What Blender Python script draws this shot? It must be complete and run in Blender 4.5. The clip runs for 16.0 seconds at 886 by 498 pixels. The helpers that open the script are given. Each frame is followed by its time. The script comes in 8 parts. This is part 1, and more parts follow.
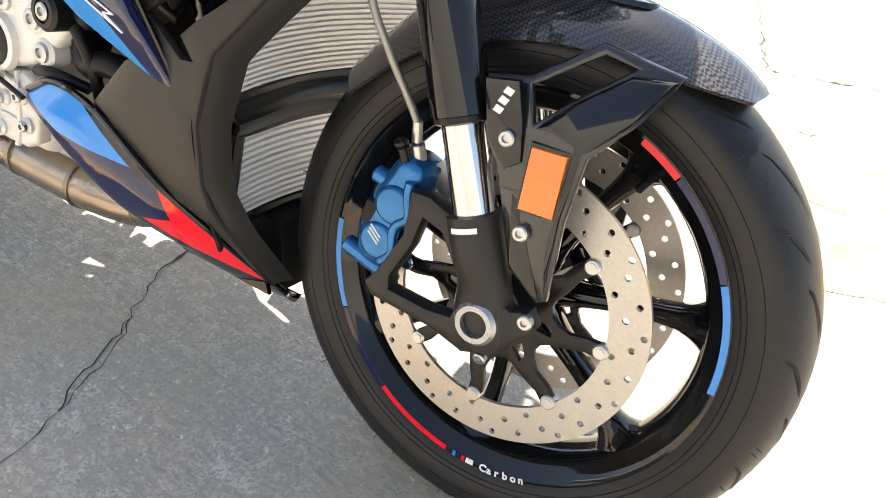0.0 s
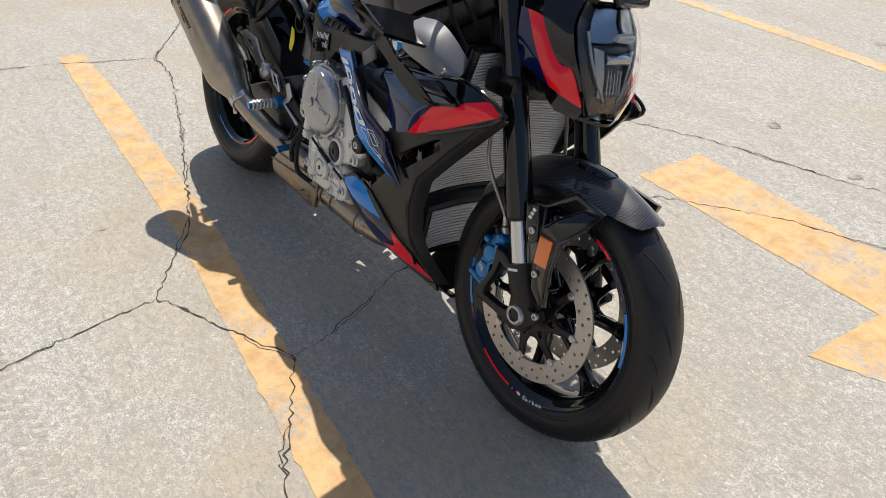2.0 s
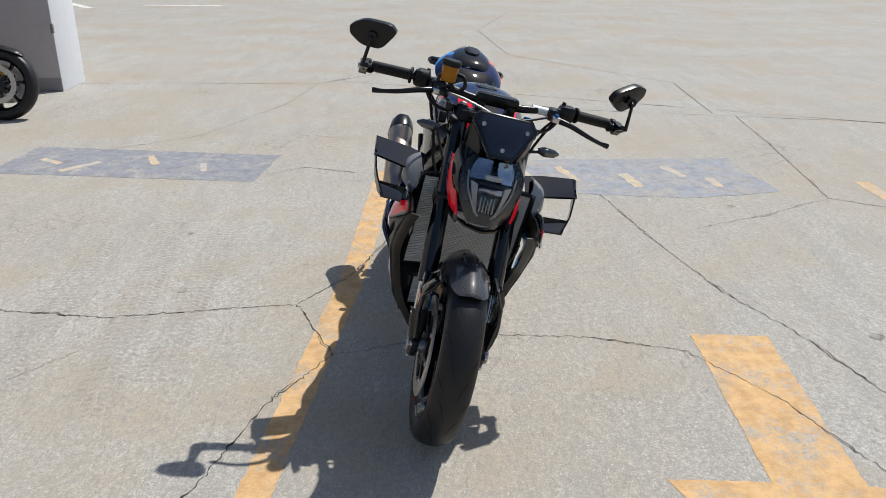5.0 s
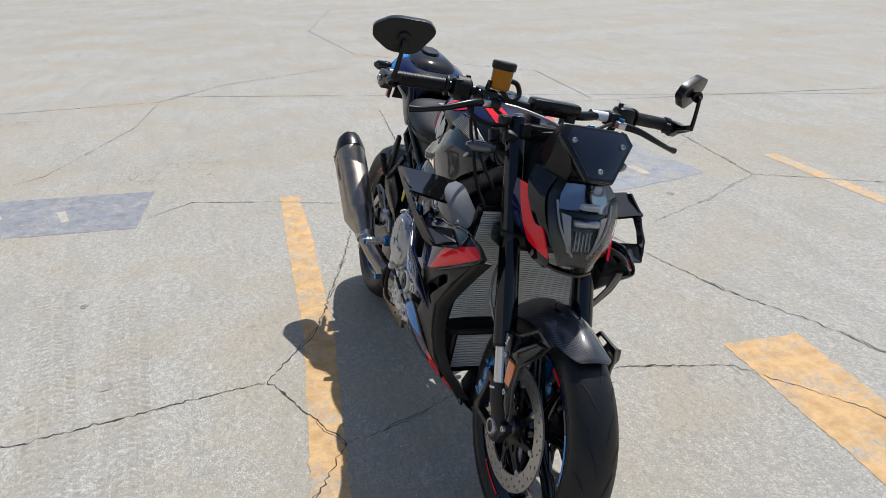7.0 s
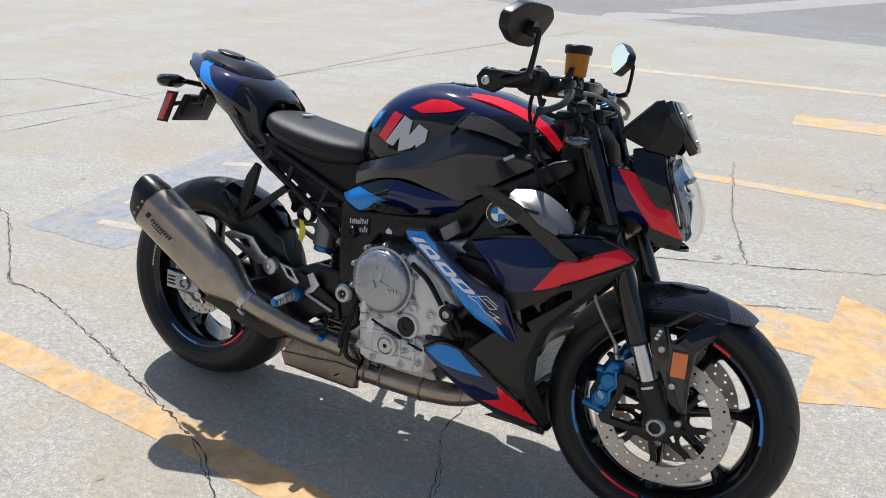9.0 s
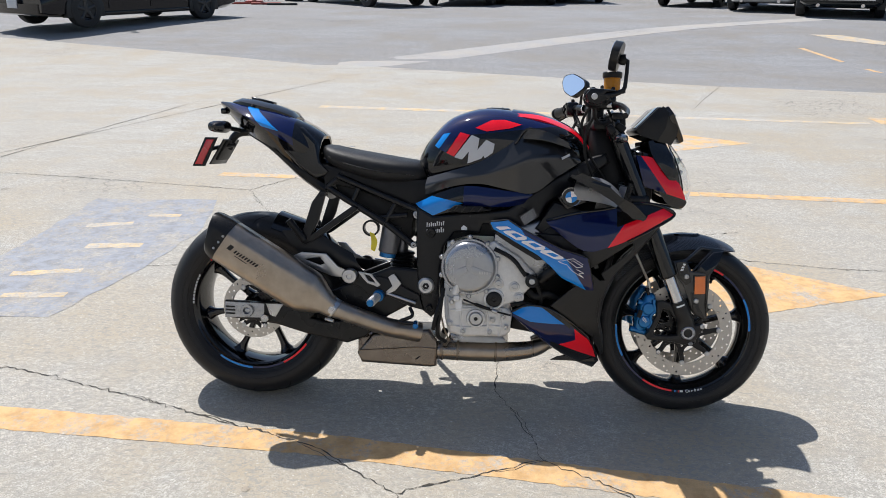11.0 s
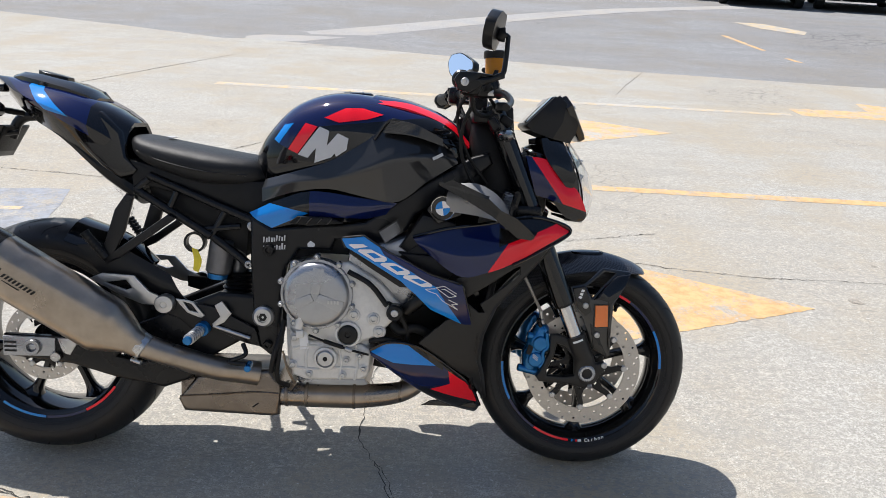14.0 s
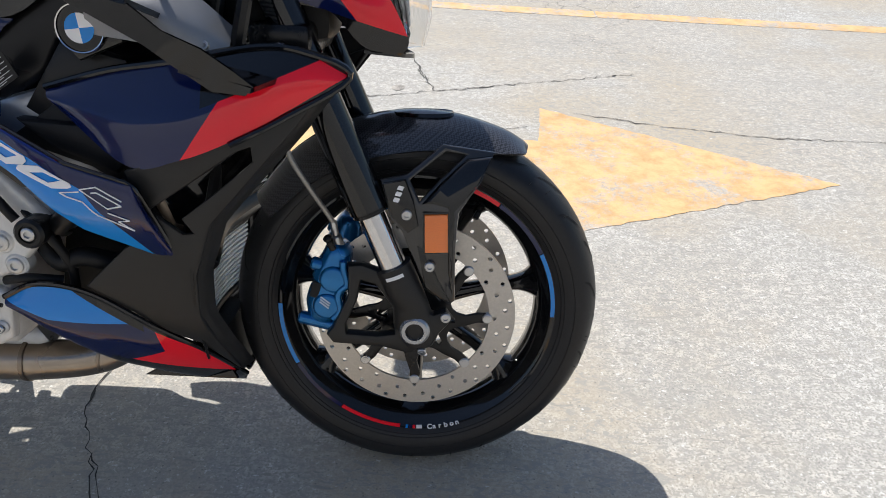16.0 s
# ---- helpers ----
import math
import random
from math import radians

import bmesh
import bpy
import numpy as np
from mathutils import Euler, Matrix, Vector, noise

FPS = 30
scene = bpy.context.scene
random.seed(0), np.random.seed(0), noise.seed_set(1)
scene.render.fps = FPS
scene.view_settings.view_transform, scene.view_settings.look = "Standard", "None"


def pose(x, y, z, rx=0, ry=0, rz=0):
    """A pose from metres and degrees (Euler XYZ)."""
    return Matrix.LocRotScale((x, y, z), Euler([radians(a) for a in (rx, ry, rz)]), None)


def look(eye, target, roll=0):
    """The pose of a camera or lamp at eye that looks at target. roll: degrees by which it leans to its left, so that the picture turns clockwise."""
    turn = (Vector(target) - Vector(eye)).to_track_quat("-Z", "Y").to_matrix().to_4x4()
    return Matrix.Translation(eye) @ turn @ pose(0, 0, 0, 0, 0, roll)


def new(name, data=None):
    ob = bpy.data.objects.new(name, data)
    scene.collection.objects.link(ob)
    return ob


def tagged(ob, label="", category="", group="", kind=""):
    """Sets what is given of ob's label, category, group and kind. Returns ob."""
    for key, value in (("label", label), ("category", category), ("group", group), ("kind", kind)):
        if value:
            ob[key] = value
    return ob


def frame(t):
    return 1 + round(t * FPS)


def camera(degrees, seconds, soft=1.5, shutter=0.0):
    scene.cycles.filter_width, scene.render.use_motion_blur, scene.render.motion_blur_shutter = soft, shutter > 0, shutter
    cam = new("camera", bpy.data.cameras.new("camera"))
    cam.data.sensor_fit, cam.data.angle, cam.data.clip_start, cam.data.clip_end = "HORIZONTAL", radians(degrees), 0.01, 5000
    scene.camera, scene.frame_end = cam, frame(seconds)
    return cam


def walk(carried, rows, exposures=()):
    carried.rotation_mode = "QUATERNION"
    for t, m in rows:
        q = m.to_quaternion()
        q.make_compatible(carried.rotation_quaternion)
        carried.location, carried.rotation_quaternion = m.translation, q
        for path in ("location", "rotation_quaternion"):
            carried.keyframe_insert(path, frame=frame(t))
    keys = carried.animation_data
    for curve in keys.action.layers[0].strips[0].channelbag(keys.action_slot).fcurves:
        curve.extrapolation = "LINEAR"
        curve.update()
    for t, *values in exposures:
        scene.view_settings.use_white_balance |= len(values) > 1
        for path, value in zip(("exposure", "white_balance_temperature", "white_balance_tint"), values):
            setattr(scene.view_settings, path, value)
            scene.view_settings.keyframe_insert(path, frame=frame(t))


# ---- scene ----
cam = camera(60.1, 16.0, soft=0.85)
PATH = [
    (0, (1.69, -0.565, 0.832), (0.915, 0.833, -0.369), 6.2),
    (0.5, (1.739, -0.631, 0.931), (0.936, 0.769, -0.251), 5.9),
    (1, (1.871, -0.738, 1.037), (0.975, 0.588, -0.163), 4.4),
    (1.5, (2.105, -0.863, 1.191), (0.994, 0.31, 0.012), 2.1),
    (2, (2.345, -0.91, 1.33), (1.025, 0.076, 0.195), 0.9),
    (2.5, (2.635, -0.753, 1.373), (1.081, -0.027, 0.343), 1.8),
    (3, (2.971, -0.559, 1.42), (1.297, -0.007, 0.475), 3.1),
    (3.5, (3.267, -0.371, 1.464), (1.5, 0.006, 0.607), 2.6),
    (3.7, (3.358, -0.251, 1.458), (1.561, 0.053, 0.634), 2.5),
    (5.8, (3.579, -0.009, 1.524), (1.731, 0.03, 0.761), 0.1),
    (6, (3.513, -0.074, 1.51), (1.666, -0.007, 0.747), 0.3),
    (6.5, (3.266, -0.367, 1.492), (1.439, -0.089, 0.727), 0.1),
    (7, (2.924, -0.601, 1.443), (1.151, -0.079, 0.678), -1.4),
    (7.5, (2.551, -0.839, 1.432), (0.903, -0.017, 0.651), -1.9),
    (8, (2.241, -1.109, 1.433), (0.801, 0.008, 0.609), -1.7),
    (8.2, (2.163, -1.202, 1.421), (0.819, 0.022, 0.586), -1.4),
    (10.3, (0.972, -2.126, 1.443), (0.718, -0.278, 0.722), -0.5),
    (10.5, (0.903, -2.208, 1.442), (0.69, -0.352, 0.727), -0.5),
    (11, (0.832, -2.392, 1.465), (0.677, -0.524, 0.767), 0.2),
    (11.5, (0.774, -2.528, 1.492), (0.663, -0.652, 0.807), 0.5),
    (12, (0.744, -2.589, 1.49), (0.67, -0.711, 0.807), 1.2),
    (12.5, (0.756, -2.546, 1.5), (0.688, -0.664, 0.826), 1.8),
    (13, (0.813, -2.414, 1.483), (0.708, -0.532, 0.817), 1.6),
    (13.5, (0.869, -2.173, 1.432), (0.771, -0.297, 0.745), 1.8),
    (14, (1.02, -1.863, 1.393), (1.047, -0.006, 0.651), 2.6),
    (14.5, (1.257, -1.542, 1.318), (1.346, 0.274, 0.484), 3.4),
    (15, (1.393, -1.264, 1.19), (1.463, 0.484, 0.22), 3.3),
    (15.5, (1.466, -1.07, 1.137), (1.478, 0.624, 0.073), 2.5),
    (16, (1.5, -0.968, 1.087), (1.484, 0.696, -0.023), 2.1),
]
STOPS = [(0, 1.9, 7600, 10), (0.5, 1.78, 7600, 10), (0.8, 1.0, 7100, 10), (1, 0.48, 6700, 10), (1.5, 0.26, 6750, 10), (2, 0.2, 6700, 10), (2.5, 0.1, 6650, 10), (3, 0.02, 6550, 10), (3.5, -0.05, 6450, 10), (6, -0.13, 6300, 9), (7, -0.06, 6200, 9), (8, 0.12, 6150, 9), (10.5, 0.2, 6300, 10), (12, 0.2, 6300, 10), (13.5, 0.25, 6300, 10), (14, 0.32, 6350, 10), (14.5, 0.32, 6250, 10), (15.2, 0.32, 6250, 10), (16, 0.34, 6250, 10)]
walk(cam, [(t, look(eye, target, roll)) for t, eye, target, roll in PATH], STOPS)

# ---- light ----
SUN_AZ, SUN_EL = radians(132.0), radians(57.5)
world = bpy.data.worlds.new("sky")
scene.world = world
world.use_nodes = True
wn = world.node_tree.nodes
sky = wn.new("ShaderNodeTexSky")
sky.sky_type, sky.sun_disc = "NISHITA", False
sky.sun_elevation, sky.sun_rotation = SUN_EL, radians(90) - SUN_AZ
world.node_tree.links.new(sky.outputs[0], wn["Background"].inputs[0])
wn["Background"].inputs[1].default_value = 0.108
sun = new("sun", bpy.data.lights.new("sun", "SUN"))
sun.data.energy, sun.data.angle, sun.data.color = 5.0, radians(0.53), (1.0, 0.955, 0.90)
sun_dir = Vector((math.cos(SUN_AZ) * math.cos(SUN_EL), math.sin(SUN_AZ) * math.cos(SUN_EL), math.sin(SUN_EL)))
sun.matrix_world = look(sun_dir * 30, (0, 0, 0))


# ---- materials ----
def node(tree, kind, **values):
    n = tree.nodes.new(kind)
    for key, value in values.items():
        n.inputs[key].default_value = value
    return n


def rgba(c):
    return (c[0], c[1], c[2], 1.0)


def surface(name, colour, rough, metal=0.0, dark=None, grain=60.0, patches=4.0, amount=0.5, bump=0.0, bump_scale=200.0, coat=0.0, rough_var=0.1, spec=0.5):
    """A principled material with colour varied at two scales, roughness that wanders and a fine relief."""
    m = bpy.data.materials.new(name)
    m.use_nodes = True
    t = m.node_tree
    p = t.nodes["Principled BSDF"]
    co = t.nodes.new("ShaderNodeTexCoord").outputs["Object"]
    fine = node(t, "ShaderNodeTexNoise", Scale=grain, Detail=4.0)
    wide = node(t, "ShaderNodeTexNoise", Scale=patches, Detail=5.0)
    t.links.new(co, fine.inputs["Vector"]), t.links.new(co, wide.inputs["Vector"])
    add = t.nodes.new("ShaderNodeMath")
    add.operation = "MULTIPLY_ADD"
    t.links.new(fine.outputs[0], add.inputs[0])
    add.inputs[1].default_value = 0.5
    half = t.nodes.new("ShaderNodeMath")
    half.operation = "MULTIPLY"
    half.inputs[1].default_value = 0.5
    t.links.new(wide.outputs[0], half.inputs[0])
    t.links.new(half.outputs[0], add.inputs[2])
    ramp = t.nodes.new("ShaderNodeMapRange")
    ramp.inputs[1].default_value, ramp.inputs[2].default_value = 0.3, 0.7
    t.links.new(add.outputs[0], ramp.inputs[0])
    mix = t.nodes.new("ShaderNodeMix")
    mix.data_type = "RGBA"
    low = dark or tuple(v * (1 - amount * 0.5) for v in colour)
    high = colour if dark else tuple(min(1, v * (1 + amount * 0.25)) for v in colour)
    mix.inputs[6].default_value, mix.inputs[7].default_value = rgba(low), rgba(high)
    t.links.new(ramp.outputs[0], mix.inputs[0])
    t.links.new(mix.outputs[2], p.inputs["Base Color"])
    rr = t.nodes.new("ShaderNodeMapRange")
    rr.inputs[1].default_value, rr.inputs[2].default_value = 0.3, 0.7
    rr.inputs[3].default_value, rr.inputs[4].default_value = max(0.02, rough - rough_var), min(1, rough + rough_var)
    t.links.new(wide.outputs[0], rr.inputs[0])
    t.links.new(rr.outputs[0], p.inputs["Roughness"])
    p.inputs["Metallic"].default_value = metal
    p.inputs["Coat Weight"].default_value = coat
    p.inputs["Coat Roughness"].default_value = 0.03
    p.inputs["Specular IOR Level"].default_value = spec
    if bump:
        bn = node(t, "ShaderNodeTexNoise", Scale=bump_scale, Detail=3.0)
        t.links.new(co, bn.inputs["Vector"])
        b = node(t, "ShaderNodeBump", Strength=bump, Distance=0.002)
        t.links.new(bn.outputs[0], b.inputs["Height"])
        t.links.new(b.outputs[0], p.inputs["Normal"])
    return m


def livery(name, base, bands, rough=0.22):
    """Glossy paint whose colour fields are bounded by straight cuts a*x + b*z > c in the machine's own side view."""
    m = surface(name, base, rough * 0.5, amount=0.12, rough_var=0.02, spec=0.5)
    t = m.node_tree
    p = t.nodes["Principled BSDF"]
    co = t.nodes.new("ShaderNodeTexCoord").outputs["Object"]
    last = p.inputs["Base Color"].links[0].from_socket
    for colour, cuts in bands:
        mask = None
        for a, b, c, *d_y in cuts:
            d = t.nodes.new("ShaderNodeVectorMath")
            d.operation = "DOT_PRODUCT"
            t.links.new(co, d.inputs[0])
            d.inputs[1].default_value = (a, d_y[0] if d_y else 0.0, b)
            g = t.nodes.new("ShaderNodeMath")
            g.operation = "GREATER_THAN"
            g.inputs[1].default_value = c
            t.links.new(d.outputs["Value"], g.inputs[0])
            if mask:
                mu = t.nodes.new("ShaderNodeMath")
                mu.operation = "MULTIPLY"
                t.links.new(mask, mu.inputs[0]), t.links.new(g.outputs[0], mu.inputs[1])
                mask = mu.outputs[0]
            else:
                mask = g.outputs[0]
        mix = t.nodes.new("ShaderNodeMix")
        mix.data_type = "RGBA"
        t.links.new(mask, mix.inputs[0]), t.links.new(last, mix.inputs[6])
        mix.inputs[7].default_value = rgba(colour)
        last = mix.outputs[2]
    t.links.new(last, p.inputs["Base Color"])
    return m


def weave(name, scale=330.0, low=(0.0035, 0.0035, 0.004), high=(0.013, 0.013, 0.0145)):
    """Clear-coated twill of carbon fibre."""
    m = surface(name, low, 0.3, amount=0.1, coat=1.0, spec=0.3)
    t = m.node_tree
    p = t.nodes["Principled BSDF"]
    co = t.nodes.new("ShaderNodeTexCoord").outputs["Object"]
    turn = t.nodes.new("ShaderNodeMapping")
    turn.inputs["Rotation"].default_value = (0.5, 0.78, 0.6)
    t.links.new(co, turn.inputs[0])
    ch = node(t, "ShaderNodeTexChecker", Scale=scale)
    ch.inputs["Color1"].default_value, ch.inputs["Color2"].default_value = rgba(low), rgba(high)
    t.links.new(turn.outputs[0], ch.inputs["Vector"])
    t.links.new(ch.outputs["Color"], p.inputs["Base Color"])
    r = t.nodes.new("ShaderNodeMapRange")
    r.inputs[3].default_value, r.inputs[4].default_value = 0.6, 0.36
    t.links.new(ch.outputs["Fac"], r.inputs[0])
    t.links.new(r.outputs[0], p.inputs["Roughness"])
    p.inputs["Metallic"].default_value = 0.0
    return m


NAVY, RED, BLUE, BLACK = (0.004, 0.009, 0.058), (0.80, 0.008, 0.022), (0.010, 0.215, 0.64), (0.005, 0.005, 0.006)
gloss_black = surface("gloss_black", (0.0055, 0.0055, 0.006), 0.07, amount=0.2, rough_var=0.03, spec=0.5)
satin_black = surface("satin_black", (0.009, 0.009, 0.0095), 0.30, amount=0.5, bump=0.05, spec=0.28)
matte_black = surface("matte_black", (0.018, 0.0176, 0.0172), 0.42, spec=0.30, amount=0.25, bump=0.12, bump_scale=900)
dark_plastic = surface("dark_plastic", (0.010, 0.010, 0.0105), 0.48, spec=0.22, amount=0.6, bump=0.15, bump_scale=700)
frame_black = surface("frame_black", (0.010, 0.010, 0.011), 0.28, spec=0.28, amount=0.4, bump=0.06, bump_scale=600)
rubber = surface("tyre_rubber", (0.0135, 0.0135, 0.0145), 0.46, spec=0.32, amount=0.6, grain=160, bump=0.1, bump_scale=500)
# Near-black: shade of cuts, sockets and slots as colour; also oil window, print.
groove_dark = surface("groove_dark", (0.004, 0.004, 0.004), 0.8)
seat_vinyl = surface("seat_vinyl", (0.014, 0.014, 0.015), 0.48, spec=0.26, amount=0.3, bump=0.25, bump_scale=1400)
disc_steel = surface("disc_steel", (0.5, 0.47, 0.43), 0.42, metal=0.75, amount=0.3, grain=300, bump=0.04, bump_scale=800)
chrome = surface("chrome", (0.56, 0.56, 0.57), 0.11, metal=1.0, amount=0.1, rough_var=0.03)
alloy = surface("cast_alloy", (0.67, 0.66, 0.635), 0.42, metal=0.15, amount=0.3, grain=90, bump=0.15, bump_scale=420)
alloy_dark = surface("painted_case_silver", (0.36, 0.37, 0.39), 0.3, metal=0.75, amount=0.2, bump=0.08, bump_scale=600)
machined = surface("machined_alloy", (0.50, 0.50, 0.50), 0.34, metal=0.95, amount=0.2)
titanium = surface("titanium", (0.40, 0.345, 0.285), 0.34, metal=0.92, dark=(0.27, 0.23, 0.19), grain=30, patches=6, bump=0.05, bump_scale=900)
steel_brown = surface("heat_tinted_steel", (0.36, 0.31, 0.25), 0.36, metal=0.9, dark=(0.17, 0.13, 0.1), grain=20, patches=7)
steel_dark = surface("smoked_steel", (0.26, 0.225, 0.19), 0.3, metal=0.85, dark=(0.15, 0.125, 0.105), grain=20, patches=6)
anod_blue = surface("anodised_blue", (0.010, 0.15, 0.40), 0.3, metal=0.6, amount=0.35, coat=0.3)
paint_red = surface("paint_red", RED, 0.08, amount=0.1, spec=0.5, rough_var=0.03)
paint_blue = surface("paint_blue", BLUE, 0.1, amount=0.1, spec=0.5, rough_var=0.03)
paint_navy = surface("paint_navy", NAVY, 0.08, amount=0.15, spec=0.5, rough_var=0.03)
decal_white = surface("decal_white", (0.78, 0.78, 0.78), 0.4, amount=0.1)
decal_grey = surface("decal_grey", (0.50, 0.50, 0.51), 0.3, amount=0.1)
carbon = weave("carbon_twill", 420.0, (0.005, 0.005, 0.0055), (0.010, 0.010, 0.011))
carbon_fine = weave("carbon_twill_fine", 800.0, (0.005, 0.005, 0.0055), (0.0065, 0.0065, 0.007))
carbon_bright = weave("carbon_twill_bright", 300.0, (0.004, 0.004, 0.005), (0.045, 0.045, 0.05))
fin_grey = surface("radiator_fins", (0.80, 0.80, 0.80), 0.5, metal=0.1, amount=0.3, grain=400)
fin_light = surface("cooler_fins", (0.85, 0.85, 0.85), 0.45, metal=0.1, amount=0.3, grain=400)
amber = surface("amber_reflector", (0.80, 0.17, 0.008), 0.3, amount=0.35, grain=500, coat=1.0)
red_lens = surface("red_reflector", (0.5, 0.01, 0.015), 0.25, amount=0.3, grain=500, coat=1.0)
yellow_tag = surface("yellow_tag", (0.75, 0.6, 0.03), 0.5)
fluid = surface("brake_fluid_amber", (0.40, 0.15, 0.003), 0.25, amount=0.5, coat=0.15, spec=0.2)
braided = surface("braided_hose", (0.33, 0.32, 0.3), 0.45, metal=0.6, amount=0.6, grain=900)
white_paint = surface("white_wall_paint", (0.78, 0.79, 0.8), 0.7, amount=0.12, grain=12, patches=0.8, bump=0.2, bump_scale=60)


def clear(name, tint, rough=0.02):
    m = bpy.data.materials.new(name)
    m.use_nodes = True
    p = m.node_tree.nodes["Principled BSDF"]
    p.inputs["Base Color"].default_value = rgba(tint)
    p.inputs["Roughness"].default_value, p.inputs["Transmission Weight"].default_value, p.inputs["IOR"].default_value = rough, 1.0, 1.22
    return m


lens_clear = clear("lens_clear", (0.92, 0.93, 0.94))
mirror_glass = surface("mirror_glass", (0.86, 0.9, 0.95), 0.02, metal=1.0, amount=0.02, rough_var=0.01)
car_glass = surface("car_glass", (0.012, 0.014, 0.016), 0.05, amount=0.1, coat=1.0, rough_var=0.02)


def concrete(name, light, dark, speck, scale=1.0):
    """Weathered ground: broad stains, drag marks, mottling and fine aggregate with relief."""
    m = bpy.data.materials.new(name)
    m.use_nodes = True
    t = m.node_tree
    p = t.nodes["Principled BSDF"]
    co = t.nodes.new("ShaderNodeTexCoord").outputs["Object"]
    stretch = t.nodes.new("ShaderNodeMapping")
    stretch.inputs["Scale"].default_value = (0.5, 2.2, 1.0)
    stretch.inputs["Rotation"].default_value = (0, 0, 0.25)
    t.links.new(co, stretch.inputs[0])
    broad = node(t, "ShaderNodeTexNoise", Scale=0.55 * scale, Detail=6.0, Roughness=0.6)
    drag = node(t, "ShaderNodeTexNoise", Scale=2.6 * scale, Detail=6.0, Roughness=0.65)
    mott = node(t, "ShaderNodeTexNoise", Scale=48 * scale, Detail=7.0, Roughness=0.78)
    agg = node(t, "ShaderNodeTexNoise", Scale=190 * scale, Detail=3.0)
    pores = node(t, "ShaderNodeTexVoronoi", Scale=70 * scale)
    t.links.new(co, broad.inputs["Vector"]), t.links.new(stretch.outputs[0], drag.inputs["Vector"])
    for n in (mott, agg, pores):
        t.links.new(co, n.inputs["Vector"])

    def blend(fac, lo, hi, a, b, how="MIX"):
        r = t.nodes.new("ShaderNodeMapRange")
        r.inputs[1].default_value, r.inputs[2].default_value = lo, hi
        t.links.new(fac, r.inputs[0])
        mx = t.nodes.new("ShaderNodeMix")
        mx.data_type, mx.blend_type = "RGBA", how
        t.links.new(r.outputs[0], mx.inputs[0])
        for v, k in ((a, 6), (b, 7)):
            if isinstance(v, tuple):
                mx.inputs[k].default_value = rgba(v)
            else:
                t.links.new(v, mx.inputs[k])
        return mx.outputs[2]

    mid = tuple((a + b) / 2 for a, b in zip(light, dark))
    c = blend(broad.outputs[0], 0.38, 0.60, tuple(a * b for a, b in zip(mid, (1.07, 0.98, 0.87))), light)
    c2 = blend(drag.outputs[0], 0.48, 0.72, c, dark)
    c3 = blend(mott.outputs[0], 0.38, 0.62, tuple(v * 0.66 for v in mid), c2)
    c4 = blend(agg.outputs[0], 0.39, 0.52, speck, c3)
    grit = node(t, "ShaderNodeTexNoise", Scale=110 * scale, Detail=3.0, Roughness=0.6)
    t.links.new(co, grit.inputs["Vector"])
    c4 = blend(grit.outputs[0], 0.60, 0.72, c4, tuple(min(0.78, v * 1.10) for v in light))
    stain = node(t, "ShaderNodeTexNoise", Scale=1.0 * scale, Detail=9.0, Roughness=0.66)
    t.links.new(co, stain.inputs["Vector"])
    c4 = blend(stain.outputs[0], 0.47, 0.68, c4, tuple(a * b for a, b in zip(dark, (1.06, 0.95, 0.80))))
    fleck = node(t, "ShaderNodeTexNoise", Scale=34 * scale, Detail=2.0, Roughness=0.5, Distortion=1.2)
    t.links.new(stretch.outputs[0], fleck.inputs["Vector"])
    c4 = blend(fleck.outputs[0], 0.62, 0.70, c4, tuple(v * 0.76 for v in dark))
    crumb = node(t, "ShaderNodeTexNoise", Scale=62 * scale, Detail=4.0, Roughness=0.62, Distortion=0.8)
    squash = t.nodes.new("ShaderNodeMapping")
    squash.inputs["Scale"].default_value = (0.75, 1.35, 1.0)
    squash.inputs["Rotation"].default_value = (0, 0, 0.9)
    t.links.new(co, squash.inputs[0]), t.links.new(squash.outputs[0], crumb.inputs["Vector"])
    patch = t.nodes.new("ShaderNodeMath")
    patch.operation = "MULTIPLY_ADD"
    patch.inputs[1].default_value = 0.34
    t.links.new(stain.outputs[0], patch.inputs[0]), t.links.new(crumb.outputs[0], patch.inputs[2])
    c4 = blend(patch.outputs[0], 0.712, 0.80, c4, tuple(v * 0.84 for v in dark))
    chip = node(t, "ShaderNodeTexNoise", Scale=85 * scale, Detail=2.0, Roughness=0.5)
    t.links.new(squash.outputs[0], chip.inputs["Vector"])
    c4 = blend(chip.outputs[0], 0.71, 0.76, c4, tuple(min(0.8, v * 1.06) for v in light))
    warp = t.nodes.new("ShaderNodeMix")
    warp.data_type = "VECTOR"
    warp.inputs[0].default_value = 0.06
    t.links.new(co, warp.inputs[4]), t.links.new(mott.outputs["Color"], warp.inputs[5])
    web = node(t, "ShaderNodeTexVoronoi", Scale=8.5 * scale)
    web.feature = "DISTANCE_TO_EDGE"
    t.links.new(warp.outputs[1], web.inputs["Vector"])
    hair = t.nodes.new("ShaderNodeMath")
    hair.operation = "MULTIPLY_ADD"
    hair.inputs[1].default_value = 0.30
    t.links.new(broad.outputs[0], hair.inputs[0]), t.links.new(web.outputs["Distance"], hair.inputs[2])
    c4 = blend(hair.outputs[0], 0.118, 0.130, tuple(v * 0.5 for v in dark), c4)
    pit = blend(pores.outputs["Distance"], 0.05, 0.16, tuple(v * 0.55 for v in dark), c4)
    t.links.new(pit, p.inputs["Base Color"])
    p.inputs["Roughness"].default_value = 0.88
    p.inputs["Specular IOR Level"].default_value = 0.3
    s1 = t.nodes.new("ShaderNodeMath")
    s1.operation = "MULTIPLY_ADD"
    s1.inputs[1].default_value = 0.6
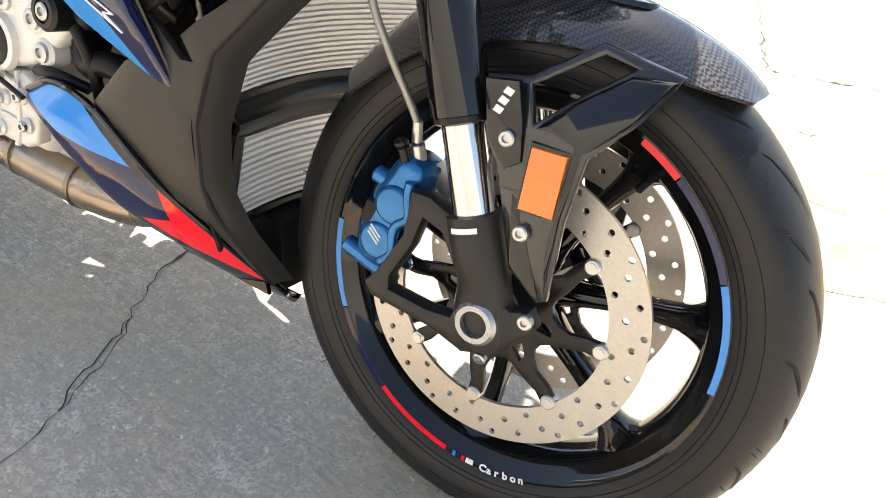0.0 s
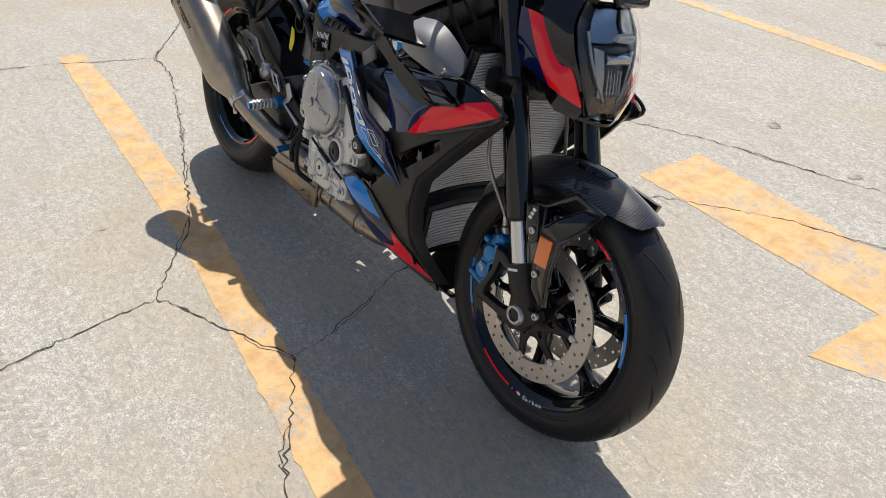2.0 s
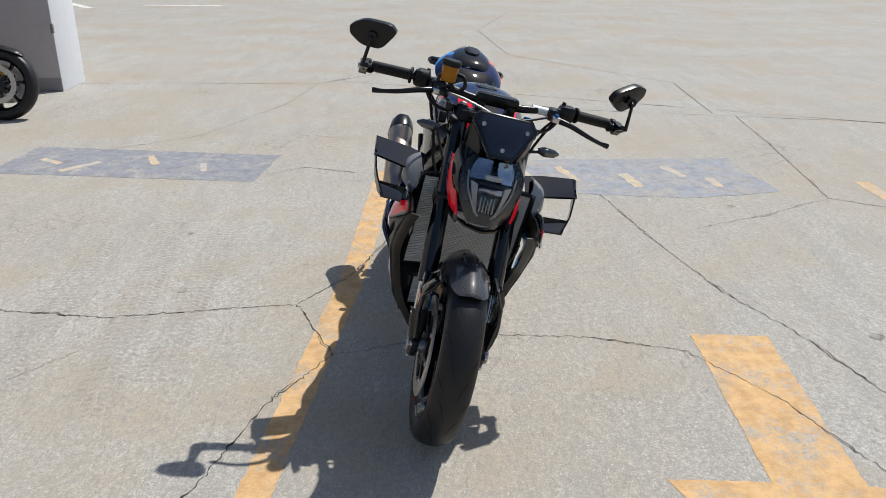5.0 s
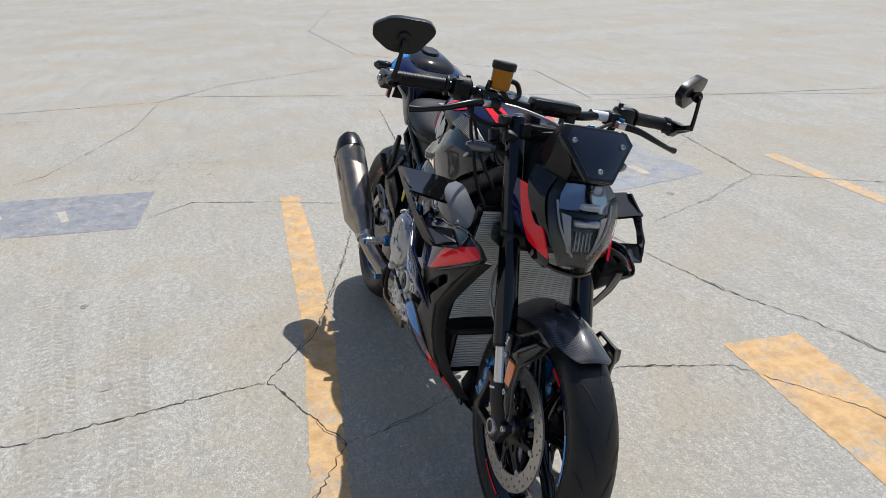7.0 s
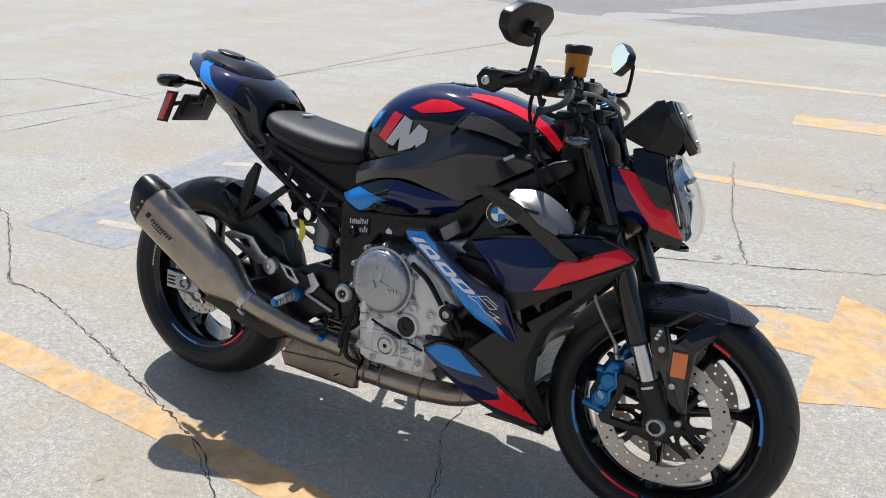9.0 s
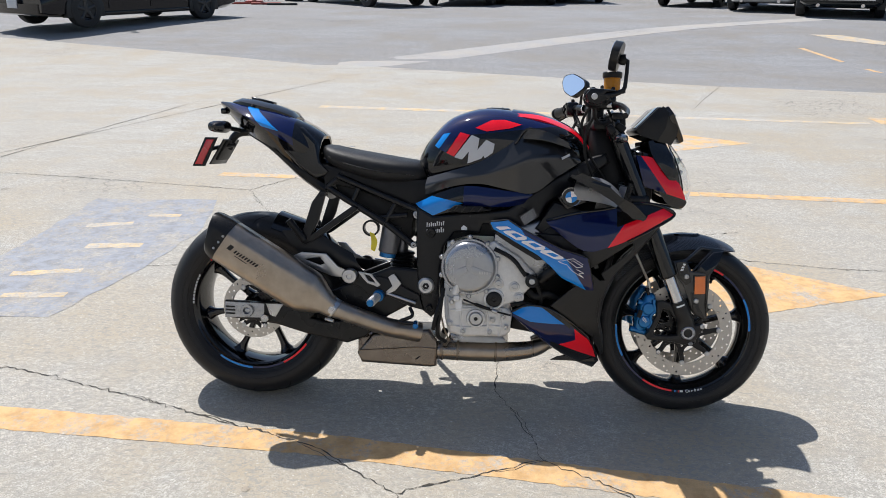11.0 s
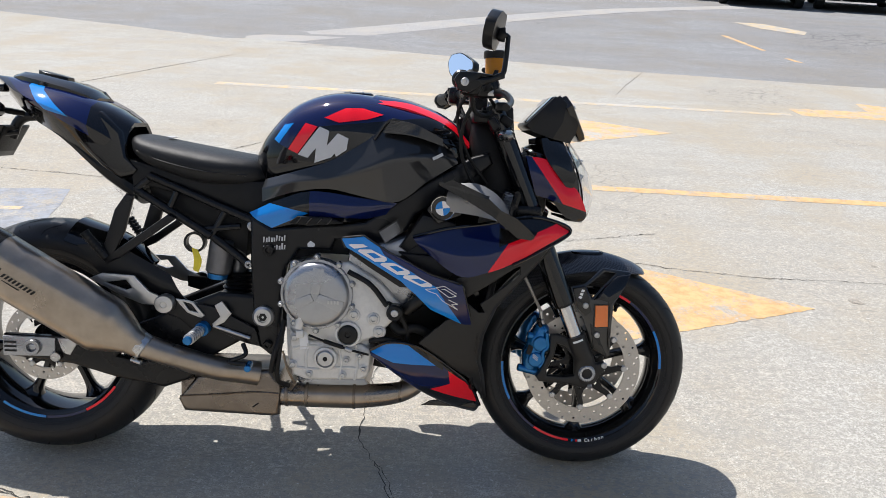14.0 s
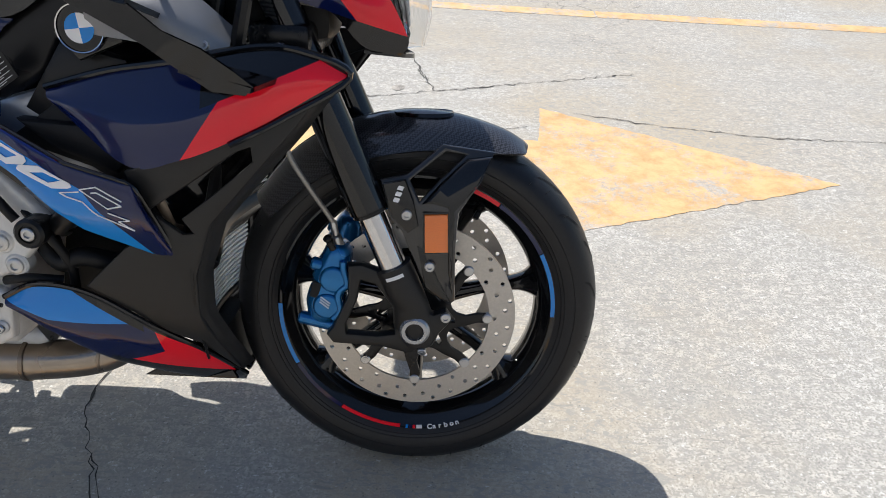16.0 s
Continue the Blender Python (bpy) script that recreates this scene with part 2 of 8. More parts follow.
    t.links.new(agg.outputs[0], s1.inputs[0]), t.links.new(mott.outputs[0], s1.inputs[2])
    b = node(t, "ShaderNodeBump", Strength=0.5, Distance=0.004)
    t.links.new(s1.outputs[0], b.inputs["Height"])
    t.links.new(b.outputs[0], p.inputs["Normal"])
    return m


def worn_paint(name, colour, under, wear, scale=1.0):
    """Road paint worn through to the concrete in flecks and scuffs."""
    m = concrete(name, under, tuple(v * 0.75 for v in under), tuple(v * 0.8 for v in under))
    t = m.node_tree
    p = t.nodes["Principled BSDF"]
    co = t.nodes.new("ShaderNodeTexCoord").outputs["Object"]
    big = node(t, "ShaderNodeTexNoise", Scale=5.5 * scale, Detail=8.0, Roughness=0.72)
    small = node(t, "ShaderNodeTexNoise", Scale=75.0 * scale, Detail=4.0, Roughness=0.7)
    t.links.new(co, big.inputs["Vector"]), t.links.new(co, small.inputs["Vector"])
    add = t.nodes.new("ShaderNodeMath")
    add.operation = "MULTIPLY_ADD"
    add.inputs[1].default_value = 0.55
    t.links.new(small.outputs[0], add.inputs[0]), t.links.new(big.outputs[0], add.inputs[2])
    r = t.nodes.new("ShaderNodeMapRange")
    r.inputs[1].default_value, r.inputs[2].default_value = wear - 0.09, wear + 0.08
    t.links.new(add.outputs[0], r.inputs[0])
    tone = t.nodes.new("ShaderNodeMix")
    tone.data_type = "RGBA"
    tone.inputs[6].default_value, tone.inputs[7].default_value = rgba(tuple(v * f for v, f in zip(colour, (0.80, 0.77, 0.72)))), rgba(tuple(min(0.8, v * 1.08) for v in colour))
    blot = node(t, "ShaderNodeTexNoise", Scale=13.0 * scale, Detail=8.0, Roughness=0.75)
    t.links.new(co, blot.inputs["Vector"])
    spread = t.nodes.new("ShaderNodeMapRange")
    spread.inputs[1].default_value, spread.inputs[2].default_value = 0.36, 0.58
    t.links.new(blot.outputs[0], spread.inputs[0])
    t.links.new(spread.outputs[0], tone.inputs[0])
    mx = t.nodes.new("ShaderNodeMix")
    mx.data_type = "RGBA"
    t.links.new(r.outputs[0], mx.inputs[0])
    t.links.new(p.inputs["Base Color"].links[0].from_socket, mx.inputs[6])
    t.links.new(tone.outputs[2], mx.inputs[7])
    t.links.new(mx.outputs[2], p.inputs["Base Color"])
    return m


slab_concrete = concrete("slab_concrete", (0.555, 0.538, 0.492), (0.37, 0.35, 0.305), (0.29, 0.277, 0.247))
asphalt = concrete("sealed_asphalt", (0.40, 0.40, 0.40), (0.23, 0.23, 0.23), (0.16, 0.16, 0.16), 0.55)
gutter_concrete = concrete("gutter_concrete", (0.47, 0.465, 0.455), (0.40, 0.395, 0.385), (0.28, 0.275, 0.27))
yellow_paint = worn_paint("yellow_road_paint", (0.60, 0.39, 0.19), (0.52, 0.48, 0.42), 0.70)
faint_yellow = worn_paint("faded_yellow_paint", (0.60, 0.46, 0.27), (0.56, 0.535, 0.49), 0.81)
mid_yellow = worn_paint("thin_yellow_paint", (0.62, 0.41, 0.20), (0.56, 0.53, 0.48), 0.75)
grey_patch = worn_paint("grey_blue_cover_paint", (0.25, 0.26, 0.285), (0.52, 0.49, 0.44), 0.69)
pale_blue = worn_paint("pale_blue_paint", (0.29, 0.305, 0.335), (0.48, 0.455, 0.41), 0.745)
white_line = worn_paint("white_road_paint", (0.7, 0.7, 0.68), (0.44, 0.42, 0.38), 0.66)
crack_dark = surface("crack_dirt", (0.05, 0.045, 0.038), 0.95, amount=0.6, grain=50)
stain_dark = worn_paint("oil_spot", (0.14, 0.13, 0.115), (0.44, 0.41, 0.36), 0.86, 2.0)


# ---- mesh tools ----
def part(name, bm, material, parent=None, label="", smooth=True, xf=None):
    """Links a bmesh as one mesh object under a thing or part."""
    if xf is not None:
        bmesh.ops.transform(bm, matrix=xf, verts=bm.verts)
    bmesh.ops.recalc_face_normals(bm, faces=bm.faces)
    me = bpy.data.meshes.new(name)
    bm.to_mesh(me)
    bm.free()
    me.materials.append(material)
    if smooth:
        me.shade_smooth()
        me.set_sharp_from_angle(angle=radians(38))
    ob = new(name, me)
    if parent:
        ob.parent = parent
    if label:
        tagged(ob, label)
    return ob


def thing(name, label, category, at=None, group="", kind=""):
    ob = new(name)
    ob.empty_display_size = 0.1
    if at is not None:
        ob.matrix_world = at
    return tagged(ob, label, category, group, kind)


def curve3(points, n):
    """A smooth line through points, as n + 1 points."""
    pts = [Vector(p) for p in points]
    pts = [pts[0] * 2 - pts[1]] + pts + [pts[-1] * 2 - pts[-2]]
    out, seg = [], len(pts) - 3
    for i in range(n + 1):
        u = i / n * seg
        k = min(int(u), seg - 1)
        f = u - k
        a, b, c, d = pts[k:k + 4]
        out.append(0.5 * (2 * b + (c - a) * f + (2 * a - 5 * b + 4 * c - d) * f * f + (3 * b - a - 3 * c + d) * f ** 3))
    return out


def straight(points, n):
    pts = [Vector(p) for p in points]
    out = []
    for i in range(n + 1):
        u = i / n * (len(pts) - 1)
        k = min(int(u), len(pts) - 2)
        out.append(pts[k].lerp(pts[k + 1], u - k))
    return out


def grid_faces(bm, rows, close_u=False, close_v=False):
    vs = [[bm.verts.new(p) for p in r] for r in rows]
    nr, nc = len(vs), len(vs[0])
    for i in range(nr if close_u else nr - 1):
        for j in range(nc if close_v else nc - 1):
            q = [vs[i][j], vs[i][(j + 1) % nc], vs[(i + 1) % nr][(j + 1) % nc], vs[(i + 1) % nr][j]]
            try:
                bm.faces.new(q)
            except ValueError:
                pass
    return vs


def sheet(rows, nu=10, nv=10, thick=0.004, soft_u=True, soft_v=True, bm=None):
    """A curved panel through rows of control points, with thickness."""
    bm = bm or bmesh.new()
    a = [(curve3 if soft_v else straight)(r, nv) for r in rows]
    cols = [(curve3 if soft_u else straight)([r[j] for r in a], nu) for j in range(nv + 1)]
    g = [[cols[j][i] for j in range(nv + 1)] for i in range(nu + 1)]
    nrm = []
    for i in range(nu + 1):
        line = []
        for j in range(nv + 1):
            du = g[min(i + 1, nu)][j] - g[max(i - 1, 0)][j]
            dv = g[i][min(j + 1, nv)] - g[i][max(j - 1, 0)]
            n = du.cross(dv)
            line.append(n.normalized() if n.length > 1e-9 else Vector((0, 1, 0)))
        nrm.append(line)
    top = grid_faces(bm, g)
    low = grid_faces(bm, [[g[i][j] - nrm[i][j] * thick for j in range(nv + 1)] for i in range(nu + 1)])
    edge = [(0, j) for j in range(nv)] + [(i, nv) for i in range(nu)] + [(nu, j) for j in range(nv, 0, -1)] + [(i, 0) for i in range(nu, 0, -1)]
    for k, (i, j) in enumerate(edge):
        i2, j2 = edge[(k + 1) % len(edge)]
        bm.faces.new((top[i][j], top[i2][j2], low[i2][j2], low[i][j]))
    return bm


def loft(sections, n=None, caps=True, bm=None, smooth=False):
    """Closed rings joined in order; smooth runs a curve along them."""
    bm = bm or bmesh.new()
    rings = [[Vector(p) for p in s] for s in sections]
    if n:
        cols = [(curve3 if smooth else straight)([r[j] for r in rings], n) for j in range(len(rings[0]))]
        rings = [[c[i] for c in cols] for i in range(n + 1)]
    vs = grid_faces(bm, rings, close_v=True)
    if caps:
        bm.faces.new(vs[0]), bm.faces.new(vs[-1])
    return bm


def ring(centre, u, v, ru, rv, n=16, power=2.0):
    """A superellipse about centre in the plane of u and v."""
    c, u, v = Vector(centre), Vector(u), Vector(v)
    out = []
    for k in range(n):
        a = 2 * math.pi * k / n
        ca, sa = math.cos(a), math.sin(a)
        out.append(c + u * ru * math.copysign(abs(ca) ** (2 / power), ca) + v * rv * math.copysign(abs(sa) ** (2 / power), sa))
    return out


def tube(points, r, n=12, seg=None, bm=None, soft=True, caps=True):
    """A round bar or hose along points; r is one radius or one for each point."""
    bm = bm or bmesh.new()
    rs = r if isinstance(r, (list, tuple)) else [r] * len(points)
    if seg:
        pts = (curve3 if soft else straight)(points, seg)
        rr = [v.x for v in straight([(a, 0, 0) for a in rs], seg)]
    else:
        pts, rr = [Vector(p) for p in points], list(rs)
    rings, up = [], None
    for i, p in enumerate(pts):
        d = (pts[min(i + 1, len(pts) - 1)] - pts[max(i - 1, 0)]).normalized()
        if up is None:
            up = d.orthogonal().normalized()
        up = (up - d * up.dot(d)).normalized()
        rings.append(ring(p, up, d.cross(up), rr[i], rr[i], n))
    return loft(rings, caps=caps, bm=bm)


def lathe(profile, n=48, centre=(0, 0, 0), axis="Y", bm=None, closed=False):
    """Turns (offset along the axis, radius) pairs about the axis."""
    bm = bm or bmesh.new()
    c = Vector(centre)
    rows = []
    for k in range(n):
        a = 2 * math.pi * k / n
        row = []
        for o, r in profile:
            x, y = r * math.cos(a), r * math.sin(a)
            row.append(c + (Vector((x, o, y)) if axis == "Y" else Vector((o, x, y)) if axis == "X" else Vector((x, y, o))))
        rows.append(row)
    grid_faces(bm, rows, close_u=True, close_v=closed)
    bmesh.ops.remove_doubles(bm, verts=bm.verts, dist=1e-6)
    return bm


def slab(outline, y0, y1, bevel=0.003, bm=None, segments=2, holes=()):
    """A plate cut to an outline in the side view (x, z), from y0 to y1, with rounded edges and holes."""
    out = bmesh.new()
    edges = []
    for poly in (outline, *holes):
        vs = [out.verts.new((p[0], y0, p[1])) for p in poly]
        edges += [out.edges.new((vs[i], vs[(i + 1) % len(vs)])) for i in range(len(vs))]
    bmesh.ops.triangle_fill(out, use_beauty=True, use_dissolve=False, edges=edges, normal=(0, 1, 0))
    got = bmesh.ops.extrude_face_region(out, geom=list(out.faces))
    bmesh.ops.translate(out, vec=(0, y1 - y0, 0), verts=[g for g in got["geom"] if isinstance(g, bmesh.types.BMVert)])
    bmesh.ops.recalc_face_normals(out, faces=out.faces)
    if bevel:
        sharp = [e for e in out.edges if len(e.link_faces) == 2 and e.calc_face_angle(0) > 1.2 and abs(e.verts[0].co.y - e.verts[1].co.y) < 1e-6]
        bmesh.ops.bevel(out, geom=sharp, offset=bevel, segments=segments, affect="EDGES", profile=0.5, clamp_overlap=True)
    return merge(bm, out)


def merge(bm, other):
    """Adds other's geometry to bm and frees it."""
    if bm is None:
        return other
    me = bpy.data.meshes.new("join")
    other.to_mesh(me)
    other.free()
    bm.from_mesh(me)
    bpy.data.meshes.remove(me)
    return bm


def box(centre, size, bevel=0.004, m=None, bm=None, segments=2):
    out = bmesh.new()
    bmesh.ops.create_cube(out, size=1.0)
    bmesh.ops.scale(out, vec=size, verts=out.verts)
    if bevel:
        bmesh.ops.bevel(out, geom=list(out.edges), offset=min(bevel, min(size) * 0.45), segments=segments, affect="EDGES", profile=0.5)
    bmesh.ops.transform(out, matrix=Matrix.Translation(centre) @ (m or Matrix()), verts=out.verts)
    return merge(bm, out)


def rod(a, b, r, n=16, bevel=0.0015, bm=None, r2=None):
    """A cylinder from a to b with broken edges."""
    a, b = Vector(a), Vector(b)
    d = (b - a).normalized()
    u = d.orthogonal().normalized()
    v = d.cross(u)
    r2 = r if r2 is None else r2
    e = min(bevel, r * 0.4, (b - a).length * 0.3)
    return loft([ring(a, u, v, r - e, r - e, n), ring(a + d * e, u, v, r, r, n), ring(b - d * e, u, v, r2, r2, n), ring(b, u, v, r2 - e, r2 - e, n)], bm=bm)


def hex_bolt(name, at, direction, r, material, parent, xf=None, label=""):
    """A screw head: flange with a socket."""
    a, d = Vector(at), Vector(direction).normalized()
    u = d.orthogonal().normalized()
    v = d.cross(u)
    rings = [ring(a - d * 0.004, u, v, r, r, 14), ring(a + d * 0.002, u, v, r, r, 14), ring(a + d * 0.0035, u, v, r * 0.82, r * 0.82, 14), ring(a + d * 0.0035, u, v, r * 0.5, r * 0.5, 14), ring(a + d * 0.0005, u, v, r * 0.44, r * 0.44, 14)]
    return part(name, loft(rings), material, parent, label, xf=xf)


def lettering(name, body, size, m, material, parent, depth=0.0006, shear=0.0, bold=0.0, label="", xf=None):
    """Words in the built-in font, as a thin mesh; m puts the line's start and its plane."""
    cu = bpy.data.curves.new("words", "FONT")
    cu.body, cu.size, cu.extrude, cu.shear, cu.offset = body, size, depth, shear, bold
    tmp = new("words", cu)
    me = bpy.data.meshes.new_from_object(tmp.evaluated_get(bpy.context.evaluated_depsgraph_get()))
    bpy.data.objects.remove(tmp)
    bpy.data.curves.remove(cu)
    bm = bmesh.new()
    bm.from_mesh(me)
    bpy.data.meshes.remove(me)
    bmesh.ops.transform(bm, matrix=m, verts=bm.verts)
    return part(name, bm, material, parent, label, smooth=False, xf=xf)


def side_plane(x, y, z, turn=0.0, tilt=0.0):
    """A frame for writing on the right flank: reads towards the nose, its face outwards."""
    return Matrix.Translation((x, y, z)) @ Euler((radians(90 + tilt), 0, 0)).to_matrix().to_4x4() @ Matrix.Rotation(radians(turn), 4, "Z")


# ---- ground ----
def ease(u):
    u = min(1.0, max(0.0, u))
    return u * u * (3 - 2 * u)


def ground_z(x, y):
    return 0.27 * ease((y - 8.5) / 6.5)


def broken_line(points, step, wander, rng):
    out = []
    for (x0, y0), (x1, y1) in zip(points, points[1:]):
        n = max(1, int(math.hypot(x1 - x0, y1 - y0) / step))
        nx, ny = -(y1 - y0), (x1 - x0)
        k = math.hypot(nx, ny) or 1
        for i in range(n):
            f = i / n
            w = rng.gauss(0, wander) if i else 0
            out.append((x0 + (x1 - x0) * f + nx / k * w, y0 + (y1 - y0) * f + ny / k * w))
    return out + [points[-1]]


def flat_sheet(name, outline, lift, material, label, category, kind="structure", cell=0.6, parent=None, skirt=0.0, ragged=0.0):
    """Something thin that lies on the ground, cut to an outline and following its fall."""
    if ragged:
        outline = broken_line(list(outline) + [outline[0]], 10 * ragged, ragged, random.Random(len(outline) * 7 + int(abs(outline[0][0]) * 100)))[:-1]
    bm = bmesh.new()
    vs = [bm.verts.new((x, y, 0)) for x, y in outline]
    bm.faces.new(vs)
    xs, ys = [p[0] for p in outline], [p[1] for p in outline]
    for axis, lo, hi in ((0, min(xs), max(xs)), (1, min(ys), max(ys))):
        if axis == 0 and max(ys) < 8:
            continue
        k = lo + cell
        while k < hi:
            at, no = ((k, 0, 0), (1, 0, 0)) if axis == 0 else ((0, k, 0), (0, 1, 0))
            bmesh.ops.bisect_plane(bm, geom=list(bm.verts) + list(bm.edges) + list(bm.faces), plane_co=at, plane_no=no)
            k += cell
    for v in bm.verts:
        v.co.z = ground_z(v.co.x, v.co.y) + lift
    if skirt:
        got = bmesh.ops.extrude_face_region(bm, geom=list(bm.faces))
        bmesh.ops.translate(bm, vec=(0, 0, -skirt), verts=[g for g in got["geom"] if isinstance(g, bmesh.types.BMVert)])
    ob = part(name, bm, material, parent, smooth=False)
    if not parent:
        tagged(ob, label, category, kind=kind)
    return ob


def crack(points, width, seed, step=0.017, wander=0.0042, lift=0.0062):
    """A ragged open crack in the slab with a dirt-filled floor."""
    rng = random.Random(seed)
    line = broken_line(points, step, wander, rng)
    bm = bmesh.new()
    rows = []
    for i, (x, y) in enumerate(line):
        a, b = line[max(i - 1, 0)], line[min(i + 1, len(line) - 1)]
        nx, ny = -(b[1] - a[1]), b[0] - a[0]
        k = math.hypot(nx, ny) or 1
        w = 0.42 * width * rng.uniform(0.25, 1.4) * (2.4 if rng.random() < 0.05 else 1)
        if i in (0, len(line) - 1):
            w *= 0.3
        z = ground_z(x, y) + lift
        rows.append([(x + nx / k * w / 2, y + ny / k * w / 2, z), (x - nx / k * w / 2, y - ny / k * w / 2, z)])
    grid_faces(bm, rows)
    # fine strands that leave the crack and join it again
    i = rng.randint(4, 16)
    while wander > 0.0041 and i + 16 < len(line):
        n, sgn, gap = rng.randint(6, 15), rng.choice((-1, 1)), rng.uniform(0.006, 0.016)
        strand = []
        for j in range(n + 1):
            (x, y), (a, b) = line[i + j], line[i + j + 1]
            k = math.hypot(b - y, a - x) or 1
            off = sgn * gap * max(0.0, math.sin(math.pi * j / n)) ** 0.6 + rng.uniform(-0.0016, 0.0016)
            ux, uy = -(b - y) / k, (a - x) / k
            w = 0.0007 + 0.0011 * rng.random()
            z = ground_z(x, y) + lift - 0.0006
            strand.append([(x + ux * (off + w), y + uy * (off + w), z), (x + ux * (off - w), y + uy * (off - w), z)])
        grid_faces(bm, strand)
        i += n + rng.randint(10, 45)
    ob = part("crack", bm, crack_dark, smooth=False)
    return tagged(ob, "ragged dirt-filled crack across the concrete paving", "crack", "cracks in the paving", "structure")


gb = bmesh.new()
edges = [-900, -300, -120, -60, -30, -15, -8, 0, 4, 7, 8.5, 9.5, 10.5, 11.5, 12.5, 13.5, 14.5, 15.5, 20, 30, 60, 120, 300, 900]
grid_faces(gb, [[(x, y, ground_z(x, y)) for x in (-900, -200, -60, -20, 0, 20, 60, 200, 900)] for y in edges])
tagged(part("ground", gb, asphalt), "weathered grey asphalt parking lot reaching the horizon", "ground", kind="structure")
flat_sheet("pavement", [(-60, -40), (40, -40), (40, 5.6), (6.0, 7.35), (3.5, 7.8), (2.1, 8.2), (-0.32, 8.98), (-1.6, 9.35), (-2.07, 9.3), (-3.84, 10.1), (-7.72, 11.46), (-60, 28)], 0.004, slab_concrete, "worn pale concrete paving of a parking lot, cracked and stained", "pavement", cell=1.0)
flat_sheet("gutter", [(-1.75, 9.25), (-1.2, 9.1), (1.48, 11.5), (6.86, 15.8), (14, 21.2), (13.6, 21.9), (6.7, 16.5), (1.3, 12.15), (-1.8, 9.6)], 0.002, gutter_concrete, "shallow concrete drainage gutter crossing the asphalt", "gutter", cell=0.8)

flat_sheet("painted_stripe", [(-1.52, -0.30), (-0.83, -0.335), (0.24, -0.385), (1.58, -0.53), (3.1, -0.68), (3.1, -0.57), (1.58, -0.425), (0.22, -0.265), (-0.85, -0.205), (-1.5, -0.19)], 0.0052, yellow_paint, "worn yellow parking stripe painted on concrete", "road marking", ragged=0.0022)
flat_sheet("painted_arrow", [(0.83, 1.09), (1.75, 1.03), (1.73, 0.72), (2.67, 1.09), (1.80, 1.58), (1.775, 1.31), (0.855, 1.40)], 0.0052, yellow_paint, "faded yellow direction arrow painted on concrete", "road marking", ragged=0.0022)
flat_sheet("painted_arrow", [(1.3, 4.3), (1.95, 4.27), (2.03, 3.91), (2.98, 4.41), (2.15, 4.86), (2.1, 4.58), (1.3, 4.62)], 0.0052, mid_yellow, "faded yellow direction arrow painted on concrete", "road marking", ragged=0.0022)
flat_sheet("painted_arrow", [(4.5, 5.4), (5.25, 5.35), (5.29, 4.8), (6.6, 5.5), (5.4, 6.2), (5.3, 5.75), (4.5, 5.75)], 0.0052, mid_yellow, "faded yellow direction arrow painted on concrete", "road marking", ragged=0.0022)
flat_sheet("painted_line", [(-1.27, 2.9), (0.4, 2.83), (2.15, 2.69), (2.15, 2.79), (0.4, 2.93), (-1.25, 3.0)], 0.0052, mid_yellow, "nearly erased stretch of a yellow bay line", "road marking", ragged=0.0022)
flat_sheet("painted_line", [(2.16, 2.69), (3.66, 2.61), (7.5, 2.42), (7.5, 2.52), (3.66, 2.71), (2.16, 2.79)], 0.0052, yellow_paint, "long worn yellow bay line painted on concrete", "road marking", ragged=0.0022)
flat_sheet("painted_line", [(-1.2, 5.75), (4.4, 5.38), (4.4, 5.48), (-1.2, 5.9)], 0.0052, faint_yellow, "almost erased yellow bay line on concrete", "road marking", ragged=0.0022)
flat_sheet("painted_line", [(6.2, 8.95), (6.28, 8.95), (6.07, 10.29), (5.88, 11.62), (5.78, 11.62), (5.99, 10.29)], 0.0015, yellow_paint, "thin yellow bay line on the asphalt", "road marking", ragged=0.0022)
flat_sheet("painted_arrow", [(6.55, 13.3), (6.8, 12.6), (7.4, 12.05), (7.6, 12.4), (7.1, 13.2)], 0.0015, faint_yellow, "worn yellow arrow on the asphalt", "road marking", ragged=0.0022)
flat_sheet("cover_patch", [(-1.46, -2.91), (-1.26, -1.09), (-1.91, -1.02), (-2.15, -2.86)], 0.0052, grey_patch, "grey-blue paint patch covering old markings on concrete", "road marking", ragged=0.0022)
flat_sheet("cover_patch", [(-1.84, 2.27), (-1.05, 2.30), (-0.93, 1.75), (-0.99, 1.10), (-1.15, 0.5), (-1.8, 0.5)], 0.0052, pale_blue, "pale blue paint patch with yellow remnants on concrete", "road marking", ragged=0.012)
for i, (x, y, w, h, r) in enumerate([(-1.75, -2.6, 0.22, 0.06, 0.9), (-1.62, -2.35, 0.3, 0.07, -0.7), (-1.78, -1.9, 0.25, 0.06, 0.4), (-1.6, -1.5, 0.2, 0.05, 0.2), (-1.45, 1.0, 0.34, 0.07, 0.2), (-1.3, 1.4, 0.3, 0.08, 0.1), (-1.5, 1.75, 0.26, 0.07, 0.25), (-1.25, 1.95, 0.2, 0.06, 0.0), (-1.35, 0.72, 0.3, 0.06, 0.1)]):
    c, s = math.cos(r), math.sin(r)
    flat_sheet("paint_remnant", [(x + c * a - s * b, y + s * a + c * b) for a, b in ((-w / 2, -h / 2), (w / 2, -h / 2 * 0.7), (w / 2, h / 2), (-w / 2, h / 2 * 0.8))], 0.0058, faint_yellow, "flaked yellow paint remnant on a cover patch", "road marking", ragged=0.005)
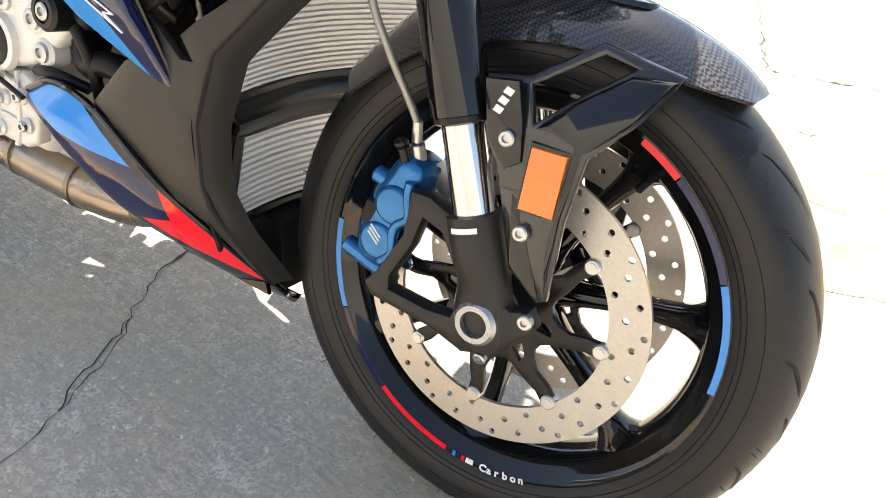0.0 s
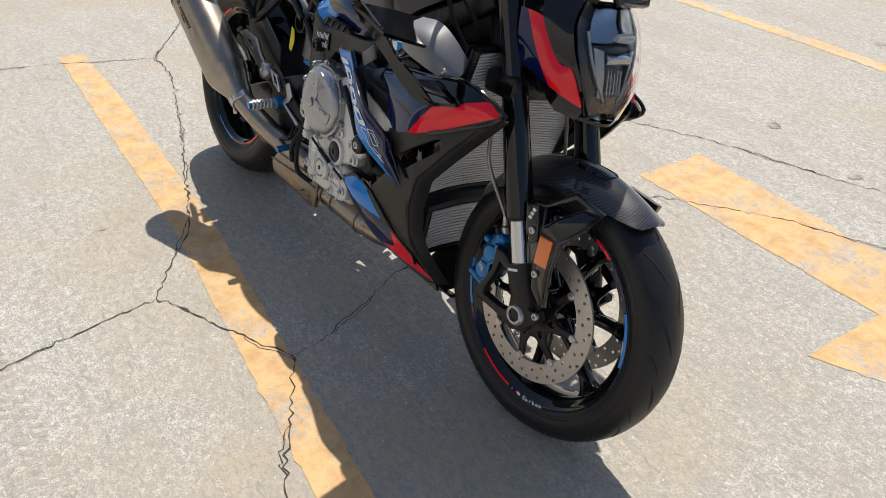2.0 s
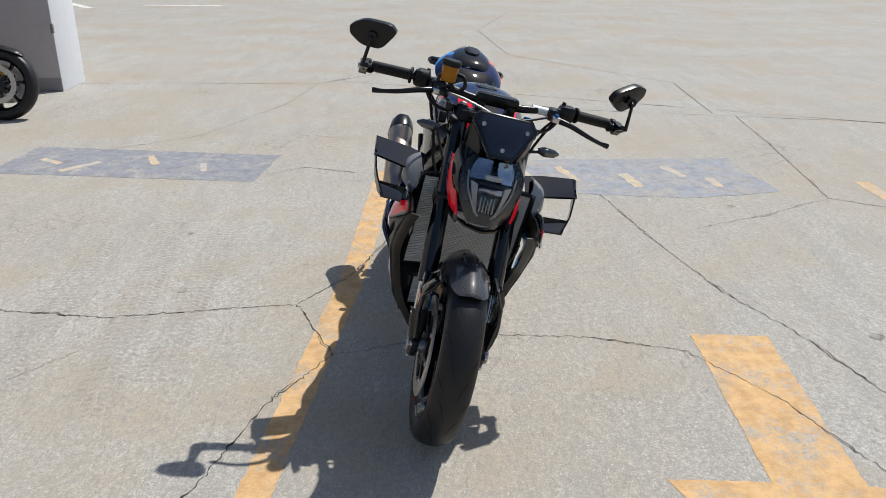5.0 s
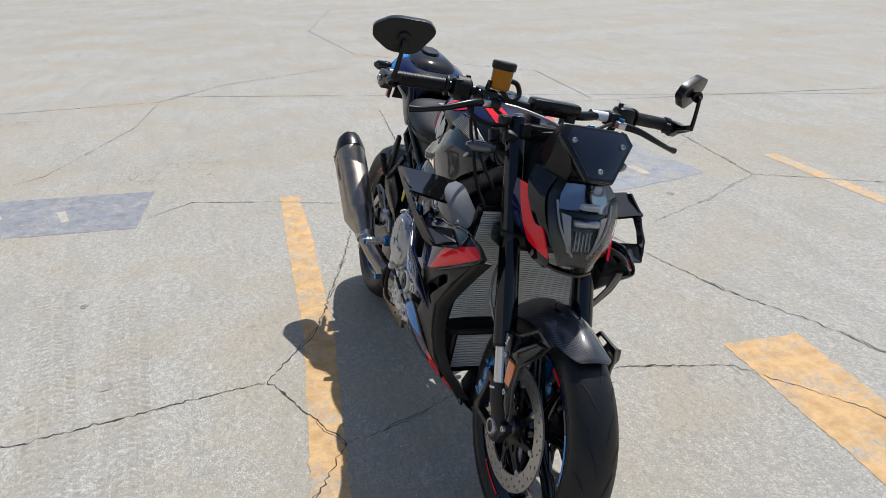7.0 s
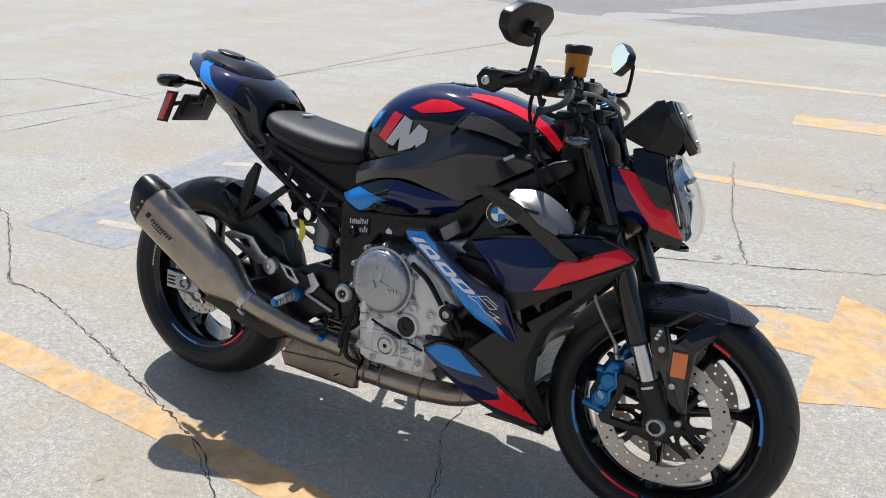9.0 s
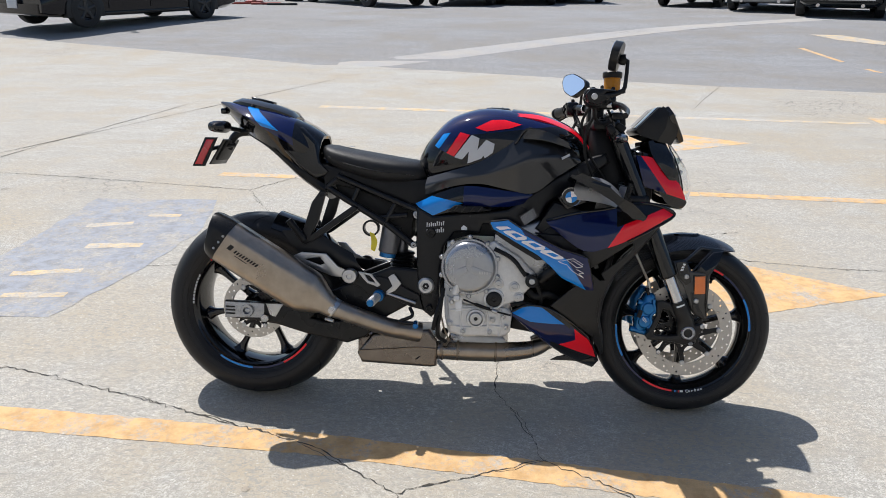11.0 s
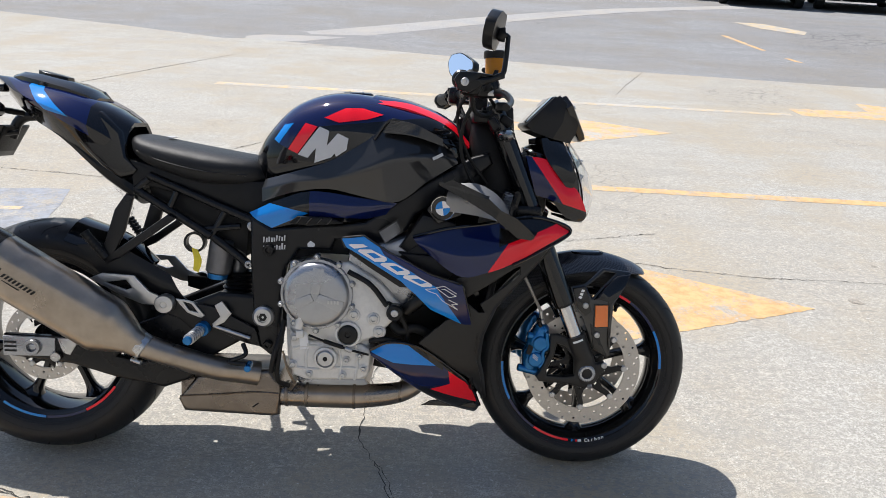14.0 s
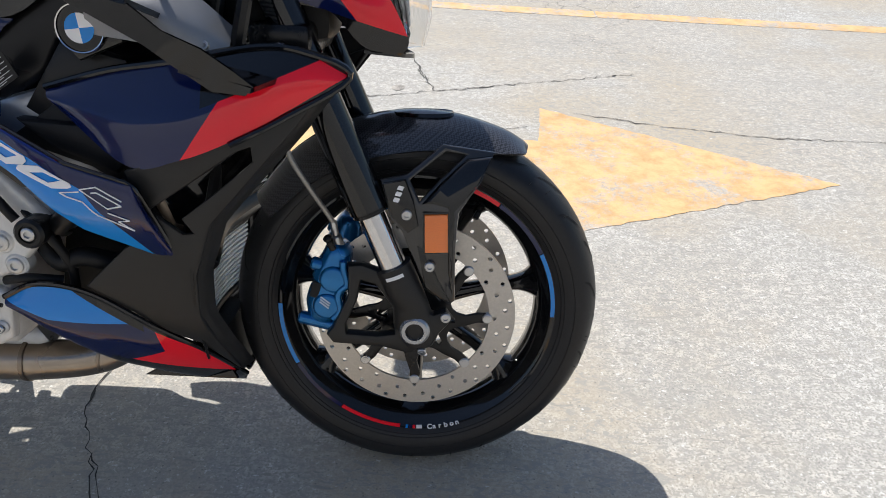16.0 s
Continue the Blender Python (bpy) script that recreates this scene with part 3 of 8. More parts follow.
for pts in ([(-14.9, -7.8), (-13.8, -6.95), (-13.7, -7.1), (-14.8, -7.95)], [(-14.6, -6.1), (-14.6, -4.4), (-14.45, -4.4), (-14.45, -6.1)]):
    flat_sheet("white_line", pts, 0.0052, white_line, "white parking line painted on concrete", "road marking", ragged=0.0022)

CRACKS = [
    ([(2.6, -0.95), (1.75, -0.68), (1.32, -0.55), (0.98, -0.35), (0.67, -0.49), (0.54, -0.55)], 0.009),
    ([(0.98, -0.35), (0.92, -0.13), (0.82, 0.06), (0.83, 0.30), (0.85, 0.65), (0.97, 1.03), (1.3, 1.25), (1.75, 1.42)], 0.006),
    ([(0.54, -0.55), (0.66, -1.34), (0.57, -1.89), (0.7, -2.6), (0.55, -3.6)], 0.009),
    ([(0.54, -0.55), (0.24, -0.34), (-0.21, -0.19), (-0.54, -0.08), (-1.02, 0.06), (-1.26, 0.07), (-2.0, 0.55), (-2.51, 0.66), (-3.67, 0.79)], 0.010),
    ([(-1.26, 0.07), (-1.44, -0.34), (-1.6, -0.8), (-1.4, -1.05)], 0.007),
    ([(-0.99, 1.13), (-0.27, 1.23), (0.43, 1.37), (0.80, 1.53), (1.21, 1.63), (1.42, 1.7), (2.2, 1.95)], 0.009),
    ([(1.42, 1.7), (1.25, 2.3), (1.1, 3.2)], 0.007),
    ([(1.9, 1.55), (2.14, 1.48), (2.52, 1.41), (3.02, 1.40), (4.2, 1.3)], 0.007),
    ([(-3.28, 2.88), (-2.28, 2.76), (-0.91, 2.55), (-0.78, 2.76), (-0.2, 3.6)], 0.010),
    ([(-0.91, 2.55), (-0.66, 2.12), (-0.35, 1.47)], 0.005),
    ([(-4.76, -4.57), (-4.84, -2.50), (-4.83, -1.10), (-5.54, -0.45), (-6.2, 1.0)], 0.016),
    ([(-4.83, -1.10), (-3.81, -1.25), (-2.51, -1.74), (-2.0, -2.4)], 0.006),
    ([(-13.7, 1.97), (-10.0, 1.02), (-7.1, 1.22), (-4.97, 2.84), (-3.40, 2.71)], 0.016),
    ([(-4.2, -0.3), (-3.92, 0.39), (-3.67, 0.79)], 0.006),
    ([(3.55, 7.82), (3.04, 6.60), (2.85, 6.1)], 0.012),
    ([(2.2, -1.9), (1.6, -1.5), (1.2, -1.55), (0.9, -1.3)], 0.004),
]
for i, (pts, w) in enumerate(CRACKS):
    crack(pts, w, i)
for i, (pts, w) in enumerate([([(-1.46, 7.97), (-3.17, 3.71), (-5.2, -1.3)], 0.020), ([(-3.53, 1.48), (-3.05, 4.04), (-2.6, 6.2)], 0.016), ([(-14, -9.0), (-13.6, 9.0)], 0.015), ([(-7.1, 1.57), (-6.9, 9.0)], 0.010)]):
    ob = crack(pts, w, 50 + i, 0.3, 0.004)
    ob["label"] = "straight sawn joint between concrete slabs"
rng = random.Random(5)
for i in range(16):
    x, y, r = rng.uniform(-3, 3.2), rng.uniform(-2.6, 3.4), rng.uniform(0.012, 0.035)
    flat_sheet("oil_spot", [(x + r * (0.7 + 0.5 * rng.random()) * math.cos(a), y + r * (0.7 + 0.5 * rng.random()) * math.sin(a)) for a in [k * math.pi / 5 for k in range(10)]], 0.0055, stain_dark, "small dark oil spot on the concrete", "stain")

tyre_print = worn_paint("tyre_print", (0.31, 0.285, 0.24), (0.47, 0.45, 0.405), 0.80, 1.6)
for x0, y0, x1, y1 in ((-0.48, -1.39, 1.41, -1.12), (-0.24, -1.68, 1.27, -1.50), (-0.31, -1.07, 1.21, -0.97), (1.9, -1.6, 3.0, -1.2)):
    tm = bmesh.new()
    d = Vector((x1 - x0, y1 - y0, 0))
    n = int(d.length / 0.034)
    d.normalize()
    side = Vector((-d.y, d.x, 0))
    for i in range(n):
        for off in (-0.062, -0.022, 0.022, 0.062):
            c = Vector((x0, y0, 0.0044)) + d * (i * 0.034) + side * off
            k = 0.006 if off > 0 else -0.006
            tm.faces.new([tm.verts.new(c + d * a + side * b) for a, b in ((-0.010 - k, -0.015), (0.006 - k, -0.015), (0.010 + k, 0.015), (-0.006 + k, 0.015))])
    tagged(part("tyre_mark", tm, tyre_print, smooth=False), "faint dusty tyre track on the concrete", "stain", "tyre tracks on the paving", "structure")

# ---- the motorcycle ----
bike = thing("motorcycle", "black, navy, red and blue naked sport motorcycle on its stand", "motorcycle", Matrix.Translation((0, 0, 0.002)) @ Matrix.Rotation(radians(-12.8), 4, "X"))
AXIS = Vector((-0.393, 0, 0.92)).normalized()
HEAD = Vector((1.42, 0, 0.30))
STEER = Matrix.Translation(HEAD) @ Matrix.Rotation(radians(3.0), 4, AXIS) @ Matrix.Translation(-HEAD)
TURN = Matrix.Translation(HEAD) @ Matrix.Rotation(radians(1.0), 4, AXIS) @ Matrix.Translation(-HEAD)
FLIP = Matrix.Diagonal((1, -1, 1, 1))


def leg_x(z):
    return 1.457 - 0.42 * (z - 0.30)


def polar(cx, cz, r, deg):
    return (cx + r * math.cos(radians(deg)), cz + r * math.sin(radians(deg)))


def arc_band(cx, cz, r0, r1, a0, a1, y, thick, n=14):
    """A flat ring sector in the plane of the wheel."""
    out = [polar(cx, cz, r1, a0 + (a1 - a0) * i / n) for i in range(n + 1)]
    return slab(out + [polar(cx, cz, r0, a1 + (a0 - a1) * i / n) for i in range(n + 1)], y, y + thick, 0)


def tyre_and_rim(parent, cx, cz, half, profile, bead, xf, spokes, twist, grooves, hub):
    """Wheel: tyre with tread cuts, rim, seven flared spokes and hub."""
    wheel = part("wheel", lathe([(-hub, 0.0), (-hub, 0.03), (-hub * 0.8, 0.045), (0, 0.04), (hub * 0.8, 0.045), (hub, 0.03), (hub, 0.0)], 28, (cx, 0, cz)), gloss_black, parent, "gloss black seven-spoke wheel", xf=xf)
    tyre = part("tyre", lathe(profile + [(-o, r) for o, r in reversed(profile[:-1])], 96, (cx, 0, cz)), rubber, wheel, "black sport tyre with slanted tread cuts", xf=xf)
    gm = bmesh.new()
    top = profile[-1][1]

    def skin(y):
        a = abs(y)
        for (o0, r0), (o1, r1) in zip(profile, profile[1:]):
            if -o0 >= a >= -o1:
                return r0 + (r1 - r0) * ((-o0 - a) / max(1e-6, (o1 - o0)))
        return top

    # Tread cuts are strips on the tyre; near-black stands for their shade.
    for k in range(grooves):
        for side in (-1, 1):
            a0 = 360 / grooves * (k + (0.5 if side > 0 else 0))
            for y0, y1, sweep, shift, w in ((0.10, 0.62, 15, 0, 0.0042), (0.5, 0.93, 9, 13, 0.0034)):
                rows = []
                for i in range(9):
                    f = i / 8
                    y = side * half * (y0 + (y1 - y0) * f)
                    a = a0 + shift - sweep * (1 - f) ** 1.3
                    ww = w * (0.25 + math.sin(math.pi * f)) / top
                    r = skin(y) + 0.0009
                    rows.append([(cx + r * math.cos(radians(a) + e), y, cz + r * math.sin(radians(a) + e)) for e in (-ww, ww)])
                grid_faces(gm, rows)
    tagged(part("tread_groove", gm, groove_dark, tyre, xf=xf), "near-black strips on the tyre standing for shaded tread cuts", kind="stuff")
    for side in (-1, 1):
        for r_ in (0.236, 0.2415, 0.258):
            for (o0, r0), (o1, r1) in zip(profile, profile[1:]):
                if r0 <= r_ < r1:
                    o = o0 + (o1 - o0) * (r_ - r0) / (r1 - r0)
                    part("moulded_ring", lathe([(-side * o + d_, r_ + e_) for d_, e_ in ((side * -0.001, -0.0011), (side * 0.0009, 0.0), (side * -0.001, 0.0011))], 96, (cx, 0, cz)), rubber, tyre, xf=xf)
    nib = bmesh.new()
    rng = random.Random(7)
    for k in range(46):
        a, y = rng.uniform(0, 360), rng.choice((-1, 1)) * half * rng.uniform(0.72, 0.97)
        r = skin(y)
        p = Vector((cx + r * math.cos(radians(a)), y, cz + r * math.sin(radians(a))))
        d = Vector((math.cos(radians(a)), y * 6, math.sin(radians(a)))).normalized()
        rod(p - d * 0.001, p + d * rng.uniform(0.004, 0.009), 0.0006, 4, bm=nib)
    tagged(part("moulding_hair", nib, rubber, tyre, xf=xf), "fine rubber moulding hairs of a new tyre", kind="stuff")
    b = bead
    lip = [(-b, 0.2285), (-b - 0.001, 0.224), (-b + 0.004, 0.217), (-b + 0.007, 0.215), (-b + 0.012, 0.2075), (-b * 0.55, 0.2), (0, 0.196)]
    inner = [(0, 0.208), (-b * 0.5, 0.212), (-b + 0.01, 0.222)]
    loop = lip + [(-o, r) for o, r in reversed(lip[:-1])] + [(-o, r) for o, r in reversed(inner[1:])] + inner
    part("rim", lathe(loop, 72, (cx, 0, cz), closed=True), gloss_black, wheel, "gloss black rim", xf=xf)
    for k in range(spokes):
        a = radians(360 / spokes * k + twist)
        d, e = Vector((math.cos(a), 0, math.sin(a))), Vector((-math.sin(a), 0, math.cos(a)))
        secs = []
        for r, off, w, t in ((0.03, 0, 0.017, 0.026), (0.07, 0.002, 0.012, 0.021), (0.12, 0.004, 0.0105, 0.018), (0.165, 0.002, 0.012, 0.018), (0.188, 0, 0.02, 0.022), (0.203, 0, 0.036, 0.03)):
            secs.append(ring(Vector((cx, 0, cz)) + d * r + e * off, e, Vector((0, 1, 0)), w, t, 12, 2.6))
        part("spoke", loft(secs, 14, smooth=True), gloss_black, wheel, xf=xf)
    return wheel


def brake_disc(parent, cx, cz, y, radius, inner, count, xf, holes=60, carrier=True):
    def circle(r, n, x=0.0, z=0.0):
        return [(cx + x + r * math.cos(2 * math.pi * i / n), cz + z + r * math.sin(2 * math.pi * i / n)) for i in range(n)]

    cut = [circle(inner, 64)]
    order = [0.12, 0.62, 0.9, 0.35, 0.78]
    for k in range(holes):
        a = 2 * math.pi * k / holes
        r = inner + (radius - inner) * (0.1 + 0.82 * order[k % 5])
        cut.append(circle(0.0037, 8, r * math.cos(a), r * math.sin(a)))
    disc = part("brake_disc", slab(circle(radius, 96), y - 0.0025, y + 0.0025, 0, holes=cut), disc_steel, parent, "drilled steel brake disc", xf=xf, smooth=False)
    if not carrier:
        return disc
    # spider with a slim forked arm to each bobbin
    step, reach = 2 * math.pi / count, inner + 0.004
    star = []
    for k in range(count):
        for r, f in ((0.060, -0.5), (0.066, -0.36), (0.080, -0.24), (reach - 0.022, -0.10), (reach - 0.004, -0.085), (reach, 0.0), (reach - 0.004, 0.085), (reach - 0.022, 0.10), (0.080, 0.05), (0.066, 0.14), (0.060, 0.3)):
            g = step * (k + f)
            star.append((cx + r * math.cos(g), cz + r * math.sin(g)))
    windows = [[(cx + r * math.cos(step * (k + f)), cz + r * math.sin(step * (k + f))) for r, f in ((0.047, -0.22), (0.047, 0.12), (0.062, -0.02), (0.064, -0.18))] for k in range(count)]
    part("disc_carrier", slab(star, y - 0.004, y + 0.004, 0.0012, holes=windows), satin_black, disc, "black spider carrying the disc", xf=xf)
    for k in range(count):
        a = 2 * math.pi * k / count
        p = Vector((cx + inner * 0.975 * math.cos(a), y, cz + inner * 0.975 * math.sin(a)))
        part("bobbin", merge(rod(p - Vector((0, 0.006, 0)), p + Vector((0, 0.006, 0)), 0.0085, 14), lathe([(-0.007, 0.0), (-0.007, 0.005), (0.007, 0.005), (0.007, 0.0)], 10, p)), machined, disc, "round steel floating bobbin", xf=xf)
    return disc


# wheels and brakes
FX, FZ, RX, RZ = 1.45, 0.30, 0.0, 0.326
front_profile = [(-0.044, 0.224), (-0.052, 0.233), (-0.058, 0.247), (-0.060, 0.260), (-0.0575, 0.273), (-0.049, 0.2845), (-0.034, 0.2935), (-0.017, 0.2985), (0, 0.30)]
rear_profile = [(-0.079, 0.224), (-0.090, 0.236), (-0.097, 0.253), (-0.100, 0.270), (-0.095, 0.287), (-0.080, 0.304), (-0.056, 0.317), (-0.028, 0.324), (0, 0.326)]
front_wheel = tyre_and_rim(bike, FX, FZ, 0.06, front_profile, 0.047, TURN, 7, 12, 14, 0.055)
rear_wheel = tyre_and_rim(bike, RX, RZ, 0.10, rear_profile, 0.08, Matrix(), 7, 40, 14, 0.08)
for y in (-0.068, 0.068):
    brake_disc(front_wheel, FX, FZ, y, 0.16, 0.118, 8, TURN)
brake_disc(rear_wheel, RX, RZ, -0.088, 0.11, 0.078, 6, Matrix(), 45)
for sgn in (-1, 1):
    for mat_, a0, a1 in ((paint_blue, 179, 208), (paint_navy, 208.5, 236), (paint_red, 236.5, 264), (paint_red, 56, 68), (paint_navy, 28.5, 55.5), (paint_blue, -1, 28)):
        part("rim_stripe", arc_band(FX, FZ, 0.2195, 0.2262, a0, a1, sgn * 0.0488 - 0.0004, 0.0008), mat_, front_wheel, "coloured stripe on the rim edge", xf=TURN, smooth=False)
    for mat_, a0, a1 in ((paint_red, 113, 135), (paint_blue, 235, 267), (paint_navy, 267.5, 296.5), (paint_red, 297, 325)):
        part("rim_stripe", arc_band(RX, RZ, 0.2185, 0.2255, a0, a1, sgn * 0.0818 - 0.0004, 0.0008), mat_, rear_wheel, "coloured stripe on the rim edge", smooth=False)
for i, ch in enumerate("Carbon"):
    a = 276.0 + i * 2.55
    x, z = polar(FX, FZ, 0.2275, a)
    lettering("wheel_lettering", ch, 0.0135, side_plane(x, -0.0492, z, a - 270), decal_white, front_wheel, bold=0.0003, xf=TURN)
for i, m_ in enumerate((paint_blue, paint_navy, paint_red, decal_white)):
    part("rim_mark", arc_band(FX, FZ, 0.2195, 0.2265, 266.5 + i * 1.6, 267.6 + i * 1.6 + (1.4 if i == 3 else 0), -0.0492, 0.0008), m_, front_wheel, "small tricolour mark on the rim", xf=TURN, smooth=False)
for i in range(9):
    part("rim_mark", arc_band(RX, RZ, 0.2195, 0.2255, 152 + i * 3.2, 154.2 + i * 3.2, -0.0822, 0.0008, 3), decal_grey, rear_wheel, "worn white print on the rim", smooth=False)
part("valve", rod((*polar(FX, FZ, 0.205, 60)[:1], -0.008, polar(FX, FZ, 0.205, 60)[1]), (polar(FX, FZ, 0.178, 60)[0], -0.028, polar(FX, FZ, 0.178, 60)[1]), 0.005), satin_black, front_wheel, "black tyre valve", xf=TURN)
part("axle", lathe([(-0.124, 0.0), (-0.124, 0.0135), (-0.130, 0.0145), (-0.130, 0.020), (-0.126, 0.0235), (-0.11, 0.0235), (0.11, 0.0235), (0.130, 0.0235), (0.134, 0.020), (0.134, 0.0145), (0.128, 0)], 28, (FX, 0, FZ)), alloy_dark, front_wheel, "hollow steel axle", xf=TURN)
hexa = [(FX + 0.0135 * math.cos(math.pi * k / 3 + 0.3), FZ + 0.0135 * math.sin(math.pi * k / 3 + 0.3)) for k in range(6)]
part("axle_socket", slab(hexa, -0.1255, -0.1238, 0), groove_dark, front_wheel, "dark hexagonal socket in the axle", xf=TURN)

# fork, one leg a side
fork = part("fork", box((leg_x(0.725) - 0.02, 0, 0.728), (0.085, 0.275, 0.05), 0.012), satin_black, bike, "upside-down telescopic fork with black clamps", xf=TURN)
part("upper_clamp", box((leg_x(0.975) - 0.03, 0, 0.975), (0.075, 0.27, 0.035), 0.012), satin_black, fork, xf=TURN)
for sgn in (-1, 1):
    y = sgn * 0.107
    part("outer_tube", loft([ring((leg_x(z), y, z), (0.92, 0, 0.39), (0, 1, 0), r, r, 24) for z, r in ((0.488, 0.024), (0.49, 0.0295), (0.56, 0.0295), (0.6, 0.0285), (0.70, 0.027), (0.99, 0.027), (1.0, 0.026))]), gloss_black, fork, "black anodised outer tube", xf=TURN)
    part("dust_seal", loft([ring((leg_x(z), y, z), (0.92, 0, 0.39), (0, 1, 0), r, r, 24) for z, r in ((0.482, 0.023), (0.484, 0.0275), (0.489, 0.0275), (0.49, 0.023))]), satin_black, fork, xf=TURN)
    part("inner_tube", rod((leg_x(0.495), y, 0.495), (leg_x(0.37), y, 0.37), 0.0215, 28), chrome, fork, "bright chromed inner tube", xf=TURN)
    part("fork_cap", rod((leg_x(0.99), y, 0.99), (leg_x(1.008), y, 1.008), 0.02, 20), satin_black, fork, xf=TURN)
    foot = part("axle_foot", loft([ring((leg_x(0.402), y, 0.402), (0.92, 0, 0.39), (0, 1, 0), 0.0285, 0.0285, 24), ring((leg_x(0.36), y, 0.36), (0.95, 0, 0.3), (0, 1, 0), 0.029, 0.027, 24), ring((leg_x(0.33), y, 0.33), (1, 0, 0), (0, 1, 0), 0.03, 0.022, 24), ring((1.452, y, 0.29), (1, 0, 0), (0, 1, 0), 0.034, 0.019, 24), ring((1.455, y, 0.27), (1, 0, 0), (0, 1, 0), 0.024, 0.017, 24)], 20, smooth=True), matte_black, fork, "black forged axle clamp", xf=TURN)
    arm = slab([(1.346, 0.402), (1.368, 0.404), (1.402, 0.392), (1.43, 0.352), (1.478, 0.325), (1.497, 0.332), (1.508, 0.317), (1.488, 0.292), (1.478, 0.272), (1.44, 0.256), (1.40, 0.266), (1.322, 0.270), (1.312, 0.284), (1.322, 0.298), (1.346, 0.352)], y - 0.012, y + 0.012, 0.006, holes=[[(1.366, 0.378), (1.388, 0.372), (1.424, 0.322), (1.418, 0.290), (1.392, 0.286), (1.344, 0.288), (1.342, 0.302), (1.360, 0.345)]])
    part("caliper_bracket", arm, matte_black, foot, "black triangular caliper mount", xf=TURN)
    part("collar_print", sheet([[(leg_x(z) + 0.0287 * math.sin(radians(g)), y + sgn * 0.0287 * math.cos(radians(g)), z + 0.0118 * math.sin(radians(g))) for g in (-26, -13, 0, 13, 26)] for z in (0.389, 0.394)], 2, 8, 0.0008), decal_white, foot, "small white printed patch", xf=TURN)
    out = sgn * 0.001
    hex_bolt("pinch_bolt", (1.497, y + sgn * 0.013, 0.322), (0, sgn, 0), 0.008, machined, foot, TURN)
    hex_bolt("pinch_bolt", (1.462, y + sgn * 0.012, 0.262), (0, sgn, -0.4), 0.007, machined, foot, TURN)
    # caliper
    c0, c1 = Vector((1.331, sgn * 0.072, 0.424)), Vector((1.297, sgn * 0.072, 0.284))
    along = (c1 - c0).normalized()
    cross = Vector((-along.z, 0, along.x))
    secs = []
    for f, w, d in ((0.0, 0.010, 0.018), (0.03, 0.017, 0.025), (0.10, 0.022, 0.029), (0.19, 0.025, 0.031), (0.28, 0.030, 0.0335), (0.40, 0.032, 0.0345), (0.50, 0.028, 0.0335), (0.60, 0.031, 0.0345), (0.72, 0.0315, 0.034), (0.82, 0.027, 0.031), (0.92, 0.022, 0.027), (0.98, 0.016, 0.022), (1.0, 0.008, 0.014)):
        secs.append(ring(c0.lerp(c1, f), cross, Vector((0, 1, 0)), w, d, 24, 2.7))
    cal = part("brake_caliper", loft(secs, 30, smooth=True), anod_blue, bike, "blue anodised four-piston brake caliper", xf=TURN)
    for f, r in ((0.36, 0.0225), (0.68, 0.0225)):
        m_ = c0.lerp(c1, f) + cross * 0.004
        part("piston_cap", lathe([(sgn * 0.0375, 0.0), (sgn * 0.0375, r * 0.72), (sgn * 0.0365, r * 0.86), (sgn * 0.033, r * 0.97), (sgn * 0.02, r)], 24, m_), anod_blue, cal, "round blue piston housing", xf=TURN)
    rib = [c0.lerp(c1, f) + cross * e + Vector((0, sgn * 0.0345, 0)) for f, e in ((0.12, 0.012), (0.22, 0.016), (0.36, 0.026), (0.46, 0.018), (0.55, 0.018), (0.68, 0.026), (0.80, 0.018))]
    part("caliper_rib", tube(rib, 0.006, 10, 30), anod_blue, cal, "rounded milled edge", xf=TURN)
    part("bridge_slot", slab([((c0.lerp(c1, f) + cross * e).x, (c0.lerp(c1, f) + cross * e).z) for f, e in ((0.44, -0.012), (0.62, -0.012), (0.62, -0.026), (0.44, -0.026))], sgn * 0.098, sgn * 0.1048, 0.001), groove_dark, cal, "dark milled slot", xf=TURN)
    for f in (0.27, 0.93):
        m_ = c0.lerp(c1, f) + Vector((0, sgn * 0.018, 0))
        part("caliper_bolt", rod(m_ + cross * 0.030, m_ - cross * 0.036, 0.0105, 18, 0.003), anod_blue, cal, "blue bolt sleeve", xf=TURN)
        part("bolt_head", rod(m_ + cross * 0.038, m_ + cross * 0.029, 0.0072, 14, 0.0015), machined, cal, "steel bolt head", xf=TURN)
    for k in range(3):
        part("caliper_mark", box(c0.lerp(c1, 0.60 + 0.03 * k) + Vector((0, sgn * 0.0378, 0)), (0.018, 0.0006, 0.0022), 0, Matrix.Rotation(radians(38), 4, "Y")), decal_grey, cal, "small pale mark", xf=TURN)
    part("bleed_nipple", merge(rod((1.322, sgn * 0.094, 0.418), (1.316, sgn * 0.098, 0.434), 0.0055, 12), rod((1.316, sgn * 0.098, 0.434), (1.313, sgn * 0.100, 0.442), 0.0075, 12, 0.003)), satin_black, cal, "bleed nipple with a rubber cap", xf=TURN)
    part("banjo", merge(rod((1.329, sgn * 0.080, 0.418), (1.324, sgn * 0.084, 0.438), 0.0085, 12), rod((1.324, sgn * 0.084, 0.438), (1.321, sgn * 0.086, 0.462), 0.0055, 12)), machined, cal, "brake line fitting", xf=TURN)
    part("brake_hose", tube([(1.322, sgn * 0.086, 0.458), (1.310, sgn * 0.092, 0.48), (1.286, sgn * 0.108, 0.525), (1.262, sgn * 0.118, 0.575), (1.25, sgn * 0.11, 0.64), (1.245, sgn * 0.08, 0.70)], 0.0042, 10, 26), braided, cal, "grey braided brake hose", xf=TURN)
    # fork guard with wing and reflector
    yy = sgn * 0.107
    G = TURN
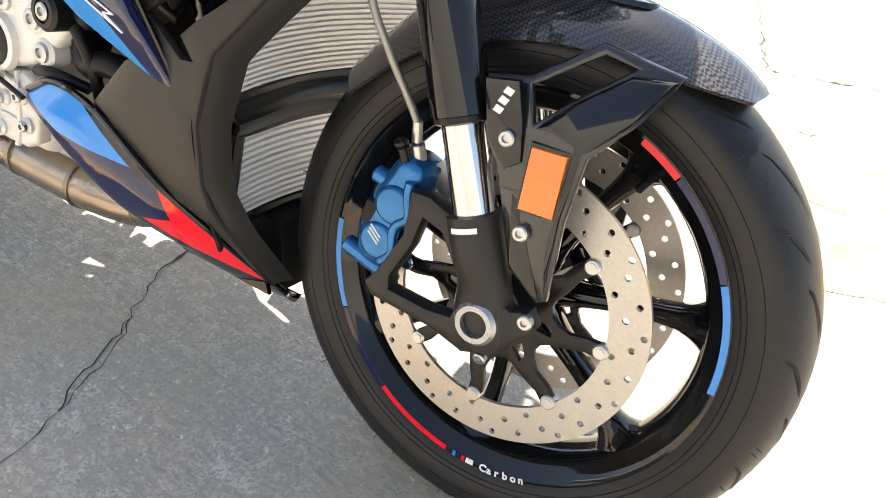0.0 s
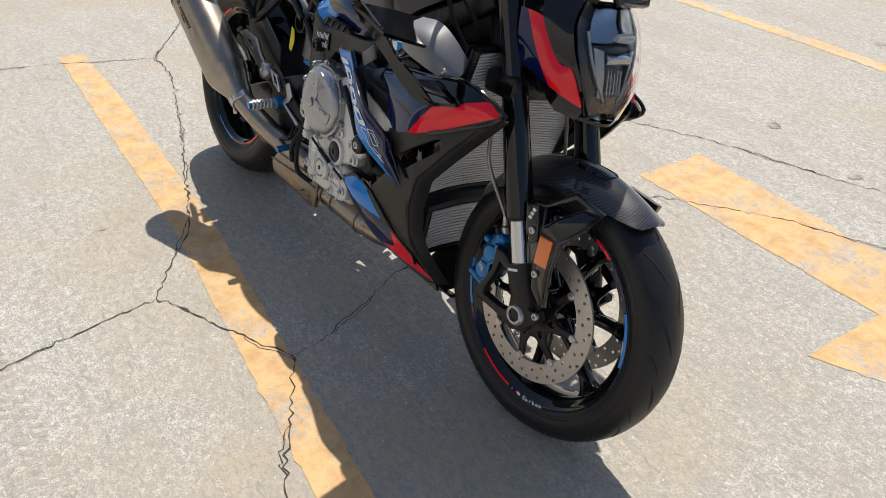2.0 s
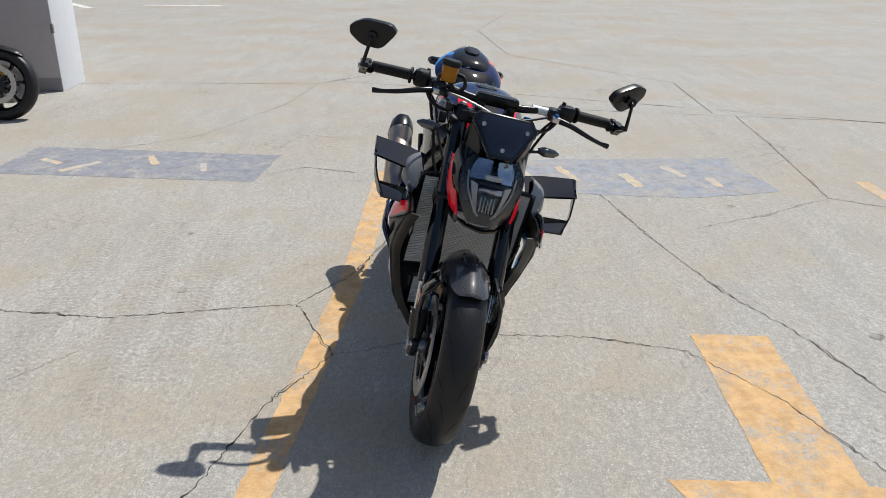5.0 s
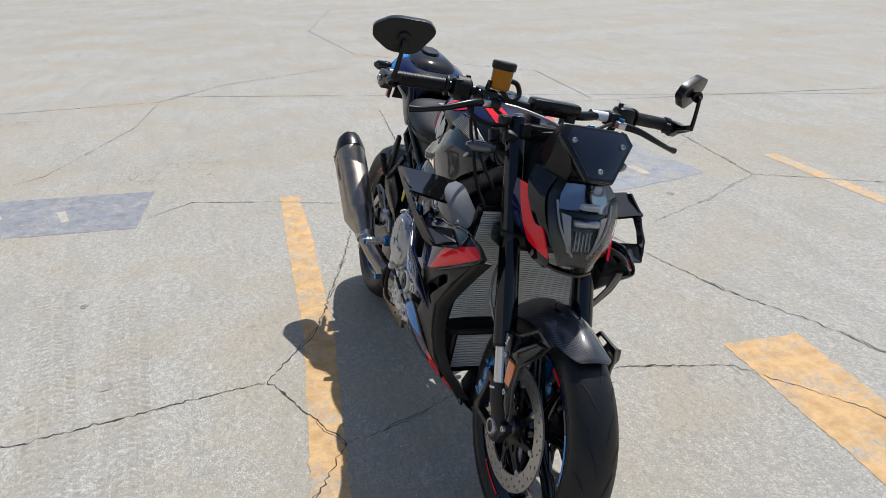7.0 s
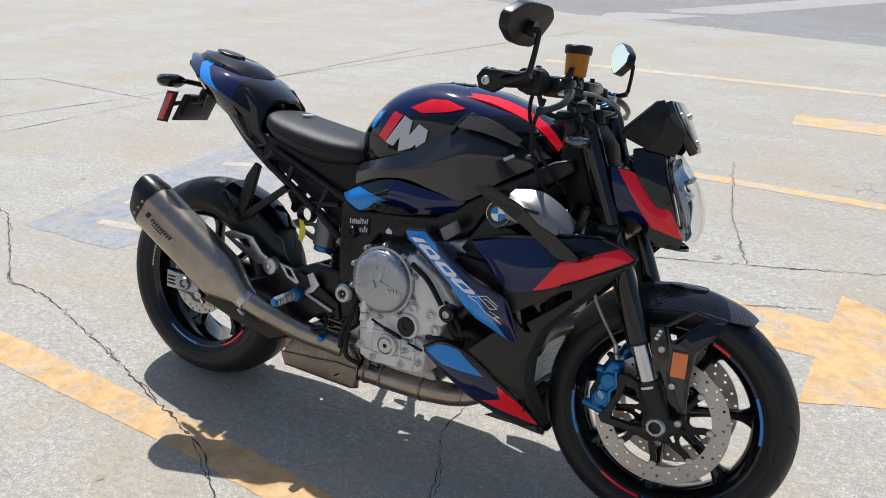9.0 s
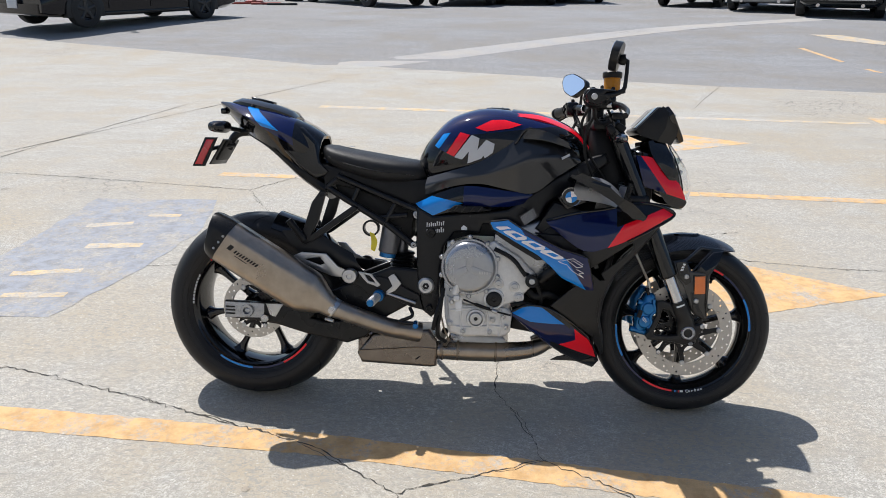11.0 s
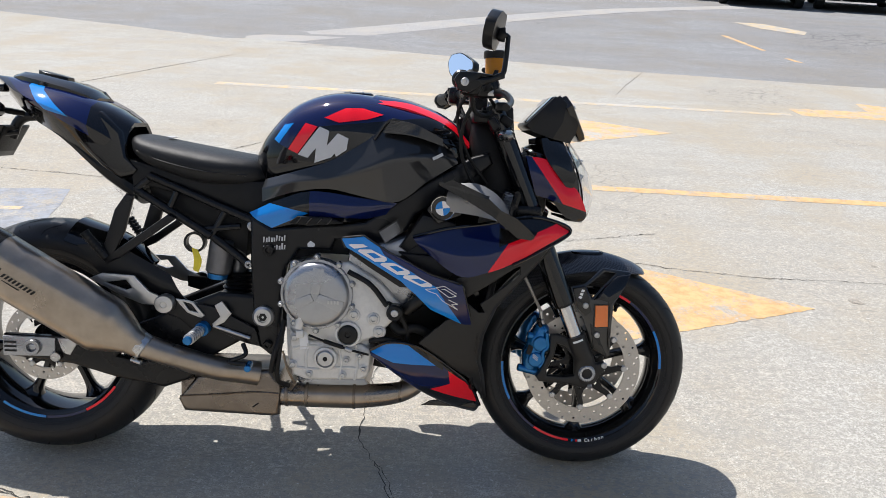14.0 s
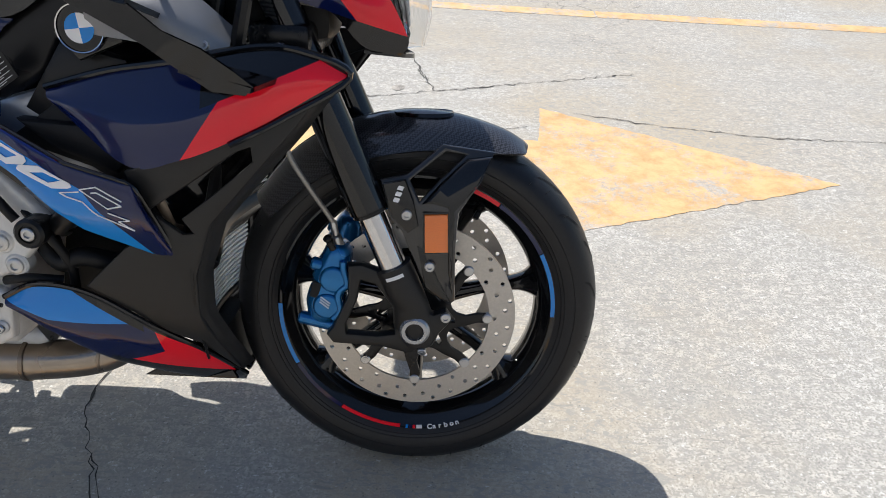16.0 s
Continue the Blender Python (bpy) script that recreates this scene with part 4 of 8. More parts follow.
    guard = slab([(1.393, 0.535), (1.432, 0.543), (1.484, 0.586), (1.560, 0.577), (1.541, 0.535), (1.510, 0.494), (1.507, 0.437), (1.510, 0.350), (1.501, 0.343), (1.464, 0.364), (1.446, 0.411), (1.427, 0.459), (1.409, 0.479)], yy, yy + sgn * 0.010, 0.003, holes=[[(1.437, 0.536), (1.489, 0.576), (1.518, 0.572), (1.482, 0.539), (1.452, 0.506)]])
    for v in guard.verts:
        v.co.y += sgn * (0.012 * ease((v.co.x - 1.44) / 0.05) * ease((0.55 - v.co.z) / 0.08) - 0.03 * ease((v.co.z - 0.5) / 0.09) - 0.012 * ease((0.42 - v.co.z) / 0.09))
    guard_ob = part("fork_guard", guard, carbon, bike, "black winged fork guard with an air opening", xf=G)
    part("guard_rib", slab([(1.398, 0.533), (1.431, 0.540), (1.444, 0.506), (1.452, 0.47), (1.436, 0.458), (1.412, 0.482)], yy + sgn * 0.004, yy + sgn * 0.016, 0.004), gloss_black, guard_ob, "raised black mounting rib", xf=G)
    blade = slab([(1.456, 0.504), (1.484, 0.536), (1.520, 0.568), (1.556, 0.573), (1.537, 0.535), (1.506, 0.496), (1.503, 0.437), (1.506, 0.356), (1.498, 0.40), (1.494, 0.5), (1.47, 0.506)], yy + sgn * 0.004, yy + sgn * 0.019, 0.005)
    for v in blade.verts:
        v.co.y += sgn * (0.008 * ease((0.5 - v.co.z) / 0.06) - 0.024 * ease((v.co.z - 0.51) / 0.07) - 0.012 * ease((0.42 - v.co.z) / 0.09))
    part("guard_blade", blade, gloss_black, guard_ob, "raised black blade of the guard", xf=G)
    part("guard_rib", slab([(1.449, 0.44), (1.474, 0.436), (1.486, 0.385), (1.504, 0.348), (1.492, 0.350), (1.464, 0.372)], yy + sgn * 0.004, yy + sgn * 0.014, 0.004), gloss_black, guard_ob, "raised black mounting rib", xf=G)
    part("reflector", slab([(1.460, 0.490), (1.494, 0.492), (1.497, 0.433), (1.462, 0.431)], sgn * 0.121, sgn * 0.130, 0.002), amber, guard_ob, "orange side reflector", xf=G)
    part("reflector_frame", slab([(1.457, 0.493), (1.497, 0.495), (1.500, 0.430), (1.459, 0.428)], sgn * 0.114, sgn * 0.1255, 0.001), gloss_black, guard_ob, "black reflector base", xf=G)
    for x, z in ((1.434, 0.488), (1.470, 0.408)):
        hex_bolt("guard_bolt", (x, yy + sgn * 0.018, z), (0, sgn, 0), 0.008, machined, guard_ob, G, "silver socket screw")
    for i in range(3):
        part("guard_mark", slab([(1.413 + i * 0.003, 0.508 + i * 0.009), (1.421 + i * 0.003, 0.506 + i * 0.009), (1.424 + i * 0.003, 0.512 + i * 0.009), (1.416 + i * 0.003, 0.514 + i * 0.009)], yy + sgn * 0.0162, yy + sgn * 0.0168, 0), decal_white, guard_ob, "white mark", xf=G, smooth=False)

# front mudguard
rows = []
for a, w, r, drop in ((58.5, 0.034, 0.312, 0.004), (61.0, 0.047, 0.314, 0.012), (68, 0.057, 0.315, 0.028), (82, 0.064, 0.315, 0.042), (96, 0.067, 0.315, 0.048), (112, 0.067, 0.316, 0.050), (128, 0.065, 0.315, 0.046), (146, 0.060, 0.311, 0.034)):
    row = []
    for f in (-1, -0.86, -0.55, 0, 0.55, 0.86, 1):
        rr = r - drop * abs(f) ** 2.2 + (0.003 if abs(f) < 0.1 else 0)
        x, z = polar(FX, FZ, rr, a)
        row.append((x, w * f, z))
    rows.append(row)
fender = part("front_mudguard", sheet(rows, 40, 18, 0.004), carbon_bright, bike, "glossy carbon-fibre front mudguard", xf=TURN)
part("mudguard_scoop", loft([ring((1.452, -0.002, 0.6135), (1, 0, 0.02), (0, 1, 0), 0.05, 0.028, 20, 2.6), ring((1.452, -0.002, 0.6185), (1, 0, 0.02), (0, 1, 0), 0.046, 0.024, 20, 2.6), ring((1.452, -0.002, 0.6165), (1, 0, 0.02), (0, 1, 0), 0.04, 0.019, 20, 2.6)]), gloss_black, fender, "black oval recess trim", xf=TURN)

part("keel_plate", slab([(1.06, 0.20), (1.13, 0.160), (1.160, 0.175), (1.142, 0.262), (1.10, 0.264)], -0.055, 0.055, 0.006), dark_plastic, bike, "black panel closing the belly pan in front")

# radiator and oil cooler


def cooler(name, x0, z0, x1, z1, w, bow, lines, mat_, label):
    """A bowed core of flat tubes standing proud of dark air gaps, in a black frame."""
    bm = bmesh.new()
    rows = []
    for i in range(lines):
        for f, deep in ((0.0, 0.0), (0.52, 0.0), (0.56, 0.006), (0.96, 0.006)):
            u = (i + f) / lines
            rows.append([(x0 + (x1 - x0) * u + bow * (k / 8 - 1) ** 2 - deep, w * (k / 8 - 1), z0 + (z1 - z0) * u) for k in range(17)])
    grid_faces(bm, rows)
    core = part(name, bm, mat_, bike, label, smooth=False)
    back = sheet([[(x - 0.04 + bow, -w, z), (x - 0.04, 0, z), (x - 0.04 + bow, w, z)] for x, z in ((x0, z0), (x1, z1))], 2, 8, 0.004, soft_u=False)
    part("core_back", back, dark_plastic, core)
    for s in (-1, 1):
        part("tank_rail", tube([(x0 + bow - 0.004, s * (w + 0.006), z0), (x1 + bow - 0.004, s * (w + 0.006), z1)], 0.010, 8), satin_black, core)
    for xx, zz in ((x0, z0), (x1, z1)):
        part("edge_rail", tube([(xx + bow - 0.004, -w, zz), (xx - 0.004, 0, zz), (xx + bow - 0.004, w, zz)], 0.007, 8, 10), satin_black, core)
    return core


cooler("radiator", 1.128, 0.440, 1.205, 0.785, 0.176, 0.03, 52, fin_grey, "curved grey water radiator with fine fins")
cooler("oil_cooler", 1.112, 0.272, 1.118, 0.390, 0.128, 0.016, 14, fin_light, "pale metal oil cooler with fine fins")
part("cooler_bridge", sheet([[(1.158, -0.19, 0.440), (1.128, 0, 0.440), (1.158, 0.19, 0.440)], [(1.172, -0.175, 0.420), (1.142, 0, 0.420), (1.172, 0.175, 0.420)], [(1.140, -0.145, 0.390), (1.120, 0, 0.390), (1.140, 0.145, 0.390)]], 6, 10, 0.006), satin_black, bike, "black panel between the coolers")
for sgn in (-1, 1):
    part("cooler_side", sheet([[(1.128, -0.132, 0.262), (1.140, -0.150, 0.252)], [(1.130, -0.136, 0.33), (1.142, -0.185, 0.325)], [(1.136, -0.142, 0.392), (1.146, -0.212, 0.40)], [(1.150, -0.186, 0.440), (1.152, -0.222, 0.46)]], 8, 4, 0.004), satin_black, bike, "black side panel of the oil cooler", xf=Matrix() if sgn < 0 else FLIP)

# side fairings
wing_black = surface("wing_black", (0.005, 0.005, 0.0055), 0.06, amount=0.3, spec=0.5, rough_var=0.02)
fairing_paint = livery("fairing_paint", NAVY, [(RED, [(0.83, -0.555, 0.6325)]), (BLACK, [(-0.42, 1, 0.159), (1, 0, 1.185)]), (BLACK, [(0.583, -1, 0.097)])], rough=0.12)
stripe_paint = livery("flank_stripe_paint", BLUE, [(NAVY, [(1.467, 1, 1.9445), (0.493, 1, 1.0668)]), (NAVY, [(0.564, 1, 1.1356), (1.467, 1, 1.9445)]), (NAVY, [(1.481, 1, 2.0816)])], rough=0.16)


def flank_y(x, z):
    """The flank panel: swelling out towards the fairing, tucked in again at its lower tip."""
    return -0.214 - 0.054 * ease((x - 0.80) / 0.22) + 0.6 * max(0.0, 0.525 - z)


def shell_y(x, z):
    """How far out the lower bodywork stands: wide at the fairing, closing to the keel below."""
    knots = ((0.12, 0.0), (0.15, -0.03), (0.21, -0.105), (0.315, -0.188), (0.445, -0.222), (0.6, -0.256), (0.75, -0.25))
    y = knots[0][1] if z < knots[0][0] else knots[-1][1]
    for (z0, y0), (z1, y1) in zip(knots, knots[1:]):
        if z0 <= z <= z1:
            y = y0 + (y1 - y0) * (z - z0) / (z1 - z0)
    return y + (0.05 * min(1.0, (x - 1.17) / 0.19) if x > 1.17 and z > 0.45 else 0.0)


def refine(bm, longest, rounds=2):
    for _ in range(rounds):
        bmesh.ops.triangulate(bm, faces=list(bm.faces))
        bmesh.ops.subdivide_edges(bm, edges=[e for e in bm.edges if e.calc_length() > longest], cuts=1)
    return bm


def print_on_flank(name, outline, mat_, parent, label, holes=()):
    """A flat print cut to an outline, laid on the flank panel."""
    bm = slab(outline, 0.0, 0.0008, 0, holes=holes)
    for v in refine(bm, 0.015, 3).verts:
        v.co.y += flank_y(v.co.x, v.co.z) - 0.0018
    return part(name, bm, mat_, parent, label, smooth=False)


belly_paint = livery("belly_paint", NAVY, [(BLUE, [(0.064, 1, 0.3965), (0.4286, 1, 0.7356), (-0.736, -1, -1.0955)]), (RED, [(0.47, 1, 0.7388), (1, 0.15, 1.121), (-0.822, -1, -1.197)]), (RED, [(0.47, 1, 0.7388), (0.339, -1, 0.0922), (-0.822, -1, -1.197)]), (BLACK, [(-0.47, -1, -0.7388), (1, 0, 1.0)]), (BLACK, [(0.822, 1, 1.197), (1, 0, 1.055)]), (BLACK, [(0.736, 1, 1.0955), (-1, 0, -1.06), (1, 0, 0.95)])], rough=0.2)
for sgn in (-1, 1):
    F = Matrix() if sgn < 0 else FLIP
    upper = part("side_fairing", sheet([[(0.968, -0.176, 0.664), (1.06, -0.188, 0.690), (1.15, -0.200, 0.706), (1.25, -0.200, 0.727), (1.31, -0.198, 0.724), (1.368, -0.190, 0.696)], [(0.975, -0.190, 0.654), (1.07, -0.216, 0.636), (1.16, -0.229, 0.648), (1.24, -0.226, 0.672), (1.30, -0.216, 0.688), (1.366, -0.194, 0.692)], [(0.985, -0.190, 0.643), (1.085, -0.228, 0.577), (1.157, -0.240, 0.589), (1.222, -0.234, 0.614), (1.285, -0.218, 0.646), (1.362, -0.197, 0.688)]], 12, 30, 0.006), fairing_paint, bike, "navy and red glossy side fairing", xf=F)
    part("fairing_liner", sheet([[(0.975, -0.168, 0.664), (1.15, -0.190, 0.703), (1.31, -0.186, 0.721), (1.372, -0.180, 0.700)], [(0.98, -0.178, 0.654), (1.16, -0.217, 0.648), (1.30, -0.204, 0.688), (1.371, -0.183, 0.693)], [(0.99, -0.178, 0.643), (1.157, -0.228, 0.587), (1.285, -0.206, 0.642), (1.367, -0.186, 0.684)]], 8, 16, 0.004), matte_black, upper, "black inner face of the fairing", xf=F)
    part("fairing_edge", tube([(0.968, -0.178, 0.665), (1.06, -0.190, 0.692), (1.15, -0.201, 0.708), (1.25, -0.201, 0.729), (1.31, -0.199, 0.726), (1.37, -0.191, 0.696), (1.29, -0.218, 0.645), (1.222, -0.235, 0.611)], 0.0045, 8, 40), gloss_black, upper, "black fairing edge", xf=F)
    low = slab([(1.083, 0.574), (1.16, 0.600), (1.215, 0.624), (1.269, 0.659), (1.340, 0.688), (1.296, 0.630), (1.228, 0.551), (1.182, 0.498), (1.152, 0.417), (1.146, 0.347), (1.160, 0.295), (1.176, 0.205), (1.131, 0.288), (1.068, 0.334), (0.992, 0.392), (1.06, 0.458), (1.10, 0.480), (1.088, 0.53)], 0.0, 0.012, 0.003, holes=[[(1.101, 0.516), (1.165, 0.560), (1.227, 0.603), (1.242, 0.608), (1.243, 0.588), (1.195, 0.547), (1.145, 0.507), (1.158, 0.486), (1.143, 0.484), (1.118, 0.505)]])
    for v in refine(low, 0.04).verts:
        v.co.y += shell_y(v.co.x, v.co.z)
    lower = part("lower_fairing", low, matte_black, bike, "matte black lower fairing with a vent opening", xf=F)
    front_line = ((1.34, 0.686), (1.296, 0.630), (1.228, 0.551), (1.182, 0.498), (1.152, 0.417), (1.146, 0.347), (1.160, 0.295), (1.174, 0.212))
    part("edge_lip", sheet([[(x - 0.004, shell_y(x, z) + 0.001, z), (x + 0.006, shell_y(x, z) + 0.012, z - 0.002), (x + 0.012, shell_y(x, z) + 0.036, z - 0.004)] for x, z in front_line], 30, 5, 0.004, soft_u=False, soft_v=False), matte_black, lower, "front facet bent inwards", xf=F)
    # Added plate behind the vent hole, in place of the shade inside.
    back = slab([(1.10, 0.535), (1.17, 0.585), (1.25, 0.625), (1.25, 0.59), (1.20, 0.54), (1.15, 0.47), (1.115, 0.48)], 0.055, 0.061, 0.001)
    for v in refine(back, 0.05, 1).verts:
        v.co.y += shell_y(v.co.x, v.co.z)
    part("vent_back", back, gloss_black, lower, "dark backing plate added so the vent opening stays dark", xf=F)
    part("recess", slab([(0.915, 0.600), (0.985, 0.650), (1.085, 0.575), (1.115, 0.535), (1.10, 0.515), (1.02, 0.565)], -0.203, -0.195, 0.002), dark_plastic, lower, "dark recess behind the flank panel", xf=F)
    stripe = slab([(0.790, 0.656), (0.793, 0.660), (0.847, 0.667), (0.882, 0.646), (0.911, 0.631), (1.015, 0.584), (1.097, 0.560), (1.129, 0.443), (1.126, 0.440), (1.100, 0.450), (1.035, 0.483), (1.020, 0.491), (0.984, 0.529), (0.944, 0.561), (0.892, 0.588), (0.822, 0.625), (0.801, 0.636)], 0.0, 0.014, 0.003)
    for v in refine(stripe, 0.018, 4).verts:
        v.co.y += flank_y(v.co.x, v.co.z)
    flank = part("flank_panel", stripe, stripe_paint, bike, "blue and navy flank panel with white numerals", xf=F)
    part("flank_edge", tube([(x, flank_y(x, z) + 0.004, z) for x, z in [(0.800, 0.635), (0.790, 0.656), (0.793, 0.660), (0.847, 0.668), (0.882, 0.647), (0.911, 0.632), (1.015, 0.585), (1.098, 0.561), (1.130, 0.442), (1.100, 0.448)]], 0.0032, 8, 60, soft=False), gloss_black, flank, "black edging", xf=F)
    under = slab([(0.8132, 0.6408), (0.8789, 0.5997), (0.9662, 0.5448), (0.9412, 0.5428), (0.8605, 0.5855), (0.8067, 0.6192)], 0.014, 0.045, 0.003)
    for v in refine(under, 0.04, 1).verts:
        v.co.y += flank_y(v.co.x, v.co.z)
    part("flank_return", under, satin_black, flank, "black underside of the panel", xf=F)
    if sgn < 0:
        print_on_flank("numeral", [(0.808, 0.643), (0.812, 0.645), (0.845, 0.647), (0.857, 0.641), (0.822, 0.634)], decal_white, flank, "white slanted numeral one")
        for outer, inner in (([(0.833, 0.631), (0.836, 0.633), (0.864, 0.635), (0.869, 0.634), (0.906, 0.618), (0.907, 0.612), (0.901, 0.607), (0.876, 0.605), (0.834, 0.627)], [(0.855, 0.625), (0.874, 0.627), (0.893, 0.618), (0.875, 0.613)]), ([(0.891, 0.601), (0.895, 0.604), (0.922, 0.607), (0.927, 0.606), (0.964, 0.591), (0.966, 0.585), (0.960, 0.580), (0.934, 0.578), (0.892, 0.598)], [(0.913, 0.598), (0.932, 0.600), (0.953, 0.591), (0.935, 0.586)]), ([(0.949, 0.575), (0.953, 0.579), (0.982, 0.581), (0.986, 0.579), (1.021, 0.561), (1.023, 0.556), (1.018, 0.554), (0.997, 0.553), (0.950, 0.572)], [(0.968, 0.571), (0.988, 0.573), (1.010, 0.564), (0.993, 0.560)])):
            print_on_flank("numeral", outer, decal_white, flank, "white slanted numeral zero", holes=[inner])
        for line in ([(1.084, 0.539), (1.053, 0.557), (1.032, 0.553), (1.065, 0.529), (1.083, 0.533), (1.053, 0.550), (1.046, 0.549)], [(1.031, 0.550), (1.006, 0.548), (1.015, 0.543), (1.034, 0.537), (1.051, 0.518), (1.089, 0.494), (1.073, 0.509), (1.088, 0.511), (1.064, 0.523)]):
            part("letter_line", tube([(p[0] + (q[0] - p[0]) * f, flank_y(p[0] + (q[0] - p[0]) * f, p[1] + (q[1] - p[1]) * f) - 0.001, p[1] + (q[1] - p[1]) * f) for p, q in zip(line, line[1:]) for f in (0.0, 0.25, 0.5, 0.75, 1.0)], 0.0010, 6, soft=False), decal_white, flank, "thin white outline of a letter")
    belly = part("belly_pan", sheet([[(0.867, -0.198, 0.364), (0.918, -0.202, 0.387), (0.991, -0.204, 0.378), (1.076, -0.190, 0.321), (1.136, -0.143, 0.258), (1.169, -0.06, 0.174)], [(0.870, -0.205, 0.356), (0.925, -0.210, 0.345), (0.992, -0.206, 0.325), (1.062, -0.178, 0.275), (1.118, -0.120, 0.220), (1.163, -0.045, 0.158)], [(0.875, -0.198, 0.348), (0.93, -0.194, 0.307), (0.992, -0.175, 0.262), (1.04, -0.135, 0.222), (1.10, -0.085, 0.180), (1.156, -0.022, 0.142)], [(0.89, -0.165, 0.330), (0.945, -0.150, 0.285), (1.0, -0.125, 0.238), (1.05, -0.085, 0.200), (1.10, -0.045, 0.165), (1.152, -0.008, 0.142)]], 18, 28, 0.005), belly_paint, bike, "blue, navy and red belly pan", xf=F)
    part("belly_liner", sheet([[(0.93, -0.194, 0.38), (1.076, -0.181, 0.315), (1.138, -0.133, 0.252), (1.166, -0.05, 0.170)], [(0.93, -0.200, 0.345), (1.06, -0.168, 0.272), (1.114, -0.110, 0.220), (1.158, -0.036, 0.158)], [(0.935, -0.185, 0.310), (1.04, -0.126, 0.226), (1.096, -0.075, 0.184), (1.150, -0.015, 0.146)]], 8, 16, 0.003), matte_black, belly, "black inner face of the belly pan", xf=F)
    part("belly_edge", tube([(0.867, -0.199, 0.366), (0.918, -0.203, 0.390), (0.991, -0.205, 0.381), (1.076, -0.191, 0.324), (1.136, -0.144, 0.261), (1.169, -0.061, 0.177)], 0.0042, 8, 36), gloss_black, belly, "black upper edge", xf=F)
    part("belly_lip", slab([(1.006, 0.178), (1.030, 0.192), (1.095, 0.202), (1.150, 0.198), (1.160, 0.178)], -0.084, -0.076, 0.002), gloss_black, belly, "black lower lip", xf=F)
    # winglet loop
    wing = part("winglet", sheet([[(1.030, -0.350, 0.812), (1.060, -0.349, 0.826)], [(1.098, -0.345, 0.777), (1.137, -0.343, 0.793)], [(1.158, -0.336, 0.742), (1.178, -0.334, 0.757)], [(1.186, -0.328, 0.719), (1.217, -0.324, 0.738)], [(1.222, -0.312, 0.690), (1.248, -0.308, 0.712)], [(1.257, -0.298, 0.684), (1.266, -0.296, 0.694)]], 10, 3, 0.006, soft_u=False, soft_v=False), wing_black, bike, "black box-shaped aerodynamic winglet", xf=F)
    part("wing_plane", sheet([[(1.028, -0.350, 0.814), (1.146, -0.346, 0.784)], [(1.026, -0.235, 0.800), (1.140, -0.222, 0.758)], [(1.04, -0.175, 0.79), (1.14, -0.175, 0.755)]], 6, 4, 0.007, soft_u=False, soft_v=False), wing_black, wing, "flat upper wing plane", xf=F)
    part("wing_plane", sheet([[(1.190, -0.326, 0.712), (1.262, -0.299, 0.687)], [(1.185, -0.225, 0.704), (1.285, -0.210, 0.690)]], 4, 4, 0.007, soft_u=False, soft_v=False), wing_black, wing, "flat lower wing plane", xf=F)
    for x, y, z in ((1.135, -0.235, 0.764), (1.118, -0.232, 0.771)):
        hex_bolt("wing_bolt", (x, y, z), (0.3, -0.1, 1), 0.005, machined, wing, F)
    ductc = part("intake_cover", sheet([[(1.062, -0.150, 0.802), (1.123, -0.148, 0.806), (1.172, -0.142, 0.785), (1.215, -0.125, 0.745)], [(1.05, -0.188, 0.775), (1.12, -0.192, 0.775), (1.168, -0.182, 0.755), (1.216, -0.15, 0.722)], [(1.05, -0.185, 0.735), (1.11, -0.198, 0.730), (1.165, -0.192, 0.720), (1.215, -0.16, 0.702)]], 12, 14, 0.005), surface("grey_gloss_cover", (0.23, 0.23, 0.235), 0.42, metal=0.35, amount=0.15) if sgn < 0 else bpy.data.materials["grey_gloss_cover"], bike, "dark silver intake cover", xf=F)
    for x, y, z in ((1.10, -0.198, 0.768), (1.19, -0.172, 0.725)):
        hex_bolt("cover_bolt", (x, y, z), (0, -1, 0.3), 0.0065, machined, ductc, F, "silver screw")

# tank, covers, seat, tail
TANK = [(0.545, 0.868, 0.795, 0.07), (0.575, 0.918, 0.77, 0.108), (0.64, 0.986, 0.755, 0.138), (0.72, 1.019, 0.745, 0.154), (0.80, 1.026, 0.745, 0.159), (0.90, 1.012, 0.75, 0.154), (1.0, 0.986, 0.775, 0.138), (1.06, 0.952, 0.805, 0.115), (1.098, 0.905, 0.835, 0.085)]


def tank_half(x, z):
    """Half width of the tank at a place in the side view."""
    for a, b in zip(TANK, TANK[1:]):
        if a[0] <= x <= b[0]:
            f = (x - a[0]) / (b[0] - a[0])
            top, bot, w = (a[k] + (b[k] - a[k]) * f for k in (1, 2, 3))
            v = min(0.999, abs((z - (top + bot) / 2) / ((top - bot) / 2)))
            return w * (1 - v ** 2.7) ** (1 / 2.7)
    return 0.1


tank_paint = livery("tank_paint", BLACK, [
    (NAVY, [(-0.12, 1, 0.848)]), 
], rough=0.1)
tank = part("fuel_tank", loft([ring((x, 0, (t + b) / 2), (0, 1, 0), (0, 0, 1), w, (t - b) / 2, 36, 2.7) for x, t, b, w in TANK], 36, smooth=True), tank_paint, bike, "black and navy fuel tank with red and blue fields")


def tank_decal(name, outline, mat_, label):
    bm = slab(outline, 0.0, 0.0012, 0)
    bmesh.ops.subdivide_edges(bm, edges=list(bm.edges), cuts=1, use_grid_fill=True)
    for _ in range(2):
        bmesh.ops.triangulate(bm, faces=list(bm.faces))
        bmesh.ops.subdivide_edges(bm, edges=[e for e in bm.edges if e.calc_length() > 0.008], cuts=1)
    for v in bm.verts:
        v.co.y = -(tank_half(v.co.x, v.co.z) + 0.0032 + v.co.y)
    return part(name, bm, mat_, tank, label, smooth=False)


